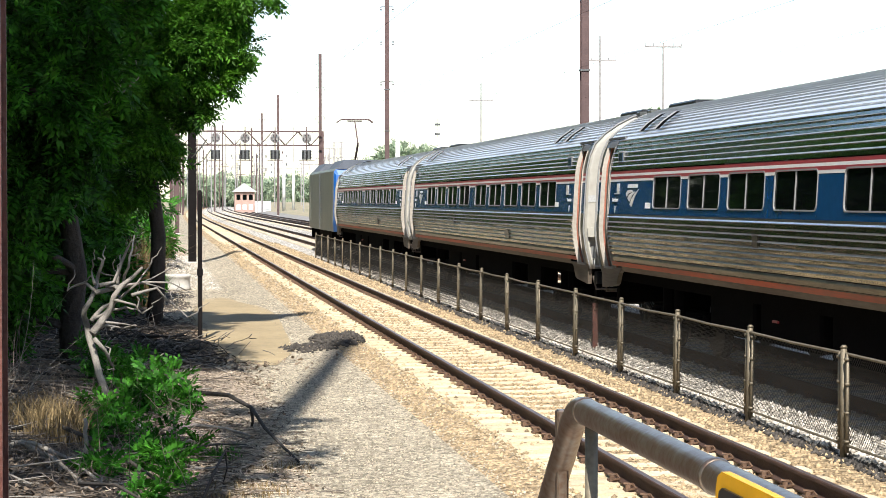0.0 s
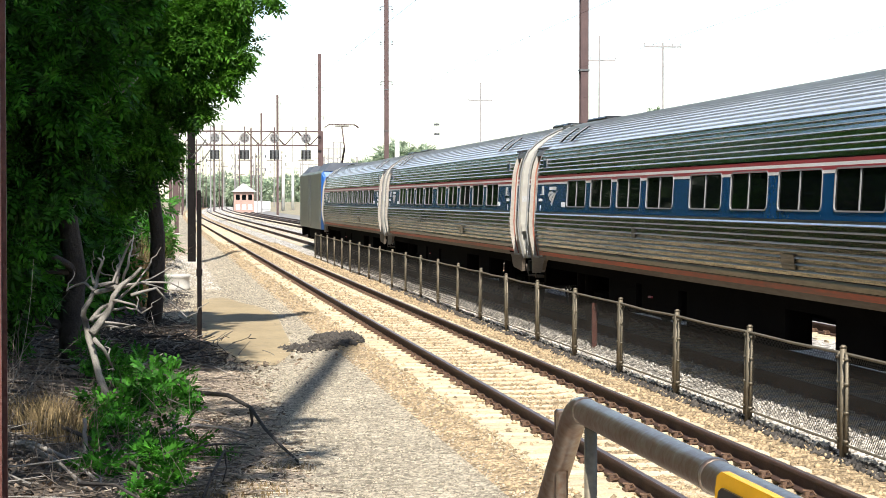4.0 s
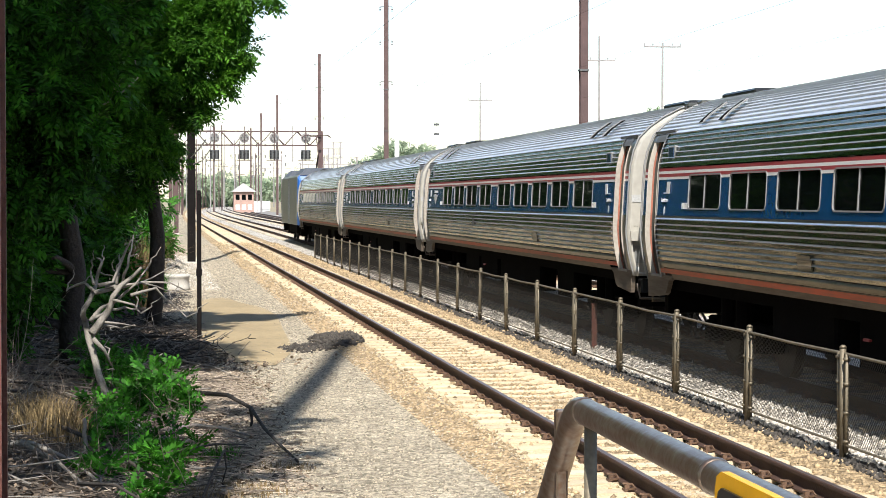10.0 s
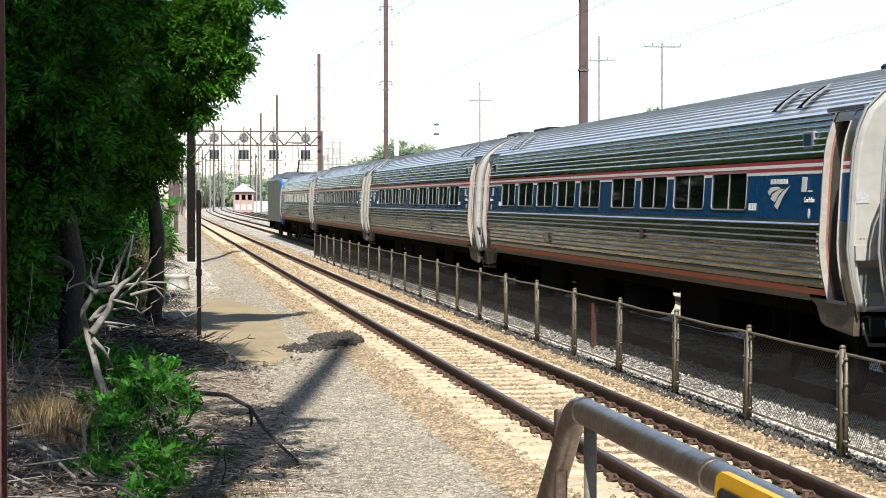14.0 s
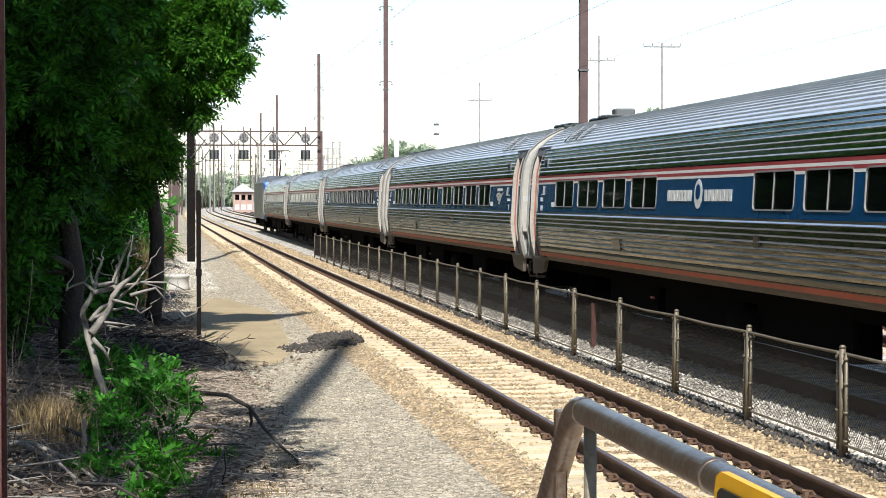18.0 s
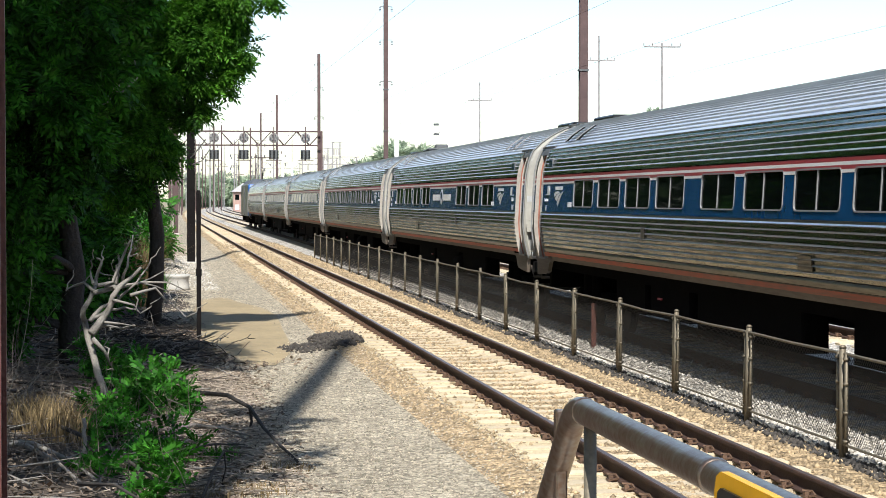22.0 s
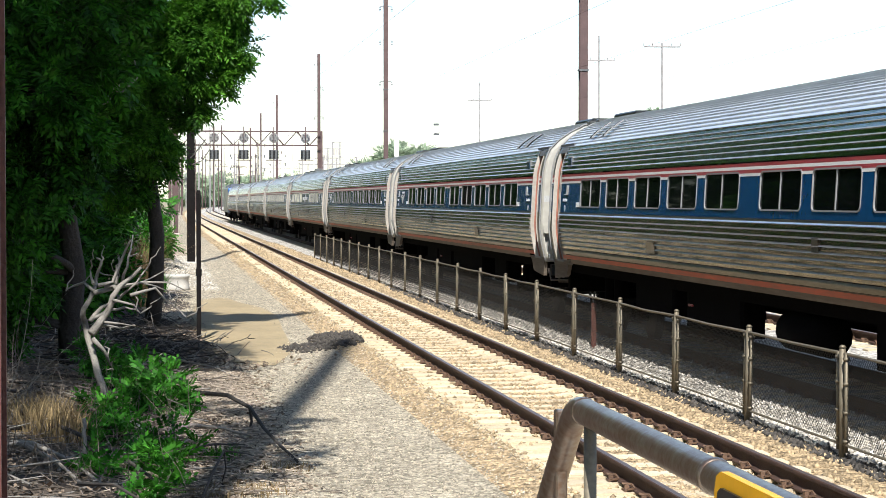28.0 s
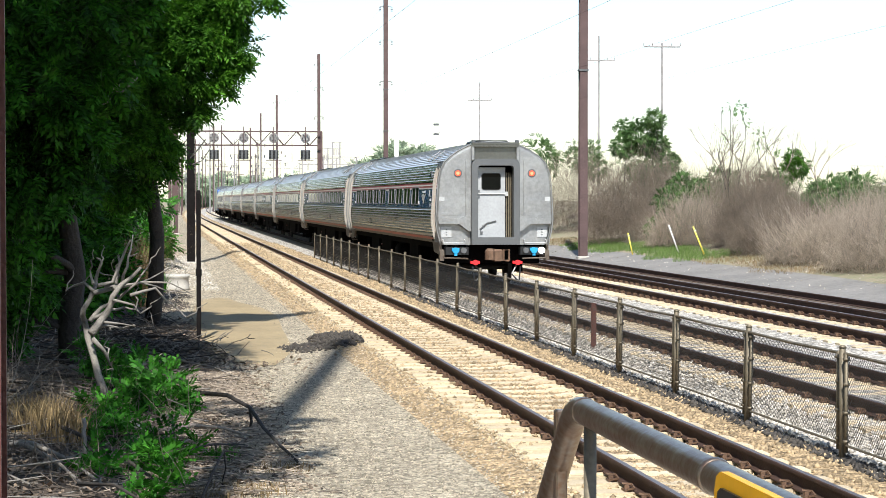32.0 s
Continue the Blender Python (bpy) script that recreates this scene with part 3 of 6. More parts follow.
def flat_shape(outline, y, z, side, out=0.006, thick=0.004):
    """A painted mark on the side, given by (along, up) from its centre."""
    g = Geo()
    pts = [(side * (hw(z + w) + out), y + u, z + w) for u, w in outline]
    n = len(pts)
    back = [(p[0] - side * thick, p[1], p[2]) for p in pts]
    return g.add(pts + back, [tuple(range(n)), tuple(range(2 * n - 1, n - 1, -1))] + [(k, n + k, n + (k + 1) % n, (k + 1) % n) for k in range(n)])


def lettering(text, size, y, z, side, parent, name="lettering"):
    cu = bpy.data.curves.new("lettering", "FONT")
    cu.resolution_u = 3
    cu.body, cu.size, cu.align_x, cu.extrude = text, size, "CENTER", 0.002
    tmp = bpy.data.objects.new("lettering", cu)
    scene.collection.objects.link(tmp)
    me = bpy.data.meshes.new_from_object(tmp.evaluated_get(bpy.context.evaluated_depsgraph_get()))
    bpy.data.objects.remove(tmp)
    me.materials.append(M["white"])
    ob = new(name, me)
    ob.parent = parent
    lean = math.atan2(hw(z) - hw(z + 0.2), 0.2)
    ob.matrix_local = Matrix.Translation((side * (hw(z) + 0.008), y, z)) @ Euler((0, 0, radians(90 if side > 0 else -90))).to_matrix().to_4x4() @ Euler((radians(90) - lean, 0, 0)).to_matrix().to_4x4()
    return ob


def curved(za, zb, n, y0, y1, side, out):
    """A strip of the side between two heights, following its curve."""
    g = Geo()
    zz = [za + (zb - za) * k / n for k in range(n + 1)]
    for p, q in zip(zz, zz[1:]):
        s_ = strip(p, q, y0, y1, side, out)
        g.add(s_.v, s_.f)
    return g


def reveal(za, zb, y, side, o0, o1, facing):
    """A narrow wall across the side, between two depths."""
    g = Geo()
    zz = [za + (zb - za) * k / 12 for k in range(13)]
    for p, q in zip(zz, zz[1:]):
        v = [(side * (hw(p) + o0), y, p), (side * (hw(q) + o0), y, q), (side * (hw(q) + o1), y, q), (side * (hw(p) + o1), y, p)]
        g.add(v, [(0, 1, 2, 3)[::side * facing]])
    return g


def car_end(car, e, last):
    """The flat end of a car: bulkhead, ledge, diaphragm, door, marker lamps, receptacles and coupler. e: +1 front, -1 rear."""
    def ys(a, b):
        return sorted((e * (END + a), e * (END + b)))
    shell = "endgrey" if last else "end_cream"
    fine = []
    for (z0, w0), (z1, w1) in zip(PROFILE, PROFILE[1:]):
        fine += [(w0 + (w1 - w0) * k / 3, z0 + (z1 - z0) * k / 3) for k in range(3)]
    fine.append((0.0, 3.95))
    right = [(x, z) for x, z in fine if z >= 1.12]
    loop = right + [(-x, z) for x, z in right[::-1][1:]]
    n = len(loop)
    g = Geo()
    rings = []
    for inset, y in ((0.0, END - 0.12), (0.012, END - 0.045), (0.045, END - 0.005), (0.07, END)):
        rings.append([(x - math.copysign(min(inset, abs(x)), x), e * y, z - inset * max(0, (z - 2.9)) * 1.0) for x, z in loop])
    for a, b in zip(rings, rings[1:]):
        g.add(a + b, [((k, (k + 1) % n, n + (k + 1) % n, n + k) if e < 0 else (n + k, n + (k + 1) % n, (k + 1) % n, k)) for k in range(n)])
    part("end_rim", g, shell, car, "", True)
    hole = 0.56
    for s in (-1, 1):
        g = Geo()
        half = sorted([q for q in rings[-1] if q[0] * s > hole], key=lambda q: q[2])
        up = [q for q in half if q[2] > 1.78]
        lo = [q for q in half if q[2] <= 1.86]
        for rows, yb in ((up, END), (lo, END - 0.10)):
            inner = [(s * hole, e * yb, q[2]) for q in rows]
            outer = [(q[0], e * yb, q[2]) for q in rows]
            for k in range(len(rows) - 1):
                g.add((inner[k], outer[k], outer[k + 1], inner[k + 1]), [(0, 1, 2, 3)[::-1 if s * e > 0 else 1]])
        part("end_panel", g, shell, car, "light grey end bulkhead with dents" if last else "cream end bulkhead with scuffs")
    g = Geo()
    g.box(-0.60, 0.60, *ys(-0.06, 0.02), 3.40, 3.86)
    part("end_header", g, "steel_door", car)
    g = Geo()
    edge = [(x * 1.006, e * (END - 0.03), z) for x, z in loop]
    g.tube(edge, 0.016, 6)
    part("edge_trim", g, "alu", car, "", True)
    for s in (-1, 1):
        g = Geo()
        g.tube([(s * 0.80, e * (END + 0.012), 1.9), (s * 0.80, e * (END + 0.012), 3.45)], 0.014, 5)
        part("seam", g, "endgrey", car)
        g = Geo()
        v = [(s * 0.66, 1.50), (s * 0.72, 1.50), (s * 0.98, 1.70), (s * 1.55, 1.70), (s * 1.56, 1.86), (s * 0.98, 1.86), (s * 0.84, 1.92), (s * 0.66, 1.92)]
        g.prism(v[::s * e], "y", e * (END - 0.11), e * (END + 0.06))
        part("ledge", g, "endgrey" if last else "end_cream", car, "light grey ledge across the end" if last else "")
    g = Geo()
    def ring(w, z0, z1, r):
        o = []
        for cx, cz, a0 in ((w - r, z1 - r, 0), (-w + r, z1 - r, 90), (-w + 0.02, z0 + 0.02, 180), (w - 0.02, z0 + 0.02, 270)):
            q = r if a0 < 180 else 0.02
            o += [(cx + q * math.cos(radians(a0 + 22.5 * k)), cz + q * math.sin(radians(a0 + 22.5 * k))) for k in range(5)]
        return o
    la, lb = ring(0.66, 1.14, 3.47, 0.18), ring(0.49, 1.34, 3.29, 0.08)
    n_ = len(la)
    fr = [[(x, e * (END + y), z) for x, z in o] for o, y in ((la, -0.1), (la, 0.20), (lb, 0.20), (lb, -0.1))]
    g.add(sum(fr, []), [(j * n_ + k, j * n_ + (k + 1) % n_, (j + 1) * n_ + (k + 1) % n_, (j + 1) * n_ + k)[::e] for j in range(3) for k in range(n_)])
    part("diaphragm", g, "dkgrey", car, "grey gangway diaphragm frame")
    g = Geo()
    g.box(-0.66, 0.66, *ys(-0.06, 0.16), 3.86, 3.92, b=0.02)
    g.box(-0.64, 0.64, *ys(0.12, 0.15), 3.80, 3.87)
    part("gangway_hood", g, "steel_door", car)
    for s in (-1, 1):
        g = Geo()
        g.box(s * 0.62 - 0.045, s * 0.62 + 0.045, *ys(0.0, 0.13), 3.44, 3.90, b=0.02)
        part("hood_bracket", g, "endgrey" if last else "dkgrey", car)
        if last:
            g = Geo()
            g.box(s * 0.60 - 0.05, s * 0.60 + 0.05, *ys(0.0, 0.12), 3.92, 3.99, b=0.02)
            part("roof_lug", g, "dkgrey", car)
    # near-black back wall: the gangway gap's shade put into its colour
    g = Geo()
    g.box(-0.60, 0.60, *ys(-0.32, -0.24), 1.2, 3.3)
    part("gangway_back", g, "dark", car)
    g = Geo()
    m = -e
    g.box(*sorted((-0.48 * m, 0.30 * m)), *ys(-0.14, -0.08), 1.33, 3.24, b=0.0)
    dr = part("end_door", g, "door", car, "pale grey end door with scuffs")
    g = Geo()
    o = []
    for cx, cz, a0 in ((-0.09 + 0.195, 3.02, 0), (-0.09 - 0.195, 3.02, 90), (-0.09 - 0.195, 2.70, 180), (-0.09 + 0.195, 2.70, 270)):
        o += [(cx + 0.06 * math.cos(radians(a0 + 30 * k)), cz + 0.06 * math.sin(radians(a0 + 30 * k))) for k in range(4)]
    o = [(x * m, z) for x, z in o]
    g.prism(o, "y", *ys(-0.075, -0.070))
    part("door_window", g, "glass", dr)
    g = Geo()
    g.tube([(x * 1.0, e * (END - 0.07), z) for x, z in o + o[:1]], 0.012, 5)
    part("window_seal", g, "black", dr)
    g = Geo()
    g.tube([(-0.48 * m, e * (END - 0.05), 2.52), (0.33 * m, e * (END - 0.05), 2.52)], 0.016, 6)
    g.box(0.33 * m - 0.04, 0.33 * m + 0.04, *ys(-0.09, -0.03), 2.46, 2.58)
    part("door_bar", g, "end_plate", dr)
    for z0, z1, x in ((1.42, 1.5, -0.36), (1.62, 1.66, -0.30), (2.40, 2.47, -0.44), (2.56, 2.63, -0.44)):
        g = Geo()
        g.box(*sorted(((x - 0.035) * m, (x + 0.035) * m)), *ys(-0.08, -0.06), z0, z1, b=0.004)
        part("latch", g, "dkgrey", dr)
    for s in (-1, 1):
        g = Geo()
        for k in range(14):
            g.disc((s * (0.90 + 0.045 * k), e * (END + 0.006), 1.945), (0, 1, 0), 0.009, 0.012, 5)
        part("rivet_row", g, "endgrey" if last else "end_cream", car)
    for x, w in ((0.34, 0.016), (0.40, 0.026), (0.46, 0.016)):
        g = Geo()
        g.tube([(x * m, e * (END - 0.10), 1.32), (x * m, e * (END - 0.10), 3.1)], w, 6)
        part("gangway_pipe", g, "post", car)
    g = Geo()
    g.tube([(-0.40 * m, e * (END - 0.07), 1.55), (-0.2 * m, e * (END - 0.07), 1.72), (0.05 * m, e * (END - 0.07), 1.78)], 0.022, 5)
    part("door_handle", g, "dkgrey", dr)
    for s in (-1, 1):
        g = Geo()
        if last:
            g.disc((s * 1.02, e * (END + 0.008), 3.08), (0, 1, 0), 0.08, 0.03, 16)
            ml = part("marker_lamp", g, "lamp_amber", car, "amber marker lamp")
            g = Geo()
            g.disc((s * 1.02, e * (END + 0.026), 3.08), (0, 1, 0), 0.045, 0.012, 12)
            part("bulb", g, "lamp_core", ml)
            g = Geo()
            g.disc((s * 1.02, e * (END + 0.0), 3.08), (0, 1, 0), 0.115, 0.02, 16)
            part("lamp_rim", g, "dkgrey", car)
        g = Geo()
        g.box(s * 1.46 - 0.075, s * 1.46 + 0.075, *ys(-0.03, 0.008), 2.32, 2.44)
        part("plate", g, "end_plate", car)
        g = Geo()
        g.box(s * 1.32 - 0.14, s * 1.32 + 0.14, *ys(-0.102, -0.085), 1.34, 1.62)
        pn = part("access_panel", g, "end_plate" if last else "endgrey", car, "white notice panel with faded marks" if last else "")
        for k in range(3 if last else 0):
            g = Geo()
            g.box(s * 1.32 - 0.02, s * 1.32 + 0.02, *ys(-0.085, -0.080), 1.39 + 0.07 * k, 1.42 + 0.07 * k)
            part("faded_mark", g, "dkgrey", pn)
        g = Geo()
        g.tube([(s * 0.82, e * (END - 0.08), 1.27), (s * 0.82, e * (END + 0.02), 1.26), (s * 0.82, e * (END + 0.02), 1.18), (s * 1.42, e * (END + 0.02), 1.18), (s * 1.42, e * (END + 0.02), 1.26), (s * 1.42, e * (END - 0.08), 1.27)], 0.02, 6)
        part("grab_iron", g, "end_plate", car)
        g = Geo()
        g.box(*sorted((s * 0.70, s * 1.36)), *ys(-0.30, -0.04), 0.86, 1.08, b=0.02)
        part("receptacle_box", g, "black", car)
        g = Geo()
        g.disc((s * 1.08, e * (END + 0.0), 0.98), (0, 1, 0), 0.085, 0.14, 12)
        g.box(s * 1.08 - 0.10, s * 1.08 + 0.10, *ys(-0.04, 0.02), 0.97, 1.05)
        g.box(s * 1.08 - 0.04, s * 1.08 + 0.04, *ys(-0.04, 0.05), 0.84, 0.92)
        part("cable_plug", g, "plug", car, "bright blue cable connector")
        g = Geo()
        g.disc((s * 0.86, e * END, 0.98), (0, 1, 0), 0.08, 0.10, 10)
        part("socket", g, "dkgrey", car)
        g = Geo()
        g.disc((s * 0.58, e * (END + 0.30), 0.66), (0, 1, 0), 0.07, 0.12, 10)
        g.box(s * 0.58 - 0.12, s * 0.58 + 0.13, *ys(0.24, 0.34), 0.63, 0.70)
        part("hose_head", g, "lamp_red" if last else "black", car, "red hose head given a faint glow" if last else "black hose head")
        g = Geo()
        g.tube([(s * 0.58, e * (END + 0.2), 0.62), (s * 0.42, e * (END + 0.3), 0.35), (s * 0.58, e * (END + 0.36), 0.16), (s * 0.62, e * (END + 0.33), 0.20), (s * 0.66, e * (END + 0.25), 0.55)], 0.024, 6)
        part("air_hose", g, "black", car)
        g = Geo()
        g.tube([(s * 1.42, e * (END - 0.1), 1.0), (s * 1.40, e * (END + 0.05), 0.78), (s * 0.75, e * (END + 0.1), 0.76)], 0.022, 6)
        if last:
            g.box(s * 1.45 - 0.06, s * 1.45 + 0.06, *ys(-0.2, 0.0), 0.70, 0.98)
        part("step_iron", g, "sill", car)
    if last:
        g = Geo()
        g.disc((1.29 * m, e * (END + 0.03), 0.98), (0, 1, 0), 0.088, 0.10, 14)
        part("white_lamp", g, "lamp_white", car, "glowing white lamp")
    # dark box added behind the coupler in place of the black shade there
    g = Geo()
    g.box(-1.3, 1.3, *ys(-0.55, -0.35), 0.62, 1.15)
    part("buffer_beam", g, "dark", car)
    g = Geo()
    g.box(-0.16, 0.16, *ys(-0.4, 0.30), 0.72, 1.0, b=0.04)
    g.box(-0.17, 0.12, *ys(0.26, 0.42), 0.70, 1.02, b=0.05)
    g.box(0.06, 0.32, *ys(0.20, 0.50), 0.74, 1.04, b=0.07)
    g.tube([(-0.36, e * (END + 0.2), 0.70), (-0.36, e * (END + 0.2), 1.0), (-0.2, e * (END + 0.25), 1.0), (-0.2, e * (END + 0.25), 0.72), (-0.36, e * (END + 0.2), 0.70)], 0.03, 6)
    part("coupler", g, "clip", car, "rusty knuckle coupler")


# boxes hung under the floor, with open gaps between them: x and y from and to, lower edge
GEAR = ((-1.3, 1.3, 4.3, 6.4, 0.5), (0.95, 1.3, -3.6, -0.8, 0.48), (-1.3, -0.95, -3.6, 1.2, 0.48), (-1.3, -0.95, 1.6, 4.0, 0.52), (-1.3, -0.95, -7.0, -5.4, 0.5), (0.95, 1.3, -6.8, -4.4, 0.55), (-0.8, 0.8, -6.0, -2.0, 0.86))
CAFE_GEAR = ((0.95, 1.3, -6.4, -3.0, 0.5), (0.95, 1.3, -2.6, 1.6, 0.46), (0.95, 1.3, 2.2, 5.9, 0.5), (-1.3, -0.95, -6.6, -2.4, 0.5), (-0.8, 0.8, -6.0, -1.0, 0.86))


def build_car(name, label, windows, mark, wordmark, klass, last=False, mark_at=1.27, gear=GEAR):
    """A stainless coach with its origin on the rail under its middle; y points to its front."""
    car = thing(name, label, "railway carriage", group="cars of the passenger train")
    lip = END - 0.12
    for side in (-1, 1):
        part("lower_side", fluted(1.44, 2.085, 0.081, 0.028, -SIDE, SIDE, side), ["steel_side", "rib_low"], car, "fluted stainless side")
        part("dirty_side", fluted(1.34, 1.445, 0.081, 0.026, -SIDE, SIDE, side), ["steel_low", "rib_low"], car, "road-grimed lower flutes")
        part("upper_side", fluted(2.825, 3.36, 0.072, 0.024, -SIDE, SIDE, side), ["steel", "rib"], car)
        part("roof_half", fluted(3.355, 3.949, 0.088, 0.022, -lip, lip, side), ["roof", "rib_low"], car, "fluted stainless roof")
        part("belt", strip(2.085, 2.125, -SIDE, SIDE, side, 0.014), "steel_door", car)
        z0, z1 = 2.235, 2.71
        g = Geo()
        cuts = sorted([-SIDE, SIDE] + [q for w in windows for q in w])
        for a, b in zip(cuts, cuts[1:]):
            if any(abs(a - w[0]) < 0.01 for w in windows):
                s_ = strip(2.12, z0, a, b, side)
            else:
                s_ = strip(2.12, 2.66, a, b, side)
                part("stripe", strip(2.66, 2.70, a, b, side, 0.003), "white", car)
            g.add(s_.v, s_.f)
        part("window_band", g, "blue", car, "deep blue band")
        for p, q, c in ((2.70, 2.745, "red"), (2.745, 2.785, "white"), (2.785, 2.832, "red")):
            part("stripe", strip(p, q, -SIDE, SIDE, side, 0.004), c, car)
        for w in windows:
            window_parts(car, w[0], w[1], z0, z1, side)
        g = Geo()
        s_ = strip(1.18, 1.345, -SIDE + 0.6, SIDE - 0.6, side, 0.006)
        g.add(s_.v, s_.f)
        a = hw(1.18)
        g.add([(side * (a + 0.006), -SIDE + 0.6, 1.18), (side * (a - 0.25), -SIDE + 0.6, 1.15), (side * (a - 0.25), SIDE - 0.6, 1.15), (side * (a + 0.006), SIDE - 0.6, 1.18)], [(0, 1, 2, 3)[::-side]])
        part("sill", g, "sill", car, "grimy rust-stained side sill")
        g = Geo()
        a, b = hw(2.07) + 0.028, hw(2.104) + 0.004
        g.add([(side * a, -SIDE, 2.072), (side * b, -SIDE, 2.104), (side * b, SIDE, 2.104), (side * a, SIDE, 2.072)], [(0, 1, 2, 3)[::side]])
        part("pale_line", g, "rib", car)
        part("red_line", strip(1.262, 1.332, -SIDE, SIDE, side, 0.012), "redline", car, "faded red line")
        for e in (-1, 1):
            d0, d1 = SIDE + 0.05, SIDE + 0.64
            a, b = sorted((e * SIDE, e * d0))
            g = curved(1.2, 3.36, 10, a, b, side, 0.014)
            part("rivet_strip", g, "alu", car)
            # reveals of the doorway: pale edge, then rust-streaked inside
            for yy, facing in ((e * d0, e), (e * d1, -e)):
                part("door_jamb", reveal(1.22, 3.24, yy, side, 0.022, -0.055, facing), "cream", car, "pale curved door jamb")
                part("door_seal", reveal(1.22, 3.24, yy - e * 0.004 * facing * e, side, -0.055, -0.085, facing), "rust_jamb", car, "rust-red door seal")
                part("door_reveal", reveal(1.22, 3.24, yy, side, -0.085, -0.21, facing), "steel_door", car)
            a, b = sorted((e * d0, e * d1))
            dr = part("side_door", curved(1.22, 3.24, 10, a, b, side, -0.20), "steel_door", car, "recessed grey vestibule door")
            c = e * (d1 - 0.30)
            part("door_window", curved(2.06, 2.74, 4, c - 0.17, c + 0.17, side, -0.188), "glass", dr)
            g = Geo()
            o = [(c - 0.19, 2.03), (c + 0.19, 2.03), (c + 0.19, 2.77), (c - 0.19, 2.77)]
            g.tube([(side * (hw(z) - 0.185), y, z) for y, z in o + o[:1]], 0.014, 5)
            part("window_frame", g, "dkgrey", dr)
            part("door_header", curved(3.24, 3.38, 2, a, b, side, 0.0), "dkgrey", car)
            g = Geo()
            s_ = Geo().add([(side * hw(3.24), a, 3.24), (side * hw(3.24), b, 3.24), (side * (hw(3.24) - 0.21), b, 3.24), (side * (hw(3.24) - 0.21), a, 3.24)], [(0, 1, 2, 3)[::-side]])
            # soffit coloured near-black for the shade at the top of the recess
            part("door_soffit", s_, "dark", car)
            g = Geo()
            g.box(*sorted((side * (hw(3.4) - 0.05), side * (hw(3.4) + 0.04))), *sorted((e * (SIDE - 0.35), e * lip)), 3.375, 3.41)
            part("rain_gutter", g, "dkgrey", car)
            a, b = sorted((e * d1, e * lip))
            for p, q, c_ in ((1.2, 2.12, "steel_door"), (2.12, 2.66, "blue"), (2.66, 2.70, "white"), (2.70, 2.745, "red"), (2.745, 2.785, "white"), (2.785, 2.83, "red"), (2.83, 3.40, "steel_door")):
                part("corner_post", curved(p, q, 4 if q - p > 0.2 else 1, a, b, side, 0.002), c_, car)
            # step skirt
            g = Geo()
            w0 = hw(1.2)
            pr = [(e * (SIDE - 0.62), 1.22), (e * (lip + 0.02), 1.22), (e * (lip - 0.02), 0.86), (e * (SIDE - 0.08), 0.92), (e * (SIDE - 0.22), 0.96), (e * (SIDE - 0.38), 1.14)]
            g.prism(pr[::side * e], "x", side * (w0 - 0.06), side * (w0 + 0.012))
            part("step_skirt", g, "sill", car, "grimy step skirt under the door")
            g = Geo()
            g.box(*sorted((side * (w0 - 0.02), side * (w0 + 0.03))), *sorted((e * (d0 - 0.02), e * (d1 + 0.02))), 1.19, 1.225)
            part("door_sill", g, "alu", car)
            for k, u in enumerate((1.55, 2.55)):
                g = Geo()
                pts = arc(3.42, 3.70, 0.06)
                for o_, r_ in ((0.265, 0.014),):
                    g.tube([(side * (q.x + 0.045), e * (SIDE - u) + o_, q.y + 0.05) for q in pts], r_, 5)
                gr = part("roof_step", g, "alu", car)
                g = Geo()
                for q, q2 in zip(pts, pts[1:]):
                    g.add([(side * (q.x + 0.04), e * (SIDE - u), q.y + 0.045), (side * (q2.x + 0.04), e * (SIDE - u), q2.y + 0.045), (side * (q2.x + 0.04), e * (SIDE - u) + 0.25, q2.y + 0.045), (side * (q.x + 0.04), e * (SIDE - u) + 0.25, q.y + 0.045)], [(0, 1, 2, 3)[::side]])
                part("grip_strip", g, "dark", gr)
            g = Geo()
            y0, y1 = sorted((e * (SIDE - 0.82), e * (SIDE - 0.44)))
            g.box(*sorted((side * (hw(3.06) - 0.04), side * (hw(3.06) + 0.028))), y0, y1, 2.96, 3.16, b=0.012)
            mb = part("marker_box", g, "alu", car)
            g = Geo()
            g.box(*sorted((side * (hw(3.06) + 0.028), side * (hw(3.06) + 0.034))), y0 + 0.06, y1 - 0.06, 2.99, 3.13)
            part("marker_lens", g, "marker_glass", mb)
            for k in range(8):
                z = 1.40 + 0.081 * k
                g = Geo()
                g.disc((side * (hw(z) + 0.02), e * (SIDE - 0.02), z), (1, 0, 0), 0.015, 0.02, 6)
                part("flute_cap", g, "cream", car)
        # painted marks
        for e, kind in ((1, "mark" if mark else "icons"), (-1, "icons")):
            if kind == "mark":
                yc = e * (SIDE - mark_at)
                leaves = ([(-0.44, 0.08), (-0.32, 0.13), (-0.07, 0.14), (0.07, 0.115), (-0.24, 0.08), (-0.36, 0.03)],
                          [(-0.31, -0.007), (-0.24, 0.05), (0.0, 0.10), (0.22, 0.115), (0.0, 0.04), (-0.14, -0.05)],
                          [(-0.14, -0.095), (-0.03, -0.007), (0.17, 0.08), (0.44, 0.15), (0.2, 0.027), (-0.02, -0.14)])
                for o in leaves:
                    o = [(u * side, w) for u, w in o]
                    part("painted_mark", flat_shape(o[::-1], yc, 2.38, side), "white", car, "white swept leaf shapes")
                for k in range(6):
                    a = -0.34 + 0.115 * k
                    part("painted_block", flat_shape([(a, -0.03), (a + 0.09, -0.03), (a + 0.09, 0.03), (a, 0.03)][::side], yc, 2.58, side), "white", car)
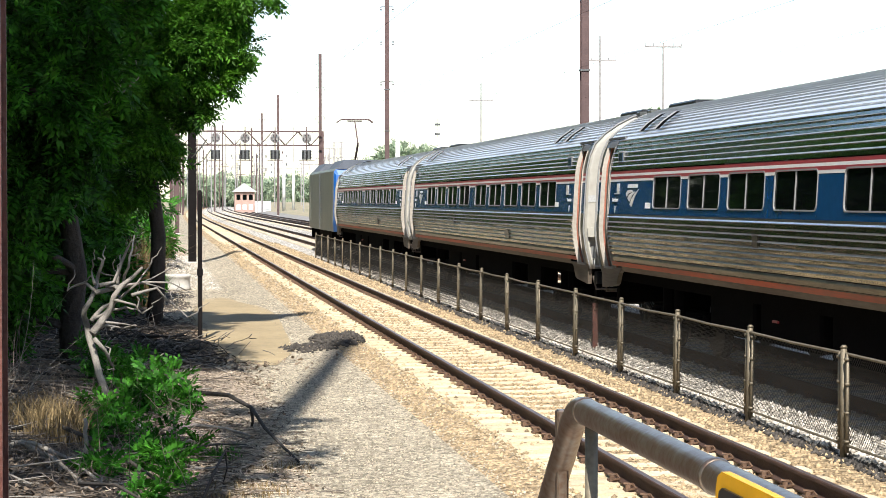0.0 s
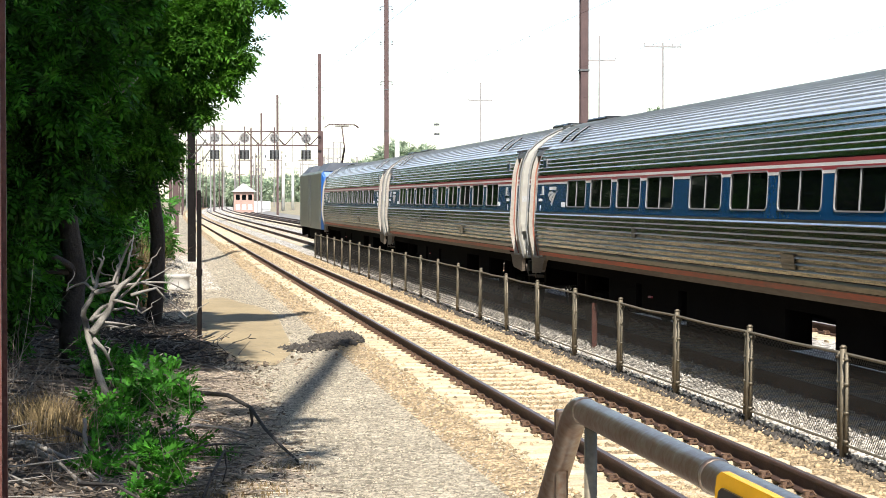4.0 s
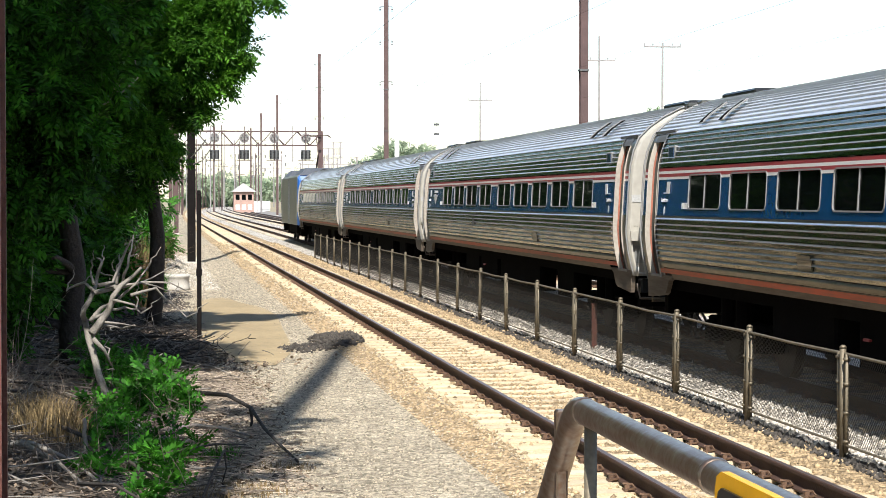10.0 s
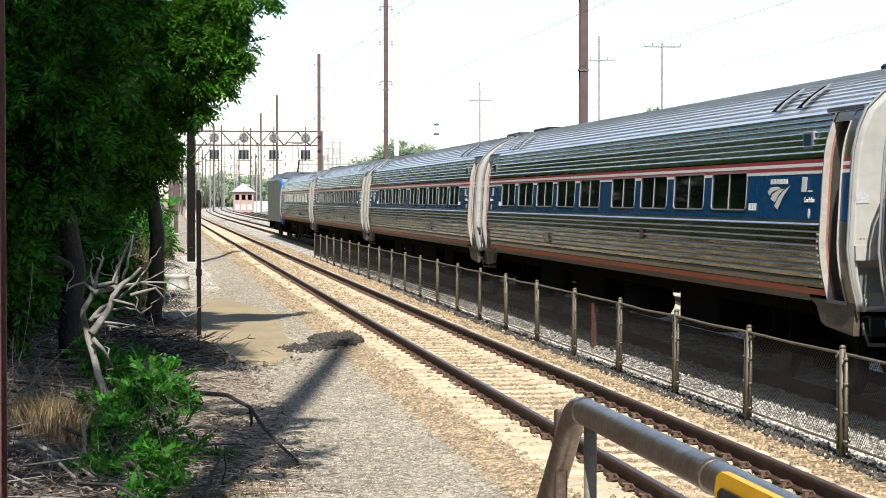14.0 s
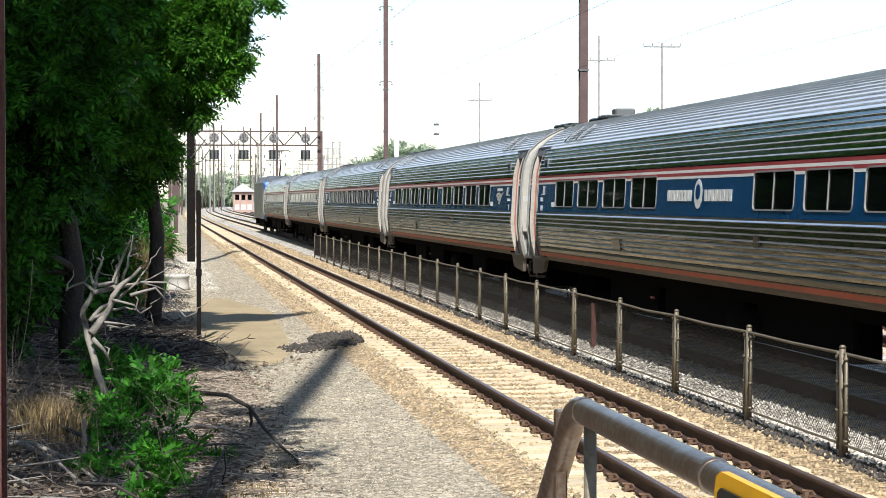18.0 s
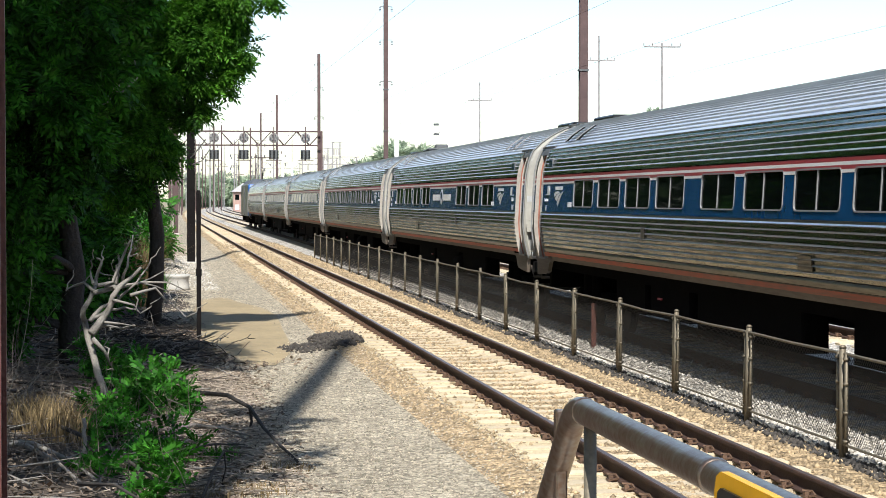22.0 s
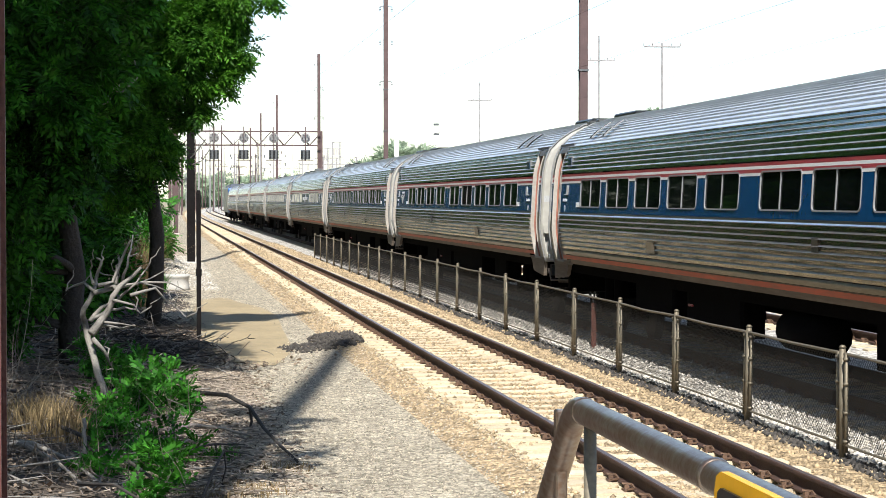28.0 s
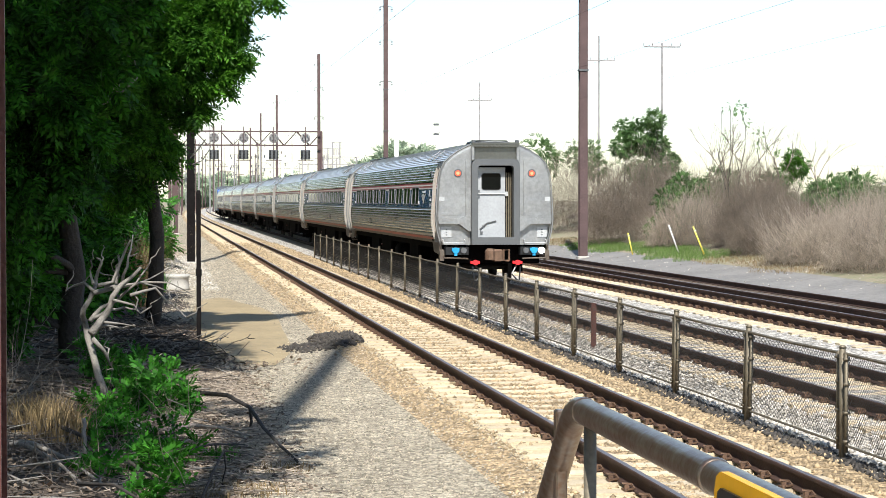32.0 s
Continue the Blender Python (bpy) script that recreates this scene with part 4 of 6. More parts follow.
            sp = part("sign_plate", flat_shape([(-0.10, -0.085), (0.08, -0.09), (0.10, 0.085), (-0.08, 0.09)][::side], e * (SIDE - 0.62), 2.54, side, 0.012), "white", car)
            part("painted_bar", flat_shape([(-0.08, -0.008), (0.08, -0.008), (0.08, 0.008), (-0.08, 0.008)][::side], e * (SIDE - 0.42), 2.46, side), "white", car)
            lettering(klass, 0.13 if len(klass) < 6 else 0.085, e * (SIDE - 0.42), 2.33, side, car)
            for du in ((-0.06, 0.06) if len(klass) < 6 else (0.0,)):
                part("painted_oval", flat_shape([(du + 0.04 * math.cos(a * 0.524), 0.06 * math.sin(a * 0.524)) for a in range(12)][::side], e * (SIDE - 0.42), 2.20, side), "white", car)
            for k in range(5):
                a = -0.17 + 0.07 * k
                part("painted_block", flat_shape([(a, -0.045), (a + 0.045, -0.045), (a + 0.045, 0.045), (a, 0.045)][::side], e * (SIDE - (mark_at + 1.05 if e > 0 else 1.58)), 2.27, side), "white", car)
        for y, z, w, h in ((-4.6, 1.62, 0.5, 0.18), (3.2, 1.84, 0.22, 0.16)):
            part("hatch", flat_shape([(-w / 2, -h / 2), (w / 2, -h / 2), (w / 2, h / 2), (-w / 2, h / 2)][::side], y, z, side, 0.026, 0.02), "steel_low", car, "small louvred hatch")
        if wordmark:
            for c0, c1, n_ in ((0.32, 1.70, 8 + (side < 0)), (-1.70, -0.32, 9 - (side < 0))):
                for k in range(n_):
                    a, b = c0 + (c1 - c0) * k / n_, c0 + (c1 - c0) * (k + 0.76) / n_
                    part("painted_block", flat_shape([(a, -0.08), (b, -0.08), (b, 0.08), (a, 0.08)][::side], wordmark, 2.42, side), "white", car)
            part("painted_oval", flat_shape([(0.21 * math.cos(a * 0.524), 0.21 * math.sin(a * 0.524)) for a in range(12)][::side], wordmark, 2.44, side), "white", car)
            part("painted_oval", flat_shape([(0.12 * math.cos(a * 0.524), 0.11 * math.sin(a * 0.524)) for a in range(12)][::side], wordmark, 2.47, side, 0.012), "blue", car)
    g = Geo()
    g.box(-1.35, 1.35, -END + 0.3, END - 0.3, 1.0, 1.16)
    part("floor_frame", g, "dark", car)
    for x0, x1, y0, y1, zb in gear:
        g = Geo()
        g.box(x0, x1, y0, y1, zb, 1.05, b=0.04)
        part("equipment_box", g, "dark", car, "black box under the floor")
    g = Geo()
    g.tube([(1.1, 0.75, 0.72), (1.1, 0.9, 0.72), (1.1, 2.3, 0.72), (1.1, 2.45, 0.72)], [0.16, 0.26, 0.26, 0.16], 14)
    part("air_tank", g, "dark", car, "", True)
    g = Geo()
    g.box(-1.36, -1.33, 3.1, 3.3, 0.80, 0.83)
    g.box(1.33, 1.36, -3.3, -3.1, 0.80, 0.83)
    part("red_tag", g, "red", car)
    for y in (-9.0, 9.0):
        bogie(car, y)
    for e in (-1, 1):
        g = Geo()
        g.box(-0.45, 0.45, *sorted((e * (SIDE - 1.2), e * (SIDE + 0.5))), 3.88, 3.995, b=0.03)
        part("roof_vent", g, "black", car)
        car_end(car, e, last and e > 0)
    return car


def coach_windows():
    w = []
    for k in range(9):
        a = 2.96 + 2.03 * k if k < 4 else 11.60 + 2.06 * (k - 4)
        w.append((SIDE - a - 1.62, SIDE - a))
    return sorted(w)


COACH = coach_windows()
CAFE = [(-SIDE + u, -SIDE + u + 1.65) for u in (1.74, 3.79, 5.84, 7.89, 14.53, 16.56, 18.60)]

coach_a = build_car("passenger_coach", "stainless steel coach with blue window band and red stripes", COACH, True, 0, "Coachclass", mark_at=1.6)
coach_end = build_car("passenger_coach", "last stainless steel coach with lit tail lamps on its grey end", COACH, True, 0, "Coachclass", True, mark_at=1.83)
cafe = build_car("cafe_car", "stainless steel cafe car with white lettering on its blue band", CAFE, True, 0.33, "Cafe", mark_at=1.95, gear=CAFE_GEAR)


def build_loco():
    L = 7.7
    lo = thing("electric_locomotive", "silver electric locomotive with blue cab end leading the train", "locomotive")
    g = Geo()
    out = [(-1.5, 0.95), (1.5, 0.95), (1.52, 1.3), (1.50, 3.62), (1.40, 3.74), (-1.40, 3.74), (-1.50, 3.62), (-1.52, 1.3)]
    g.prism(out[::-1], "y", -L + 0.55, L - 0.55)
    part("body", g, "loco", lo, "plain silver body side")
    for e in (-1, 1):
        g = Geo()
        v = [(x, e * (L - 0.56), z) for x, z in out]
        t = [(x * 0.93, e * (L if z < 2.2 else L - 0.45), min(z, 3.45)) for x, z in out]
        n = len(v)
        g.add(v + t, [((k, (k + 1) % n, n + (k + 1) % n, n + k) if e > 0 else (n + k, n + (k + 1) % n, (k + 1) % n, k)) for k in range(n)] + [tuple(range(n, 2 * n))[::e]])
        c = part("cab_end", g, "loco_blue", lo, "blue sloping cab end")
        g = Geo()
        for s in (-0.6, 0.6):
            g.box(s - 0.48, s + 0.48, *sorted((e * (L - 0.32), e * (L - 0.10))), 2.35, 2.95)
        part("windscreen", g, "glass", c)
        g = Geo()
        g.prism([(-1.38, 3.72), (1.38, 3.72), (1.02, 4.12), (-1.02, 4.12)], "y", *sorted((e * 2.6, e * (L - 0.5))))
        part("roof_pod", g, "loco_roof", lo)
        g = Geo()
        g.box(-1.526, -1.512, *sorted((e * 0.4, e * 0.44)), 1.0, 3.6)
        part("body_seam", g, "loco_roof", lo)
        g = Geo()
        for s in (-1.53, 1.53):
            g.box(s - 0.01, s + 0.01, *sorted((e * (L - 1.5), e * (L - 0.95))), 1.35, 3.1)
        part("cab_door", g, "loco", lo)
        g = Geo()
        g.box(-1.35, 1.35, *sorted((e * (L - 0.2), e * (L + 0.05))), 0.45, 0.95, b=0.05)
        g.box(-0.15, 0.15, *sorted((e * L, e * (L + 0.6))), 0.74, 1.0, b=0.03)
        part("pilot", g, "dark", lo)
    g = Geo()
    g.box(-1.25, 1.25, -3.4, 3.4, 0.45, 0.96, b=0.05)
    part("underframe", g, "dark", lo)
    for y in (-4.6, 4.6):
        bogie(lo, y)
    g = Geo()
    y = -1.6
    g.tube([(0, y + 0.4, 4.05), (0, y - 1.3, 4.95)], 0.05, 6)
    g.tube([(0, y - 1.3, 4.95), (0, y + 0.2, 6.05)], 0.035, 6)
    g.tube([(-0.35, y + 0.2, 6.05), (0.35, y + 0.2, 6.05)], 0.03, 6)
    for q in (0.0, 0.4):
        g.tube([(-0.85, y + q, 5.98), (-0.65, y + q, 6.12), (0.65, y + q, 6.12), (0.85, y + q, 5.98)], 0.025, 6)
    g.box(-0.6, 0.6, y - 0.5, y + 1.0, 3.72, 4.05)
    part("pantograph", g, "pole", lo, "raised pantograph")
    return lo


loco = build_loco()

antenna = Geo()
antenna.box(-0.45, 0.45, -(SIDE - 0.35), -(SIDE - 1.05), 3.94, 4.02, b=0.02)
antenna.box(-0.2, 0.2, -(SIDE - 0.5), -(SIDE - 0.85), 4.02, 4.15, b=0.03)
part("antenna", antenna, "dkgrey", cafe, "dark low antenna on the roof")
CARS = []   # thing, distance of its middle along the track at the start, turned round
HEAD = 32.85
for k, (src_, turned) in enumerate(((coach_a, False), (coach_a, False), (coach_a, False), (coach_a, True), (cafe, True), (coach_a, False), (coach_a, False), (coach_end, True))):
    ob = src_ if k in (0, 4, 7) else copy_thing(src_, Matrix.Identity(4))
    CARS.append((ob, HEAD - 26.1 * (k - 2) - SIDE, turned))
CARS.append((loco, HEAD + 52.2 + 1.15 + 1.0 + 7.7, False))


# ---- poles and signals ----
def steel_pole(x, y, h, w=0.34, arm=True, base=None):
    p = thing("catenary_pole", "tall rust-brown steel catenary pole", "pole", (x + bend(y), y, lay(x + bend(y), y) - 0.1), "poles along the railway")
    g = Geo()
    d = w / 2
    o = [(-d, -d), (d, -d), (d, -d + 0.03), (0.02, -d + 0.03), (0.02, d - 0.03), (d, d - 0.03), (d, d), (-d, d), (-d, d - 0.03), (-0.02, d - 0.03), (-0.02, -d + 0.03), (-d, -d + 0.03)]
    g.prism(o, "z", 0, h)
    part("shaft", g, "pole", p)
    g = Geo()
    g.box(-0.27, 0.27, -0.27, 0.27, 0, 0.15, b=0.03)
    part("footing", g, "concrete", p)
    if arm:
        for z in (h - 1.2, h - 4.0, h - 7.5):
            g = Geo()
            g.tube([(-0.5, 0, z), (0.5, 0, z)], 0.025, 5)
            for s in (-0.5, 0.5):
                for q in range(3):
                    g.disc((s, 0, z - 0.1 - 0.13 * q), (0, 0, 1), 0.09, 0.05, 8)
            part("crossarm", g, "pole", p)
        for z in (8.5, 12.0):
            g = Geo()
            g.box(-d - 0.04, d + 0.04, -d - 0.04, d + 0.04, z, z + 0.08)
            part("band", g, "dkgrey", p)
    return p


for y in (88.3, 167.4, 238.6, 333, 404, 485):
    steel_pole(18.95, y, 20.2 if y > 100 else 22, 0.36)
for y in (88.3, 167.4, 333, 404):
    lp = steel_pole(1.38, y, 20.0, 0.35)
    # nearest left pole: the trees' shade is put into its shaft's colour
    if y < 100:
        for c in lp.children:
            if c.name.startswith("shaft"):
                c.data.materials[0] = M["timber_black"]
        tagged(lp, "steel catenary pole beside the trees, shaft coloured dark for their shade")
edge_pole = steel_pole(-0.99, 10.4, 31.0, 0.40, False)
for c in edge_pole.children:
    if c.name.startswith("shaft"):
        c.data.materials[0] = M["column"]
tagged(edge_pole, "red-brown painted steel pole beside the platform")


def signal_bridge():
    y, z0, z1 = 238.4, 9.0, 10.65
    br = thing("signal_bridge", "rusty lattice signal bridge over four tracks with round signals", "signal bridge", (0, y, 0))
    for s in (-0.6, 0.6):
        for z in (z0, z1):
            g = Geo()
            g.box(1.2, 19.3, s - 0.06, s + 0.06, z - 0.07, z + 0.07)
            part("chord", g, "pole", br)
        n = 12
        for k in range(n):
            a, b = 1.2 + 18.1 * k / n, 1.2 + 18.1 * (k + 1) / n
            g = Geo()
            g.tube([(a, s, z0 if k % 2 else z1), (b, s, z1 if k % 2 else z0)], 0.05, 5)
            part("brace", g, "pole", br)
    for x in (1.2, 19.2):
        for s in (-0.6, 0.6):
            g = Geo()
            g.box(x - 0.12, x + 0.12, s - 0.12, s + 0.12, -0.6, z1)
            part("leg", g, "pole", br)
    for x in (6.45, 9.95, 13.5, 17.25):
        sg = thing("railway_signal", "round signal head on a signal bridge", "signal", (x, y - 0.9, 0), "signals on the bridge")
        g = Geo()
        g.disc((0, 0, 9.85), (0, 1, 0), 0.60, 0.06, 20)
        part("backplate", g, "grey_pole", sg)
        for k in range(7):
            a = radians(60 * k)
            r = 0 if k == 6 else 0.38
            g = Geo()
            g.tube([(r * math.cos(a), -0.28, 9.85 + r * math.sin(a)), (r * math.cos(a), 0, 9.85 + r * math.sin(a))], 0.075, 8)
            part("lamp_hood", g, "black", sg)
        g = Geo()
        g.box(-0.55, 0.55, -0.05, 0.3, 7.3, 8.45)
        part("lower_head", g, "dkgrey", sg)
        for u in (-0.45, 0, 0.45):
            for z in (7.55, 7.9, 8.25):
                g = Geo()
                g.tube([(u, -0.3, z), (u, -0.05, z)], 0.12, 8)
                part("lamp_hood", g, "black", sg)
        g = Geo()
        g.box(-0.9, 0.9, -0.5, 0.5, 7.15, 7.2)
        g.box(-0.06, 0.06, -0.06, 0.06, 7.2, 11.2)
        g.box(-0.06, 0.06, 0, 0.9, 9.0, 9.1)
        part("bracket", g, "pole", sg)


signal_bridge()


def utility_pole(x, y, h):
    p = thing("utility_pole", "thin weathered utility pole with a crossarm", "pole", (x, y, lay(x, y) - 0.1), "utility poles")
    g = Geo()
    g.tube([(0, 0, 0), (0, 0, h)], [0.11, 0.08], 8)
    part("shaft", g, "grey_pole", p)
    g = Geo()
    arm = h - (2.2 if h > 15 else 0.25)
    g.box(-1.5, 1.5, -0.05, 0.05, arm - 0.12, arm)
    part("crossarm", g, "grey_pole", p)
    for s in (-1.5, -0.8, 0.8, 1.5):
        g = Geo()
        g.tube([(s, 0, arm), (s, 0, arm + 0.22)], 0.04, 6)
        part("insulator", g, "grey_pole", p)


for x, y, h in ((40, 179.6, 16.05), (40, 248.3, 15.75), (40, 156.3, 13.6), (30, 455, 18), (26, 520, 20), (34, 600, 22), (18, 560, 22), (12, 600, 20)):
    utility_pole(x, y, h)


def wire(x0, y0, z0, x1, y1, z1, sag, r=0.012):
    g = Geo()
    g.tube([(x0 + (x1 - x0) * t, y0 + (y1 - y0) * t, z0 + (z1 - z0) * t - 4 * sag * t * (1 - t)) for t in [k / 12 for k in range(13)]], r, 4)
    w = new("overhead_wire", g.mesh("overhead_wire", "dark"))
    tagged(w, "thin dark overhead wire between poles", "wire", "overhead wires")


for x in (5.14, 9.05, 12.7, 16.7):
    for a, b in ((10, 89.5), (89.5, 169), (169, 246.5)):
        wire(x, a, 6.6, x, b, 6.6, 0.05, 0.003)
for a, b in ((89.5, 169), (169, 246.5), (246.5, 327)):
    wire(18.95, a, 19.2, 18.95, b, 19.2, 1.2, 0.002)


for x in (12.7,):
    ins = thing("hanging_insulator", "dark insulator discs hanging from the contact wire", "insulator", (x, 91.5, 6.6), "insulators on the wires")
    g = Geo()
    g.tube([(0, 0, 0), (0, 0, -1.2)], 0.005, 5)
    part("rod", g, "dark", ins)
    for z in (-0.6, -1.05):
        g = Geo()
        g.disc((0, 0, z), (0, 0, 1), 0.13, 0.09, 10)
        part("disc", g, "dkgrey", ins)


def marker(x, y):
    mk = thing("rusty_stub", "short rusty orange steel marker behind the fence", "post", (x, y, lay(x, y) - 0.1))
    g = Geo()
    g.prism([(-0.045, -0.02), (0.045, -0.02), (0.045, 0.02), (-0.045, 0.02)], "z", 0, 0.9)
    part("plate", g, "column", mk)
    g = Geo()
    g.disc((0, -0.03, 0.8), (0, 1, 0), 0.02, 0.03, 8)
    part("bolt", g, "clip", mk)


marker(7.6, 34.5)


# ---- vegetation ----
LEAFLETS = 9


def sprays(name, clumps, count, size, material, parent, droop=0.5, wide=0.19, tips=0):
    """Compound leaves: each a stalk's worth of paired leaflets, spread through round clumps (x, y, z, radius)."""
    w = np.array([c[3] ** 2 for c in clumps])
    pick = rng.choice(len(clumps), count, p=w / w.sum())
    c = np.array(clumps)[pick]
    d = rng.normal(size=(count, 3))
    d /= np.linalg.norm(d, axis=1)[:, None]
    if tips:
        way = rng.normal(size=(len(clumps), tips, 3))
        way /= np.linalg.norm(way, axis=2)[..., None]
        way *= rng.uniform(0.45, 1.0, (len(clumps), tips, 1))
        hub = way[pick, rng.integers(0, tips, count)]
        spread = 0.2 * c[:, 3] ** 0.6 + 0.05
        pos = c[:, :3] + hub * c[:, 3:4] * np.array((1, 1, 0.85)) + d * (spread * rng.random(count) ** 0.5)[:, None] * np.array((1, 1, 0.6))
        d = hub + 0.35 * d
    else:
        rad = c[:, 3] * rng.uniform(0.25, 1.0, count) ** 0.5 * rng.uniform(0.75, 1.15, count)
        pos = c[:, :3] + d * rad[:, None] * np.array((1, 1, 0.85))
    ax = d + rng.normal(size=(count, 3)) * 0.45
    ax[:, 2] -= droop * rng.uniform(0.3, 1.2, count)
    ax /= np.linalg.norm(ax, axis=1)[:, None]
    up = np.cross(ax, rng.normal(size=(count, 3)) * 0.5 + np.array((0, 0, 1)))
    up /= np.linalg.norm(up, axis=1)[:, None] + 1e-9
    nrm = np.cross(up, ax)
    s = size * rng.uniform(0.6, 1.3, count)
    out = []
    for k in range(LEAFLETS):
        t = (k // 2 + 0.6) / (LEAFLETS / 2 + 0.5)
        sd = 0 if k == LEAFLETS - 1 else (1 if k % 2 else -1)
        root = pos + ax * (s * t * 0.9)[:, None] - nrm * (s * 0.25 * t * t)[:, None]
        tip_d = (ax * (0.5 if sd else 1.0) + up * sd * 0.85 - nrm * 0.25)
        ln = (s * 0.42 * (1 - 0.35 * abs(t - 0.5)))[:, None]
        wd = ln * wide
        tip = root + tip_d * ln
        sidev = np.cross(tip_d, nrm)
        mid = root + tip_d * ln * 0.45 + nrm * ln * 0.06
        out.append(np.stack((root, mid + sidev * wd, tip, mid - sidev * wd), 1))
    v = np.concatenate(out, 0)
    me = soup(name, v, [(0, 1, 2, 3)], material)
    ob = new(name, me)
    ob.parent = parent
    return ob


def limb(g, p0, p1, r0, r1, wob=0.15, n=7, sides=8):
    p0, p1 = Vector(p0), Vector(p1)
    L = (p1 - p0).length
    pts, rr = [], []
    for k in range(n + 1):
        t = k / n
        j = Vector((random.uniform(-1, 1), random.uniform(-1, 1), random.uniform(-0.5, 0.5))) * wob * L * 0.2 * (1 if 0 < k < n else 0)
        pts.append(p0.lerp(p1, t) + j)
        rr.append(r0 + (r1 - r0) * t)
    g.tube(pts, rr, sides)
    return pts


def tree(name, label, base, top, r, clumps, count, size, leaf, tips=0):
    tr = thing(name, label, "tree", (0, 0, 0), "trees beside the track")
    g = Geo()
    b = Vector(base)
    pts = limb(g, b - Vector((0, 0, 0.3)), top, r, r * 0.4, 0.10)
    tk = part("trunk", g, "bark", tr, "", True)
    for c in clumps:
        g = Geo()
        c_ = Vector(c[:3])
        near = min(pts, key=lambda p: (p - c_).length + max(p.z - c_.z, 0) * 2)
        limb(g, near, c_ + Vector((0, 0, 0.1)), min(r * 0.35, 0.03 + 0.05 * c[3]), 0.015, 0.25, 6, 6)
        part("limb", g, "bark", tr, "", True)
    sprays("crown", clumps, count, size, leaf, tr, tips=tips)
    return tr


NEAR_TREE = [(-1.5, 30, 5.2, 1.0), (-0.95, 30, 4.45, 0.5), (-1.9, 29.5, 4.0, 0.95), (-1.25, 30, 3.55, 0.5), (-1.65, 30, 2.8, 0.7), (-1.15, 30.5, 2.95, 0.4), (-2.4, 30, 2.0, 0.7), (-2.3, 32.5, 6.5, 1.1), (-2.6, 31, 5.5, 1.2), (-2.4, 32, 3.4, 1.0), (-0.6, 31, 5.6, 0.6)]
FAR_TREE = [(2.3, 41.8, 6.75, 0.22), (1.65, 42, 5.65, 0.3), (1.25, 42, 5.05, 0.32), (1.1, 42, 6.6, 0.6), (0.42, 42, 6.1, 0.6), (0.2, 42.3, 5.5, 0.6), (1.6, 41.5, 6.75, 0.35), (1.3, 42, 6.5, 0.65), (0.75, 42, 6.0, 0.85), (1.45, 42, 5.5, 0.32), (0.05, 42, 5.3, 0.95), (0.5, 42.5, 4.5, 0.45), (-0.4, 42, 4.0, 0.85), (0.05, 43, 3.4, 0.35), (0.9, 42, 4.35, 0.2), (-0.75, 43, 2.8, 0.5), (-0.9, 42.5, 7.0, 1.2), (-1.0, 42, 5.2, 1.2)]
BACK_TREE = [(-1.6, 52, 3.0, 1.3), (-2.6, 52, 5.0, 1.8), (-1.6, 53, 5.6, 1.3), (-4.2, 50, 3.0, 2.0), (-4.6, 50, 6.0, 2.2), (-2.0, 54, 1.6, 1.2), (-3.4, 48, 1.4, 1.3), (-5.5, 46, 2.0, 1.8), (-3.2, 45, 3.2, 1.5), (-3.0, 44, 5.4, 1.5), (-1.9, 50, 1.9, 0.8), (-2.4, 46, 0.9, 0.9), (-4.0, 42, 1.0, 1.2), (-1.3, 47, 0.7, 0.7), (-2.1, 46, 1.0, 0.9), (-1.7, 49, 1.3, 0.6), (-3.0, 45, 1.1, 1.1), (-1.9, 42, 0.5, 0.6), (-2.9, 39, 0.8, 0.8), (-3.4, 36, 1.0, 0.9)]
# high clumps added out of view to shade sand and twigs; low ones fill in
NEAR_TREE += [(-1.9, 37.2, 8.0, 0.9), (-1.3, 39.7, 8.2, 0.8), (-1.5, 35.5, 8.4, 0.6), (-2.9, 35.8, 6.9, 1.2), (-2.3, 38.2, 7.6, 1.0), (-3.4, 33.3, 7.0, 1.1), (-2.7, 40.7, 7.6, 1.2), (-2.2, 34.7, 8.2, 0.6), (-0.5, 37.1, 8.6, 0.75), (-0.1, 36.3, 8.4, 0.4), (-2.3, 31, 1.3, 0.6), (-2.6, 31.5, 0.7, 0.6), (-3.2, 31, 2.4, 1.2), (-3.4, 32, 1.2, 1.2), (-3.6, 31, 4.2, 1.4), (-2.2, 32.5, 1.9, 0.6), (-1.7, 33.5, 2.2, 0.5)]
tree("leafy_tree", "dark green tree with feathery leaves and a shaded trunk", (-1.37, 32, lay(-1.37, 32)), (-1.5, 31, 6.0), 0.20, NEAR_TREE, 14500, 0.37, "leaf_shaded", tips=22)
tree("leafy_tree", "tall dark green tree with branches overhanging the path", (-0.2, 44, lay(-0.2, 44)), (-0.2, 43, 7.4), 0.19, FAR_TREE, 13000, 0.31, "leaf", tips=34)
tree("leafy_tree", "dense dark tree behind the others", (-2.6, 51, lay(-2.6, 51)), (-2.6, 51, 7.0), 0.25, BACK_TREE, 11000, 0.56, "leaf_shaded")
for k in range(15):
    y = 92 + 13 * k
    x = -8.8 + random.uniform(-1.2, 0.8)
    cl = [(x + random.uniform(-1.5, 1.5), y + random.uniform(-4, 4), z, random.uniform(2.2, 3.0)) for z in (2.0, 5.0, 8.5, 12.0, 15.5, 19.0, 22.5)]
    tree("leafy_tree", "green lineside tree in a dense row", (x, y, lay(x, y)), (x, y, 22.0), 0.25, cl, 750, 2.1, "leaf_ivy")
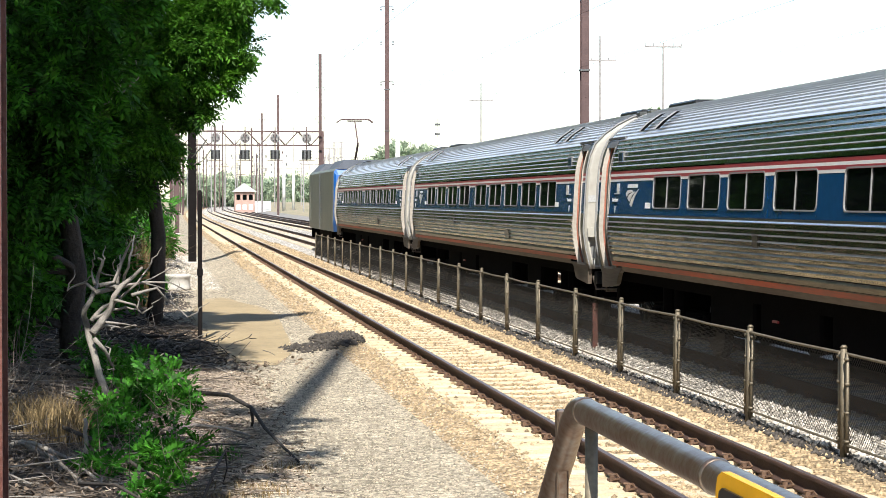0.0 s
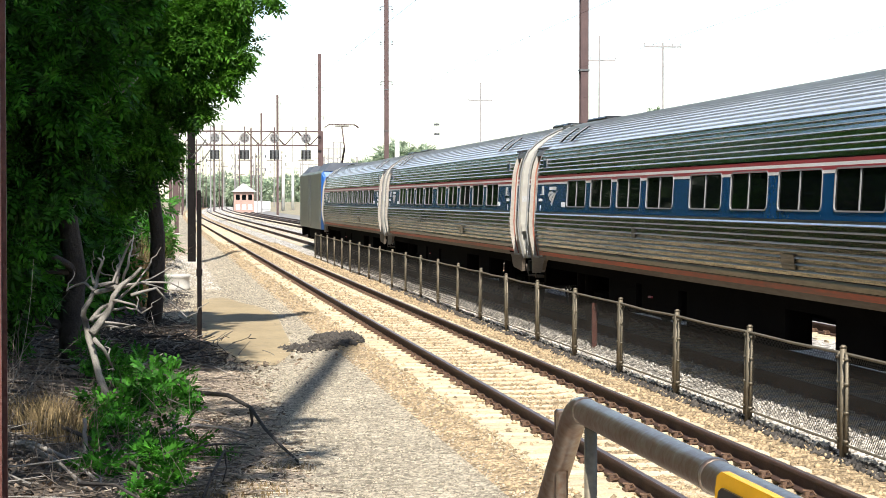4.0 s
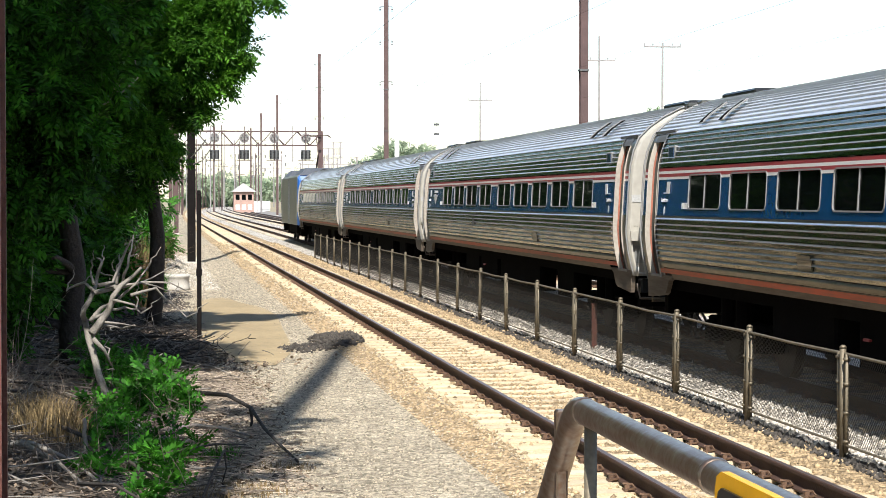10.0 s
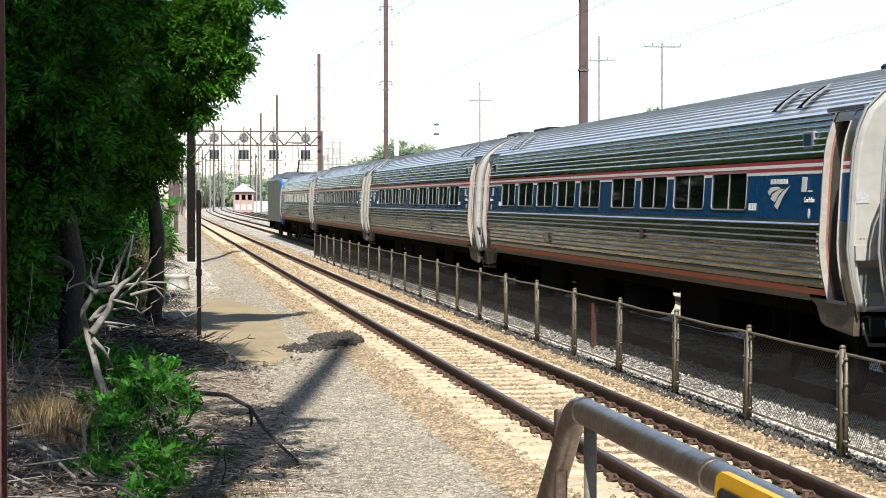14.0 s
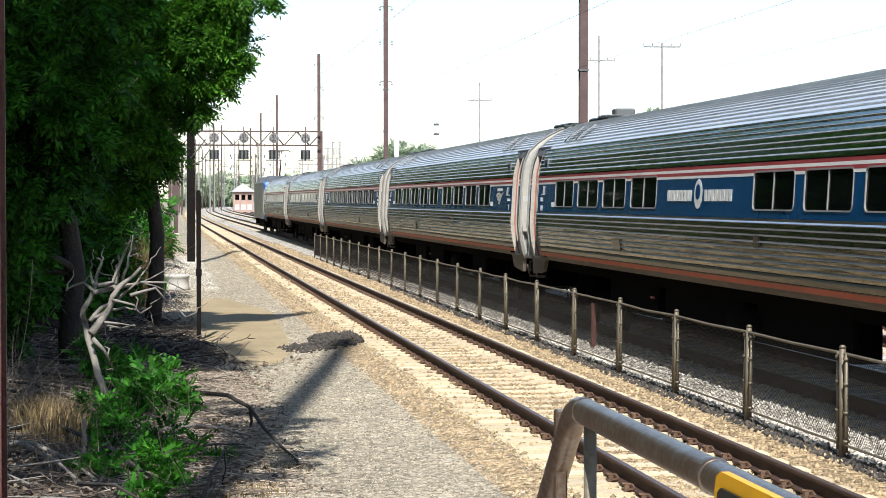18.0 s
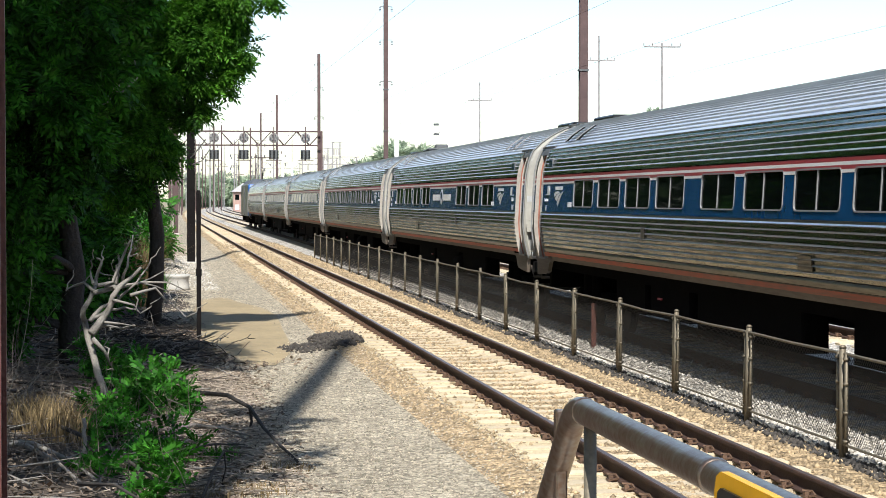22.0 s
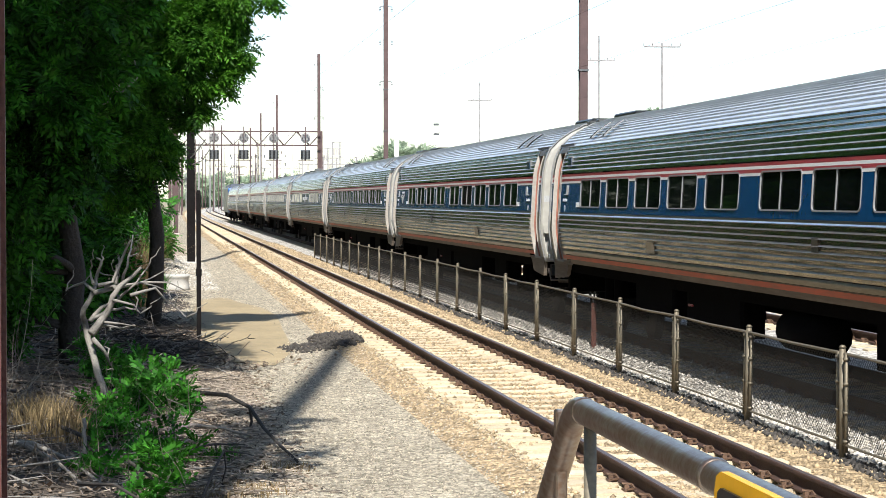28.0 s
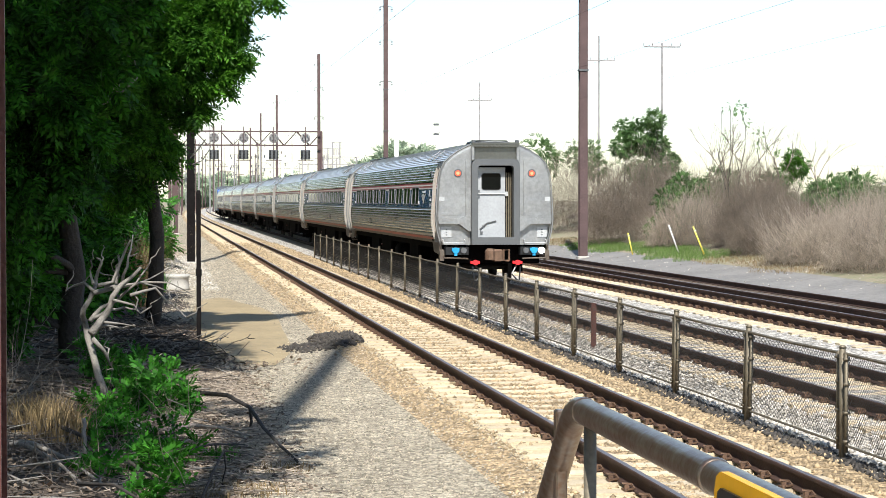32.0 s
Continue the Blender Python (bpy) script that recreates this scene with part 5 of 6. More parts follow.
for y in (33, 41, 49, 57, 67, 77, 86):
    x = -11.6 + random.uniform(-0.6, 0.6)
    cl = [(x + random.uniform(-1.2, 1.2), y + random.uniform(-3, 3), z, 2.5) for z in (2.0, 4.5, 7.0, 10.0, 13.0, 15.5, 18.0)]
    tree("leafy_tree", "green lineside tree in a dense row", (x, y, lay(x, y)), (x, y, 17.0), 0.25, cl, 1000, 1.8, "leaf_ivy")
for k in range(4):
    y, x = 22 - 11 * k, -8.2
    cl = [(x + random.uniform(-0.8, 0.6), y + random.uniform(-3, 3), z, 2.3) for z in (2.5, 5.0, 7.5)]
    tree("leafy_tree", "green lineside tree in a dense row", (x, y, lay(x, y)), (x, y, 8.0), 0.25, cl, 500, 1.5, "leaf_ivy")

# tree crown added out of view to throw dappled shade on bank and path
SHADE = [(-0.95 - 0.85 * (k % 4) - 0.3 * (k // 4 % 2), 13.6 + 1.25 * (k // 4), 6.2 + 0.35 * (k % 3), 0.52 + 0.1 * (k % 3)) for k in range(28) if (k % 4 or k < 14) and k % 3 != 1]
SHADE += [(-0.1 + 0.22 * (k % 3) + 0.02 * k, 14.4 + 1.05 * k, 6.6 + 0.2 * (k % 2), 0.42 + 0.08 * (k % 2)) for k in range(7)]
tree("leafy_tree", "unseen leafy tree added to shade the bank", (-5.4, 13.5, lay(-5.4, 13.5)), (-4.4, 13.5, 6.8), 0.22, SHADE, 2000, 0.42, "leaf_ivy", tips=9)

# unseen crown, added only to darken the trees and bank below it
CANOPY = [(-2.2 - 0.6 * (k % 5), 21.8 + 1.2 * (k // 5), 8.4 + 0.35 * (k % 5), 0.85) for k in range(25) if k % 5 != 1 and k % 7 != 3]
CANOPY += [(-0.45 - 0.62 * (k % 3), 25.4 + 1.3 * (k // 3), 8.7 + 0.2 * (k % 2), 0.55) for k in range(15)]
CANOPY += [(-1.4 - 0.7 * (k % 4), 36.5 + 1.3 * (k // 4), 8.8 + 0.4 * (k % 4), 0.9) for k in range(12)]
CANOPY += [(-3.2 - 1.1 * (k % 3), 42 + 2.2 * (k // 3), 9.2 + 0.5 * (k % 3), 1.3) for k in range(12)]
tree("leafy_tree", "unseen tall tree added to shade the trees and bank", (-6.2, 37, lay(-6.2, 37)), (-5.0, 36, 9.5), 0.26, CANOPY, 13500, 0.5, "leaf_ivy")

# bleached fallen snag
SNAG = [
    [(-0.8, 29.8, -0.34), (-0.98, 30.1, 0.2), (-1.11, 30.3, 0.7), (-1.12, 30.0, 0.89), (-0.98, 30.1, 1.16), (-0.94, 30.3, 1.34), (-0.85, 30.0, 1.59), (-0.92, 30.1, 1.65)],
    [(-0.97, 30.0, 1.17), (-1.11, 30.1, 1.29), (-1.32, 30.3, 1.21), (-1.37, 30.0, 1.17)],
    [(-0.97, 30.0, 1.14), (-0.69, 30.1, 1.2), (-0.56, 30.3, 1.26), (-0.47, 30.0, 1.53), (-0.42, 30.1, 1.78), (-0.39, 30.3, 1.99)],
    [(-1.02, 30.0, 0.72), (-0.85, 30.1, 0.92), (-0.65, 30.3, 1.0), (-0.35, 30.0, 1.27), (-0.17, 30.1, 1.52)],
    [(-0.97, 30.0, 0.76), (-0.77, 30.1, 0.88), (-0.52, 30.3, 0.91), (-0.35, 30.0, 0.89), (-0.28, 30.1, 0.82)],
    [(-1.02, 30.0, 0.59), (-0.81, 30.1, 0.65), (-0.56, 30.3, 0.59), (-0.37, 30.0, 0.66)],
    [(-0.68, 30.0, 1.21), (-0.35, 30.1, 1.26), (0.07, 30.3, 1.45)],
    [(-0.81, 30.0, 1.23), (-0.27, 30.1, 1.28), (0.15, 30.3, 1.13)],
    [(-0.97, 30.0, 0.46), (-0.77, 30.1, 0.2), (-0.69, 30.3, -0.03)],
    [(-0.64, 30.0, 1.27), (-0.59, 30.1, 1.52), (-0.62, 30.3, 1.69)],
    [(-0.97, 30.0, 1.27), (-1.02, 30.1, 1.48)],
    [(-0.43, 30.0, 1.1), (-0.06, 30.1, 1.2), (0.24, 30.3, 0.91), (0.4, 30.0, 0.76)],
]


FORKS = [
    [(-0.9, 26.9, 0.74), (-0.79, 27.0, 0.89), (-0.66, 27.1, 1.07), (-0.62, 26.9, 1.23), (-0.51, 27.0, 1.38), (-0.36, 27.1, 1.49), (-0.25, 26.9, 1.61)],
    [(-0.88, 26.9, 0.67), (-0.74, 27.0, 0.51), (-0.65, 27.1, 0.29)],
    [(-0.73, 26.9, 0.89), (-0.51, 27.0, 0.86), (-0.33, 27.1, 0.82)],
    [(-0.62, 26.9, 1.19), (-0.34, 27.0, 1.11), (-0.27, 27.1, 1.01)],
    [(-0.25, 26.9, 1.42), (0.13, 27.0, 1.41), (0.43, 27.1, 1.25)],
    [(-0.81, 26.9, 1.38), (-0.62, 27.0, 1.42), (-0.44, 27.1, 1.87), (-0.38, 26.9, 1.98)],
]


def build_snag():
    sn = thing("dead_branch", "bleached grey dead branch standing among the debris", "branch")
    for k, pts in enumerate(SNAG):
        g = Geo()
        r0 = 0.057 if k == 0 else 0.034 if k in (2, 3) else 0.024
        pts = [EYE + (Vector(q) - EYE) * 0.9 for q in pts]
        if k == 0:
            pts.insert(0, pts[0] + Vector((0.03, 0, -0.35)))
        fine = []
        for a, b in zip(pts, pts[1:]):
            fine += [a, a.lerp(b, 0.5) + Vector((random.uniform(-1, 1), random.uniform(-1, 1), random.uniform(-1, 1))) * 0.02]
        fine.append(pts[-1])
        n = len(fine)
        g.tube(fine, [r0 * (1 - 0.75 * q / (n - 1)) for q in range(n)], 8)
        part("trunk" if k == 0 else "branch", g, "dead", sn, "", True)
        for _ in range(2):
            q = fine[random.randrange(n // 3, n)]
            tip = q + Vector((random.uniform(-0.15, 0.45), random.uniform(-0.3, 0.3), random.uniform(-0.1, 0.4)))
            g = Geo()
            limb(g, q, tip, 0.013, 0.004, 0.5, 5, 5)
            part("twig", g, "dead", sn, "", True)
    for k, pts in enumerate(FORKS):
        r0, n = (0.057, 0.034, 0.018, 0.02, 0.016, 0.03)[k], len(pts)
        g = Geo()
        g.tube(pts, [r0 * (1 - 0.65 * q / (n - 1)) for q in range(n)], 8)
        part("branch", g, "dead", sn, "", True)


build_snag()


def hanging_branch(label, pts, r):
    hb = thing("hanging_branch", label, "branch")
    for k, row in enumerate(pts):
        g = Geo()
        g.tube([Vector(q) for q in row], [r * (1 - 0.5 * k / len(pts))] * len(row), 5)
        part("twig", g, "dead", hb, "", True)


hanging_branch("bare broken branch hanging between the trees", [
    [(-0.95, 33.0, 4.05), (-0.75, 33.0, 4.15), (-0.45, 33.0, 4.4), (-0.27, 33.0, 4.6)],
    [(-0.70, 33.0, 4.2), (-0.62, 33.0, 4.45), (-0.60, 33.0, 4.78)],
    [(-0.50, 33.0, 4.36), (-0.36, 33.0, 4.62), (-0.40, 33.0, 4.85), (-0.66, 33.0, 4.88)],
    [(-0.80, 33.0, 4.12), (-0.72, 33.0, 4.35), (-0.64, 33.0, 4.5)]], 0.014)
hanging_branch("bare broken branch below the overhanging crown", [
    [(0.62, 40.0, 3.35), (0.80, 40.0, 3.55), (0.92, 40.0, 3.72)],
    [(0.66, 40.0, 3.22), (0.85, 40.0, 3.30), (1.0, 40.0, 3.52)]], 0.016)


def dead_leaves(name, count, xr, yr, size, label, heap=False):
    """Curled fallen leaves, each a small bent leaf."""
    x, y = rng.uniform(*xr, count), rng.uniform(*yr, count)
    if heap:
        x, y = rng.normal(sum(xr) / 2, (xr[1] - xr[0]) / 4, count), rng.normal(sum(yr) / 2, (yr[1] - yr[0]) / 4, count)
    keep = ((x - 1.72) / 0.95) ** 2 + ((y - 45.5) / 11.2) ** 2 > 1
    x, y = x[keep], y[keep]
    n = len(x)
    z = np.array([lay(a, b) for a, b in zip(x, y)]) + 0.01 + 0.04 * rng.random(n)
    a = rng.uniform(0, 6.28, n)
    L = size * rng.uniform(0.5, 1.4, n)
    d = np.stack((np.cos(a), np.sin(a), rng.normal(0, 0.4, n)), -1) * L[:, None]
    w = np.stack((-np.sin(a), np.cos(a), rng.normal(0, 0.5, n)), -1) * (L * 0.5)[:, None]
    c = np.stack((x, y, z), -1)
    lift = np.array((0, 0, 1.0)) * (L * rng.uniform(-0.2, 0.4, n))[:, None]
    v = np.stack((c - d, c + w + lift, c + d, c - w + lift), 1)
    tagged(new(name, soup(name, v, [(0, 1, 2), (0, 2, 3)], "dead_leaf")), label, "leaf litter", kind="stuff")


def litter(name, count, xr, yr, length, thick, material, label, lift=0.02, tilt=0.12, heap=False):
    """Fallen sticks lying about."""
    x, y = rng.uniform(*xr, count), rng.uniform(*yr, count)
    if heap:
        x, y = rng.normal(sum(xr) / 2, (xr[1] - xr[0]) / 4, count), rng.normal(sum(yr) / 2, (yr[1] - yr[0]) / 4, count)
    z = np.array([lay(a, b) for a, b in zip(x, y)]) + lift * rng.random(count) + 0.01
    a = rng.uniform(0, 6.28, count)
    L = length * rng.uniform(0.3, 1.5, count) ** 1.5
    d = np.stack((np.cos(a), np.sin(a), rng.normal(0, tilt, count)), -1)
    sd = np.stack((-np.sin(a), np.cos(a), np.zeros(count)), -1)
    bow = sd * rng.normal(0, 0.3, count)[:, None]
    c = np.stack((x, y, z), -1)
    rows = []
    for t in (-0.5, -0.15, 0.2, 0.5):
        r = thick * (1 - 0.5 * (t + 0.5))
        m = c + d * (L * t)[:, None] + bow * (L * (0.25 - t * t))[:, None]
        for k in range(3):
            rows.append(m + sd * (r * math.cos(k * 2.094)) + np.array((0, 0, r * math.sin(k * 2.094))))
    v = np.stack(rows, 1)
    f = [(q * 3 + k, q * 3 + (k + 1) % 3, q * 3 + 3 + (k + 1) % 3, q * 3 + 3 + k) for q in range(3) for k in range(3)]
    tagged(new(name, soup(name, v, f, material)), label, "twigs", kind="stuff")


dead_leaves("leaf_litter", 9000, (-3.2, 0.9), (16.5, 34), 0.035, "crumpled brown dead leaves on the bank")
dead_leaves("dark_leaf_litter", 7000, (-2.2, 1.7), (30, 46), 0.045, "brown dead leaves under the trees", True)
dead_leaves("path_leaf_litter", 900, (0.5, 1.6), (19, 33), 0.03, "brown dead leaves blown on the gravel")
litter("path_twigs", 260, (0.5, 1.7), (19, 33), 0.2, 0.006, "twig", "dry twigs scattered on the gravel", 0.02)
litter("fallen_twigs", 2300, (-3.2, 0.9), (17, 46), 0.36, 0.008, "twig", "dry fallen twigs covering the bank", 0.10)
litter("dark_twigs", 800, (-2.0, 0.8), (31, 45), 0.45, 0.012, "bark", "heap of dark broken twigs under the trees", 0.2, 0.3, True)
litter("pale_twigs", 260, (-1.9, 1.1), (30, 42), 0.7, 0.010, "dead", "pale broken twigs among the dark ones", 0.2, 0.3, True)
litter("fallen_sticks", 330, (-3.2, 0.5), (17, 44), 0.7, 0.013, "dead", "pale fallen sticks on the bank", 0.12)
litter("dry_needles", 4200, (-0.6, 1.4), (19, 33), 0.22, 0.006, "brush_pale", "pale dry grass litter beside the path", 0.03)
# extra dry stems, pale to stand for sunlight on this part of the bank
litter("straw_litter", 5200, (-0.7, 1.1), (26.0, 32.5), 0.24, 0.006, "brush_pale", "dry stems on the bank, sunlight put into their pale colour", 0.05)
litter("fallen_branches", 50, (-2.4, 0.3), (22, 42), 1.1, 0.028, "bark", "dark fallen branches", 0.15)


def curved_branch(name, label, pts, r, material="bark"):
    b = thing(name, label, "branch", pts[0])
    g = Geo()
    o = Vector(pts[0])
    n = len(pts)
    g.tube([Vector(q) - o for q in pts], [r * (1 - 0.6 * k / (n - 1)) for k in range(n)], 7)
    part("stick", g, material, b, "", True)
    g = Geo()
    m = Vector(pts[n // 2]) - o
    g.tube([m, m + Vector((0.02, 0.05, -0.18)), m + Vector((-0.02, 0.1, -0.34))], [r * 0.7, r * 0.5, r * 0.3], 6)
    part("side_shoot", g, material, b, "", True)


def down(x, y, h=0.03):
    return (x, y, lay(x, y) + h)


curved_branch("fallen_branch", "dark curved fallen branch arching over the gravel", [down(0.24, 26.4, 0.12), down(0.5, 26.2, 0.30), down(0.85, 25.6, 0.32), down(1.10, 24.6, 0.26), down(1.2, 23.2, 0.16), down(1.33, 22.2, 0.08), down(1.45, 21.2, 0.03)], 0.035)
curved_branch("fallen_branch", "grey fallen branch on the bank", [down(-1.75, 21.2, 0.05), down(-1.3, 21.0, 0.12), down(-0.9, 20.3, 0.10), down(-0.55, 19.2, 0.04)], 0.035, "dead")
curved_branch("fallen_branch", "dark fallen branch lying across the bank", [down(-1.65, 22.6, 0.10), down(-1.1, 22.2, 0.2), down(-0.55, 21.2, 0.16), down(-0.1, 19.6, 0.10), down(0.1, 18.4, 0.05)], 0.03)
curved_branch("fallen_branch", "dark fallen branch lying across the bank", [down(-0.3, 20.6, 0.04), down(0.15, 20.8, 0.2), down(0.6, 21.8, 0.16), down(0.95, 22.6, 0.05)], 0.02)
curved_branch("fallen_branch", "bleached fallen branch under the trees", [down(-0.3, 33.5, 0.05), down(0.3, 33.0, 0.18), down(0.85, 32.4, 0.12), down(1.25, 31.2, 0.03)], 0.022, "dead")
curved_branch("fallen_branch", "grey fallen branch on the bank", [down(-1.45, 21.2, 0.10), down(-1.0, 20.0, 0.10), down(-0.7, 18.8, 0.05)], 0.03, "dead")


def broken_stub(x, y, h):
    st = thing("broken_stub", "short bleached broken stem standing among the weeds", "branch", down(x, y, -0.05))
    g = Geo()
    limb(g, (0, 0, 0), (-0.02, 0.02, h), 0.026, 0.02, 0.12, 6, 8)
    part("stem", g, "dead", st, "", True)


def pale_stone(x, y, r):
    st = thing("pale_stone", "small white stone lying among the weeds", "stone", down(x, y, r * 0.5), "white stones on the bank")
    bm = bmesh.new()
    bmesh.ops.create_icosphere(bm, subdivisions=2, radius=r)
    for v in bm.verts:
        v.co *= random.uniform(0.82, 1.12)
        v.co.z *= 0.7
    g = Geo()
    g.add([tuple(v.co) for v in bm.verts], [tuple(q.index for q in f.verts) for f in bm.faces])
    bm.free()
    part("body", g, "concrete", st)


broken_stub(-0.78, 21.4, 0.46)
pale_stone(-0.42, 24.6, 0.06)
pale_stone(-0.29, 24.3, 0.075)
curved_branch("fallen_branch", "thin dark fallen branch among the weeds", [down(-0.75, 18.7, 0.08), down(-0.4, 18.0, 0.2), down(-0.1, 17.4, 0.14), down(0.15, 16.9, 0.05)], 0.02)
curved_branch("fallen_branch", "thin dark fallen branch beside the gravel", [down(0.35, 18.2, 0.04), down(0.5, 18.9, 0.26), down(0.62, 19.6, 0.36), down(0.9, 20.6, 0.2), down(1.0, 21.6, 0.05)], 0.015)
curved_branch("fallen_branch", "grey fallen branch beside the gravel", [down(0.1, 24.0, 0.06), down(0.4, 24.2, 0.1), down(0.75, 24.0, 0.08), down(1.05, 23.6, 0.03)], 0.03, "dead")


def low_plant(name, label, x, y, r, count, size):
    clumps = [(x + random.uniform(-r, r) * 0.7, y + random.uniform(-r, r), lay(x, y) + random.uniform(0.2, 1.25) * r, r * random.uniform(0.3, 0.55)) for _ in range(7)]
    pl = thing(name, label, "bush", (0, 0, 0), "green plants on the bank")
    for c in clumps:
        g = Geo()
        limb(g, (c[0], c[1], lay(c[0], c[1]) - 0.05), c[:3], 0.012, 0.005, 0.3, 4, 5)
        part("stem", g, "twig", pl)
    sprays("leaves", clumps, count, size, "leaf_low", pl, -0.2, 0.26)


for x, y, r in ((0.02, 26.5, 0.42), (0.22, 26.2, 0.32), (-0.2, 25.8, 0.34), (-0.75, 23.2, 0.34), (-0.5, 22.6, 0.30), (0.0, 21.5, 0.30), (0.25, 21.0, 0.2), (-0.15, 18.0, 0.15), (-0.62, 20.0, 0.2), (0.05, 19.4, 0.15), (-0.12, 20.6, 0.2), (-0.55, 28.4, 0.42), (-0.85, 28.8, 0.42)):
    low_plant("leafy_weed", "fresh green leafy weed growing through fallen twigs", x, y, r, int(100 * r / 0.3), 0.19)


def grass_tuft(x, y, r, h, count, material, label):
    a = rng.uniform(0, 6.28, count)
    q = r * np.sqrt(rng.random(count))
    px, py = x + q * np.cos(a), y + q * np.sin(a)
    pz = np.array([lay(u, w) for u, w in zip(px, py)])
    hh = h * rng.uniform(0.5, 1.15, count)
    lean = rng.normal(0, 0.35, (count, 2))
    th = rng.uniform(0, 6.28, count)
    sd = np.stack((np.cos(th), np.sin(th), np.zeros(count)), -1) * 0.006
    b = np.stack((px, py, pz - 0.02), -1)
    mid = b + np.stack((lean[:, 0] * hh * 0.35, lean[:, 1] * hh * 0.35, hh * 0.6), -1)
    tip = b + np.stack((lean[:, 0] * hh, lean[:, 1] * hh, hh * 0.92), -1)
    v = np.stack((b - sd, b + sd, mid + sd * 0.8, mid - sd * 0.8, tip, tip), 1)
    me = soup("grass_tuft", v, [(0, 1, 2, 3), (3, 2, 4, 5)], material)
    tagged(new("grass_tuft", me), label, "grass", kind="stuff")


grass_tuft(-1.15, 22.4, 0.34, 0.56, 520, "straw", "tall dry straw-coloured grass tuft")
grass_tuft(-1.45, 23.2, 0.36, 0.5, 260, "straw", "tall dry straw-coloured grass tuft")
grass_tuft(-0.58, 52.0, 0.32, 2.0, 900, "straw", "tall pale dry grass behind the trees")
grass_tuft(-0.05, 60.5, 0.25, 0.6, 350, "leaf_low", "green grass beside the manhole ring")
grass_tuft(0.55, 21.8, 0.3, 0.16, 300, "leaf_low", "short green grass on the gravel edge")
grass_tuft(1.25, 20.8, 0.35, 0.10, 140, "straw", "short dry grass on the gravel edge")
grass_tuft(0.75, 19.2, 0.5, 0.11, 260, "straw", "short dry grass on the gravel edge")


def sand_patch():
    v, f = [], []
    n, m = 28, 6
    for j in range(m + 1):
        for k in range(n):
            a = 2 * math.pi * k / n
            q = j / m * (1 + 0.16 * noise.noise((math.cos(a) * 1.7, math.sin(a) * 1.7, 2)))
            x, y = 1.72 + 1.0 * q * math.cos(a), 45.5 + 11.5 * q * math.sin(a)
            v.append((x, y, lay(x, y) + 0.012 + 0.02 * (1 - j / m)))
    for j in range(m):
        f += [(j * n + k, j * n + (k + 1) % n, (j + 1) * n + (k + 1) % n, (j + 1) * n + k) for k in range(n)]
    tagged(new("sand_patch", mesh_of("sand_patch", v, f, "sand", smooth=True)), "smooth patch of damp tan sand beside the track", "ground", kind="structure")


sand_patch()


def concrete_tub():
    t = thing("concrete_ring", "weathered round concrete manhole ring", "manhole", (0.50, 62, lay(0.50, 62) - 0.02))
    ring = [(0.40, 0), (0.43, 0.05), (0.40, 0.12), (0.39, 0.36), (0.43, 0.40), (0.43, 0.47), (0.36, 0.48), (0.0, 0.46)]
    g = Geo()
    n = 24
    v = [(r * math.cos(2 * math.pi * k / n), r * math.sin(2 * math.pi * k / n), z) for r, z in ring for k in range(n)]
    f = [(j * n + k, j * n + (k + 1) % n, (j + 1) * n + (k + 1) % n, (j + 1) * n + k) for j in range(len(ring) - 1) for k in range(n)]
    g.add(v, f)
    part("ring", g, "concrete", t, "", True)


concrete_tub()


def twigs(name, count, xr, yr, height, spread, material, label, thick=0.012, seg=4, rise=1.0, cat="brush"):
    """A tangle of thin bare stems rising from the ground."""
    u, w = rng.uniform(*xr, count), rng.uniform(*yr, count)
    p = np.stack((u, w, np.array([lay(a, b) for a, b in zip(u, w)]) - 0.05), -1)
    d = rng.normal(size=(count, 3)) * spread
    d[:, 2] = np.abs(d[:, 2]) * 0.3 + rise
    d /= np.linalg.norm(d, axis=1)[:, None]
    h = height * rng.uniform(0.35, 1.1, count)
    turn = rng.normal(size=(count, 3)) * 0.35
    rows = []
    for k in range(seg + 1):
        t = k / seg
        c = p + d * (h * t)[:, None] + turn * (h * t * t)[:, None] - np.array((0, 0, 0.25)) * (h * t * t)[:, None]
        r = thick * (1 - 0.8 * t)
        for a in range(3):
            rows.append(c + np.array((r * math.cos(a * 2.094), r * math.sin(a * 2.094), 0)))
    v = np.stack(rows, 1)
    f = []
    for k in range(seg):
        for a in range(3):
            f.append((k * 3 + a, k * 3 + (a + 1) % 3, k * 3 + 3 + (a + 1) % 3, k * 3 + 3 + a))
    tagged(new(name, soup(name, v, f, material)), label, cat, kind="stuff")


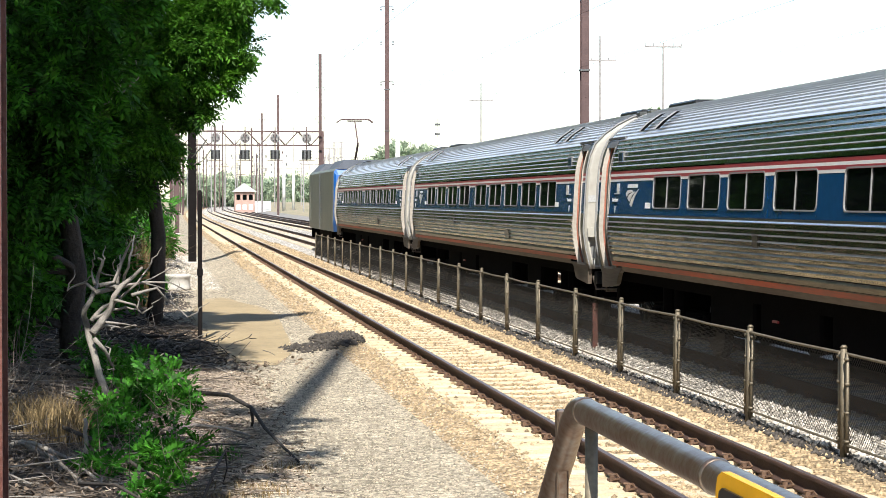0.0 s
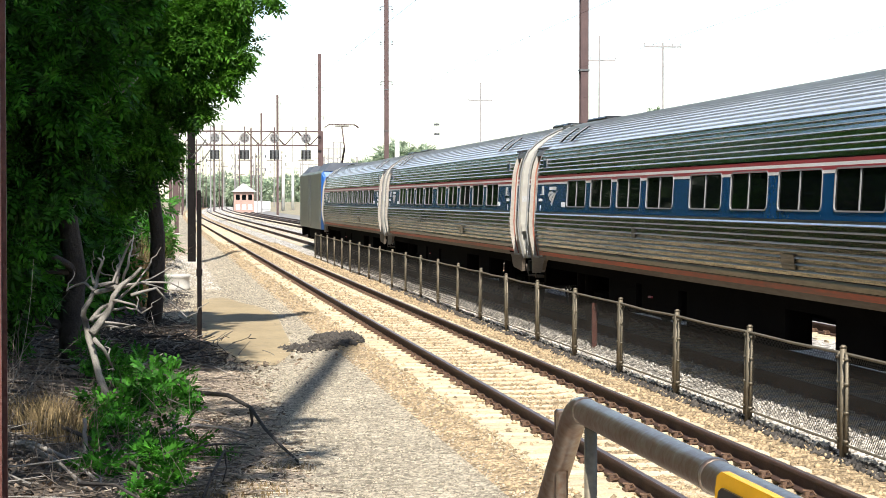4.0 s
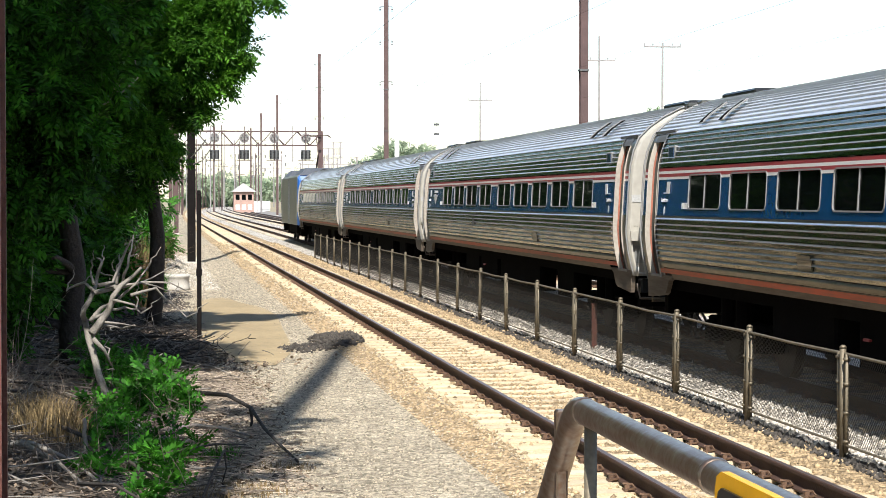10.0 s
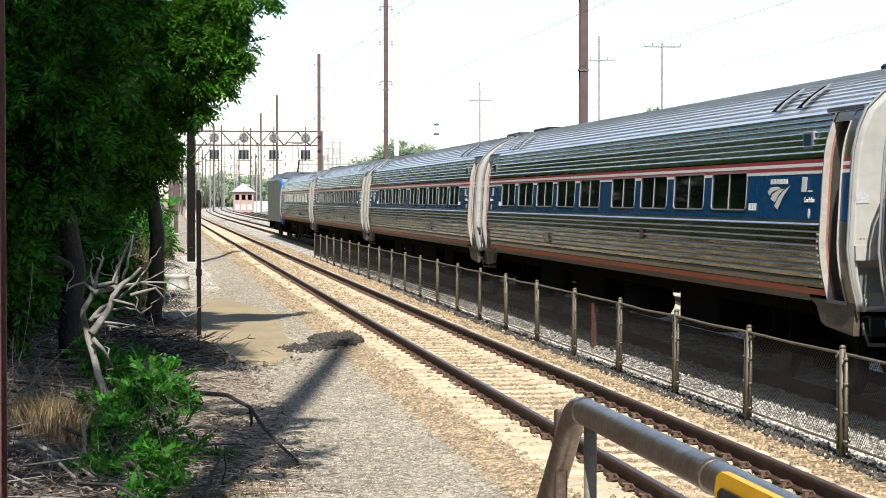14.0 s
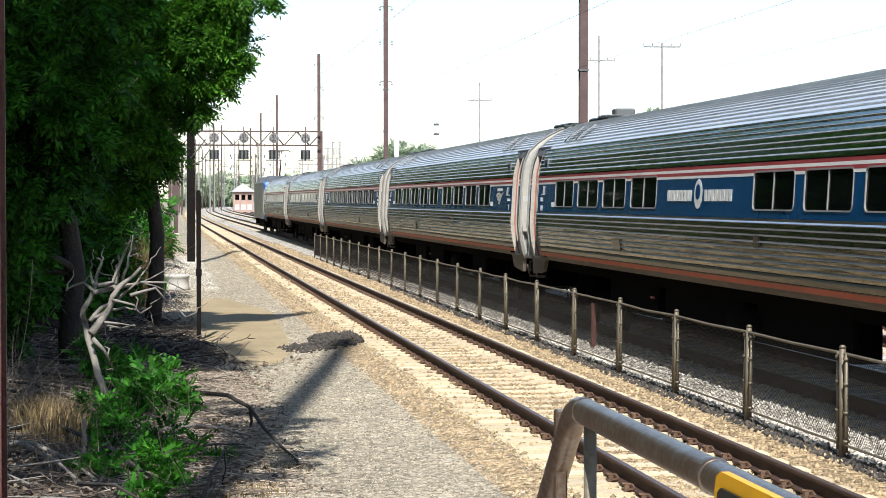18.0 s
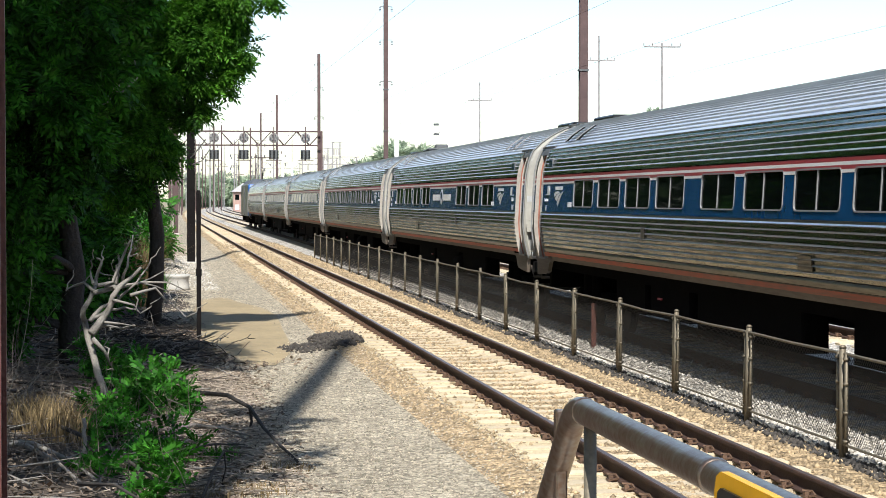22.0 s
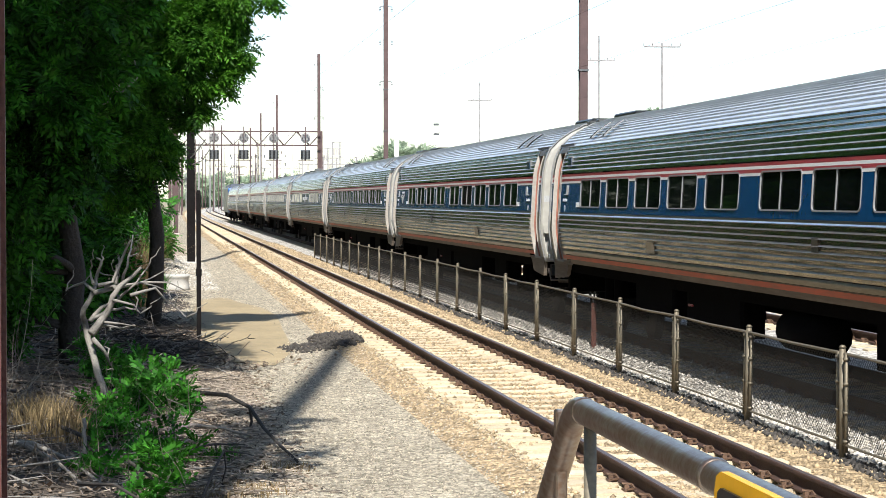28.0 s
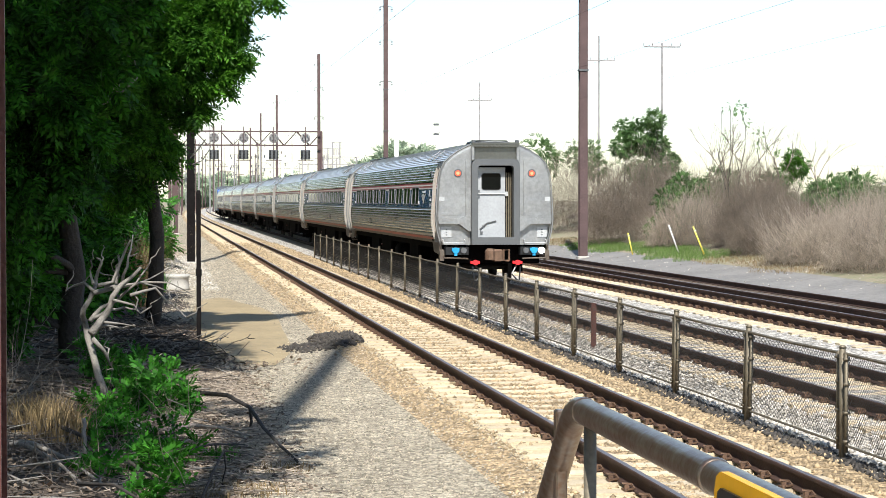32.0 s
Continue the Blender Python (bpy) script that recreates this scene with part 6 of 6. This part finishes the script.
def mound(x, y, r, h, count, material, label, stick=0.9):
    """A dome-shaped tangle of bare branching stems."""
    a, q = rng.uniform(0, 6.28, count), np.sqrt(rng.random(count))
    top = np.sqrt(np.clip(1 - q * q, 0.05, 1)) * h * rng.uniform(0.75, 1.1, count)
    px, py = x + r * q * np.cos(a), y + 1.5 * r * q * np.sin(a)
    pz = np.array([lay(u, w) for u, w in zip(px, py)]) + top * rng.random(count) ** 0.8
    d = rng.normal(size=(count, 3)) * np.array((1.0, 1.0, 0.7)) + np.array((0, 0, 0.5))
    d[:, 0] += 0.6 * q * np.cos(a)
    d /= np.linalg.norm(d, axis=1)[:, None]
    L = stick * rng.uniform(0.4, 1.3, count)
    turn = rng.normal(size=(count, 3)) * 0.55
    c = np.stack((px, py, pz), -1)
    rows = []
    for t in (0.0, 0.4, 0.75, 1.0):
        w = 0.0075 * (1.15 - t)
        m = c + d * (L * t)[:, None] + turn * (L * t * t)[:, None]
        for k in range(3):
            rows.append(m + np.array((w * math.cos(k * 2.094), w * math.sin(k * 2.094), 0)))
    v = np.stack(rows, 1)
    f = [(j * 3 + k, j * 3 + (k + 1) % 3, j * 3 + 3 + (k + 1) % 3, j * 3 + 3 + k) for j in range(3) for k in range(3)]
    tagged(new("bare_brush", soup("bare_brush", v, f, material)), label, "brush", kind="stuff")


for k, (x, y, r, h, n) in enumerate(((24.2, 99.0, 2.9, 4.4, 5200), (25.5, 121, 3.0, 5.0, 3600), (24.0, 88.5, 1.9, 2.2, 2400), (25.2, 82, 1.8, 2.9, 3600), (23.6, 67.5, 2.3, 1.6, 3600), (23.2, 61.0, 1.9, 1.4, 2800), (24.2, 75.5, 1.9, 1.8, 2600), (27, 92, 2.5, 3.2, 2600), (27.5, 72, 2.6, 1.7, 2600), (26.5, 64, 2.4, 1.5, 2400), (27, 108, 3.0, 3.6, 2400), (23.0, 54, 2.0, 1.4, 1800))):
    mound(x, y, r, h, int(n * 2.1), "brush_pale" if y < 70 or k % 3 == 2 else "brush", "tangle of bare brown brush on the bank")
twigs("tall_stems", 90, (25, 30), (66, 104), 3.4, 0.35, "brush", "tall thin bare stems above the brush", 0.02, 5)
for k in range(26):
    y = 62 + 1.9 * k
    green = 7 < k < 22
    grass_tuft(21.7 + random.uniform(-0.4, 0.7), y, 1.4, 0.2 if green else 0.16, 1100 if green else 450, "grass" if green else "straw", "green grass at the foot of the brushy bank" if green else "dry grass at the foot of the brushy bank")


def white_gantry():
    """A pale pipe truss beyond the bank."""
    gt = thing("pipe_truss", "white steel pipe truss beyond the brushy bank", "truss", (39.2, 110, lay(39.2, 110)))
    top, low = 4.5 - gt.location.z, 3.45 - gt.location.z
    for z, a in ((top, 0.0), (low, 1.9)):
        g = Geo()
        g.tube([(a, 0, z), (16, 0, z)], 0.06, 8)
        part("chord", g, "white", gt, "", True)
    for k in range(9):
        a = 1.9 + 1.5 * k
        g = Geo()
        g.tube([(a, 0, top if k % 2 == 0 else low), (a + 1.5, 0, low if k % 2 == 0 else top)], 0.035, 6)
        part("brace", g, "white", gt, "", True)
    for a in (0.0, 8.0, 16.0):
        g = Geo()
        g.tube([(a, 0, -0.1), (a, 0, top)], 0.05, 8)
        part("leg", g, "white", gt, "", True)


white_gantry()


twigs("bare_shoots", 700, (-2.2, 0.4), (18.5, 29), 0.75, 0.8, "twig", "thin bare shoots among the weeds", 0.007)
twigs("bare_shoots", 110, (-3.3, -1.5), (27.5, 29.5), 1.5, 1.3, "twig", "thin bare shoots in front of the dark trees", 0.008, 7)
twigs("bare_shoots", 60, (-2.35, -1.8), (24.0, 25.4), 1.8, 1.3, "dead", "pale bare shoots standing before the dark trees", 0.010, 7)


def shrub(name, label, clumps, count, size, material, category="shrub"):
    sh = thing(name, label, category, clumps[0][:3])
    g = Geo()
    for c in clumps:
        o = Vector(c[:3]) - Vector(clumps[0][:3])
        base = Vector((o.x, o.y, lay(c[0], c[1]) - clumps[0][2] - 0.05))
        limb(g, base, o, 0.02 + 0.02 * c[3], 0.01, 0.3, 5, 5)
    part("stem", g, "bark", sh)
    rel = [(c[0] - clumps[0][0], c[1] - clumps[0][1], c[2] - clumps[0][2], c[3]) for c in clumps]
    sprays("leaves", rel, count, size, material, sh, 0.3, 0.25)
    return sh


shrub("bank_tree", "round green tree on the brushy bank", [(26.2, 107, 6.0, 1.1), (25.2, 107, 5.4, 0.7), (27.3, 108, 5.5, 0.8), (26.7, 106, 6.9, 0.6), (25.5, 108, 6.5, 0.5), (27.8, 107, 4.6, 0.6)], 3600, 0.23, "leaf_ivy", "tree")
for x, y, z, r in ((31, 90, 2.3, 1.3), (33, 86, 2.2, 1.3), (32, 80, 2.0, 1.1), (34, 98, 2.7, 1.3), (36, 100, 3.0, 1.2), (35, 88, 2.4, 1.3), (30, 104, 3.4, 1.0), (29, 118, 4.6, 1.3), (27.5, 128, 5.4, 1.2), (26, 136, 5.8, 1.3), (33, 76, 2.4, 1.1), (30.5, 97, 3.0, 0.9)):
    shrub("green_bush", "green leafy bush behind the bare brush", [(x, y, z, r), (x + 0.9, y + 1.5, z - 0.7, r * 0.9)], 560, 0.36, "leaf_ivy")
shrub("thin_tree", "thin tree with few leaves above the brush", [(27.5, 92.5, 6.9, 0.35), (26.9, 92, 6.9, 0.25), (27.9, 93, 6.3, 0.3), (26.3, 91.5, 6.7, 0.2), (28.6, 93, 5.6, 0.25), (29.2, 93.5, 5.2, 0.3), (28.2, 92, 5.0, 0.2), (26.6, 92, 5.6, 0.15), (29.8, 94, 4.9, 0.2)], 150, 0.17, "leaf", "tree")


for x, y, z, r in ((24.5, 92, 3.2, 0.6), (23.5, 90.5, 2.5, 0.6), (25.6, 93, 3.0, 0.6)):
    shrub("green_bush", "bright green leafy bush among the bare brush", [(x, y, z, r), (x + 0.4, y, z - 0.8, r * 0.9), (x - 0.4, y + 0.3, z - 1.3, r)], 900, 0.26, "leaf_ivy")
for x, y, z, r in ((31.2, 88, 2.8, 0.8), (32.6, 90, 2.9, 0.8), (29.9, 88, 2.7, 0.6), (34.0, 89, 2.7, 0.9)):
    shrub("green_bush", "dark green leafy bush behind the bare brush", [(x, y, z, r), (x + 0.8, y, z - 0.6, r), (x - 0.3, y + 0.5, z - 1.1, r * 1.1)], 1100, 0.28, "leaf_ivy")
shrub("bank_tree", "small dark green tree above the brush", [(32.6, 100, 4.7, 0.45), (32.9, 100, 4.2, 0.6), (32.2, 100, 3.9, 0.5)], 700, 0.26, "leaf", "tree")


def bare_tree(x, y, h, spread):
    """A thin winter-bare tree: a trunk that forks again and again."""
    bt = thing("bare_tree", "thin bare tree standing above the brush", "tree", (x, y, lay(x, y) - 0.05), "bare trees on the bank")
    g = Geo()

    def fork(p, d, ln, r, depth):
        q = p + d * ln
        g.tube([p, p.lerp(q, 0.5) + Vector((random.uniform(-1, 1), 0, 0)) * ln * 0.06, q], [r, r * 0.85, r * 0.65], 5)
        if depth:
            for _ in range(3 if depth > 1 else 4):
                turn = Vector((random.uniform(-1, 1), random.uniform(-1, 1), random.uniform(-0.1, 0.5))) * spread
                fork(p.lerp(q, random.uniform(0.65, 1.0)), (d + turn).normalized(), ln * random.uniform(0.5, 0.75), r * 0.55, depth - 1)
    fork(Vector((0, 0, 0)), Vector((0, 0, 1)), h * 0.45, 0.045, 4)
    part("crown", g, "twig", bt)


for x, y, h in ((27.6, 95, 6.0), (29.0, 96, 5.0), (30.2, 95, 4.8), (32.2, 95, 4.4), (26.4, 94, 5.4)):
    bare_tree(x, y, h, 0.75)


def stake(x, y, lean, h, material):
    st = thing("marker_stake", "leaning coloured marker stake in the grass", "stake", (x, y, lay(x, y)), "stakes by the yard road")
    g = Geo()
    g.tube([(0, 0, -0.1), (lean * h, 0, h)], 0.032, 8)
    part("sleeve", g, material, st, "", True)
    g = Geo()
    g.tube([(lean * h * 0.85, 0, h * 0.85), (lean * h * 0.88, 0, h * 0.88)], 0.055, 8)
    part("band", g, "white", st)


stake(20.6, 85.5, -0.25, 0.95, "tape")
stake(21.8, 78.0, -0.45, 1.2, "tape")
stake(21.9, 82.5, -0.4, 1.2, "white")

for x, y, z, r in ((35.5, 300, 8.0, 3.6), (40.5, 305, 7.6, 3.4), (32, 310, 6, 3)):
    shrub("far_tree", "tree beyond the tracks, distance haze put into its pale leaves", [(x, y, z, r), (x + 2, y + 4, z - 2, r), (x - 1.5, y + 1, z - 1, r * 0.7)], 3600, 0.85, "leaf_hazed", "tree")
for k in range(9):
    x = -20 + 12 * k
    shrub("far_tree", "distant tree at the end of the line", [(x + 30, 700 + 20 * (k % 3), 6, 7), (x + 36, 710, 5, 6)], 1500, 1.7, "leaf_hazed", "tree")


# ---- platform, railing and sign ----
def build_platform():
    g = Geo()
    g.box(-3.2, 1.6, -8, 4.35, -0.6, 1.05, b=0.04)
    tagged(new("platform", g.mesh("platform", "concrete")), "worn concrete platform end", "platform", kind="structure")


build_platform()


def build_railing():
    r = thing("pipe_railing", "galvanised pipe railing with rust spots on the platform edge", "railing", (0.80, 0, 1.05))
    z, y1 = 1.067, 3.79
    g = Geo()
    pts = [(-0.02, -6, z), (0, 1.0, z), (0, y1 - 0.06, z)]
    for k in range(1, 8):
        a = radians(40 * k / 7)
        pts.append((0, y1 - 0.06 + 0.16 * math.sin(a), z - 0.16 * (1 - math.cos(a))))
    pts += [(0, y1 + 0.52, z - 0.42), (0, y1 + 1.5, z - 1.25), (0, y1 + 1.55, z - 1.9)]
    g.tube(pts, 0.0255, 18)
    part("top_pipe", g, "pipe", r, "", True)
    for y, q in ((2.80, 0.0285), (3.70, 0.0275)):
        g = Geo()
        g.tube([(0, y, z), (0, y + 0.012, z), (0, y + 0.02, z)], [q - 0.002, q, q - 0.002], 18)
        part("weld_bead", g, "pipe", r, "pale weld bead", True)
    g = Geo()
    g.tube([(0, 3.66, z - 0.02), (0, 3.66, 0)], 0.0125, 10)
    part("baluster", g, "post", r, "", True)
    g = Geo()
    g.box(-0.012, 0.012, 3.925, 3.955, 0, z - 0.02, b=0.004)
    part("flat_bar", g, "pipe", r)
    for y in (-3.0, 0.0):
        g = Geo()
        g.tube([(0, y, z), (0, y, 0)], 0.028, 12)
        part("post", g, "pipe", r, "", True)
    s = thing("railing_sign", "black sign board with a yellow edge fixed to the railing", "sign", (0.755, 0, 1.05))
    rnd = lambda a0, a1, b0, b1, c: [(a0 + c, b0), (a1 - c, b0), (a1, b0 + c), (a1, b1 - c), (a1 - c * 0.3, b1 - c * 0.3), (a1 - c, b1), (a0 + c, b1), (a0, b1 - c), (a0, b0 + c)]
    g = Geo()
    g.prism(rnd(1.2, 2.635, 0.45, 1.103, 0.03), "x", -0.006, 0.006)
    part("border", g, "yellow", s)
    g = Geo()
    g.prism(rnd(1.22, 2.612, 0.47, 1.083, 0.022), "x", -0.010, 0.010)
    part("panel", g, "black", s)


build_railing()


def build_marker_post():
    p = thing("marker_post", "thin black wooden marker post beside the track", "post", (0.775, 40, lay(0.775, 40) - 0.05))
    g = Geo()
    g.box(-0.045, 0.045, -0.045, 0.045, 0, 3.0, b=0.012)
    part("shaft", g, "timber_black", p)
    g = Geo()
    g.tube([(0, 0, 2.98), (0, 0, 3.06)], [0.055, 0.03], 8)
    part("cap", g, "timber_black", p)
    g = Geo()
    g.box(-0.06, 0.06, -0.06, 0.06, 1.35, 1.5, b=0.01)
    part("collar", g, "timber_black", p)


build_marker_post()


def signal_tower():
    x, y = 17.6, 425
    t = thing("signal_tower", "small pale brick signal tower with a pyramid roof", "building", (x, y, lay(x, y) - 0.2))
    g = Geo()
    g.box(-2.1, 2.1, -2.1, 2.1, 0, 4.6)
    wall = part("wall", g, "brick", t)
    g = Geo()
    g.add([(-2.6, -2.6, 4.6), (2.6, -2.6, 4.6), (2.6, 2.6, 4.6), (-2.6, 2.6, 4.6), (0, 0, 6.5)], [(0, 1, 4), (1, 2, 4), (2, 3, 4), (3, 0, 4), (3, 2, 1, 0)])
    part("roof", g, "slate", t)
    for u in (-1.3, 0, 1.3):
        for z in (0.8, 2.9):
            g = Geo()
            g.box(u - 0.42, u + 0.42, -2.16, -2.06, z, z + 1.1)
            part("window", g, "white" if z < 2 else "glass", t)
    g = Geo()
    g.box(2.1, 5.6, -1.5, 2.0, 0, 2.6)
    part("annexe", g, "white", t)


signal_tower()
for x, y, h, r in ((34.4, 290, 13.6, 0.40), (22.5, 385, 10, 0.28), (24, 392, 11, 0.35), (25.6, 388, 9, 0.3)):
    st = thing("white_post", "thick pale concrete post beside the line", "post", (x, y, lay(x, y) - 0.1), "pale posts")
    g = Geo()
    g.tube([(0, 0, 0), (0, 0, h)], [r, r * 0.8], 10)
    part("shaft", g, "white", st, "", True)
    g = Geo()
    g.box(-0.7, 0.7, -0.1, 0.1, h, h + 0.3)
    part("cap", g, "white", st)


for x, y, h in ((8.5, 470, 17), (11.5, 430, 19), (14, 455, 19.5), (6.0, 520, 16), (9.5, 560, 17), (13, 610, 18), (16, 640, 18), (4.2, 430, 14), (20.5, 520, 18), (23, 470, 16)):
    q = thing("catenary_pole", "distant rust-brown steel catenary pole", "pole", (x, y, lay(x, y) - 0.1), "poles along the railway")
    g = Geo()
    g.tube([(0, 0, 0), (0, 0, h)], 0.14, 6)
    part("shaft", g, "pole", q)
    g = Geo()
    g.tube([(-1.4, 0, h * 0.52), (1.4, 0, h * 0.52)], 0.06, 5)
    part("bracket", g, "pole", q)


for k in range(18):
    y = 360 + 17 * k
    x = 3.5 + 24 * ((k * 0.618) % 1.0) + bend(y) * 0.6
    h = 11 + 8 * ((k * 0.382) % 1.0)
    q = thing("thin_pole", "distant thin pale pole with insulators", "pole", (x, y, lay(x, y) - 0.1), "distant thin poles")
    g = Geo()
    g.tube([(0, 0, 0), (0, 0, h)], [0.15, 0.11], 6)
    part("shaft", g, "grey_pole" if k % 3 else "pole", q)
    for z in (h * 0.62, h * 0.8, h * 0.95):
        g = Geo()
        g.tube([(-0.9, 0, z), (0.9, 0, z)], 0.05, 4)
        part("arm", g, "grey_pole", q)
        for u in (-0.8, 0.8):
            g = Geo()
            g.tube([(u, 0, z - 0.55), (u, 0, z)], 0.11, 6)
            part("insulator", g, "dkgrey", q)


def yard_frame(x, y, w, h):
    fr = thing("switchgear_frame", "pale steel switchgear frame beyond the tracks", "frame", (x, y, lay(x, y) - 0.1), "steel frames")
    for u in (0.0, w):
        g = Geo()
        g.box(u - 0.1, u + 0.1, -0.1, 0.1, 0, h)
        part("leg", g, "grey_pole", fr)
    for z in (h, h - 1.1):
        g = Geo()
        g.box(-0.4, w + 0.4, -0.06, 0.06, z - 0.12, z)
        part("beam", g, "grey_pole", fr)
    n = int(w / 1.1)
    for k in range(n):
        g = Geo()
        a = w * k / n
        g.tube([(a, 0, h - 1.1 if k % 2 else h), (a + w / n, 0, h if k % 2 else h - 1.1)], 0.04, 4)
        part("brace", g, "grey_pole", fr)
    for k in range(3):
        g = Geo()
        u = w * (k + 0.5) / 3
        g.tube([(u, 0, h - 1.2), (u, 0, h - 2.2)], 0.12, 6)
        part("insulator", g, "concrete", fr)


yard_frame(20, 415, 9, 10.5)
yard_frame(26.4, 330, 1.3, 10.4)
yard_frame(28.5, 330, 1.2, 10.7)
shrub("sunlit_bush", "yellow-green sunlit bush behind the trunks", [(-0.15, 72, 1.2, 0.75), (-0.4, 75, 2.2, 0.8), (0.1, 78, 0.7, 0.6)], 420, 0.4, "leaf_low")
yard_frame(24.5, 300, 5, 8.6)
yard_frame(24.5, 345, 6, 9.4)


# ---- movement ----
# the pull is not quite even: seconds, metres ahead of the even run
UNEVEN = ((0, -0.08), (3, 0.08), (6.5, -0.05), (9, 0.0), (13, 0.03), (17, -0.08), (19.5, -0.18), (21.5, -0.09), (23.2, -0.1), (25.2, 0.36), (29, 0.5), (30.2, 0.64), (32, 0.66))


def gone(t):
    """Metres that the train has gone after t seconds."""
    a = t * (1.0855085 + t * (0.13647391 + t * (-0.00340170 + t * (0.000181250 - t * 2.33360e-06))))
    for (t0, d0), (t1, d1) in zip(UNEVEN, UNEVEN[1:]):
        if t0 <= t <= t1:
            return a + d0 + (d1 - d0) * smooth01(t0, t1, t)
    return a


def motions():
    times = [0.5 * k for k in range(65)]
    # the wheels roll: one row for each eighth of a turn
    rolls, k = [0.0], 0
    while rolls[-1] < 32:
        lo, hi = rolls[-1], rolls[-1] + 1.0
        goal = gone(rolls[-1]) + 0.60
        for _ in range(30):
            mid = (lo + hi) / 2
            lo, hi = (mid, hi) if gone(mid) < goal else (lo, mid)
        rolls.append(hi)
    rolls[-1] = 32.0
    for ob, y0, turned in CARS:
        walk(ob, [(t, pose(9.05, y0 + gone(t), 0.16, 0, 0, 180 if turned else 0)) for t in times])
        for bog in ob.children:
            for ws in bog.children:
                if ws.name.startswith("wheelset"):
                    at = ws.location.copy()
                    way = 1 if turned else -1
                    walk(ws, [(t, pose(*at, way * math.degrees(gone(t) / 0.457))) for t in rolls])


motions()
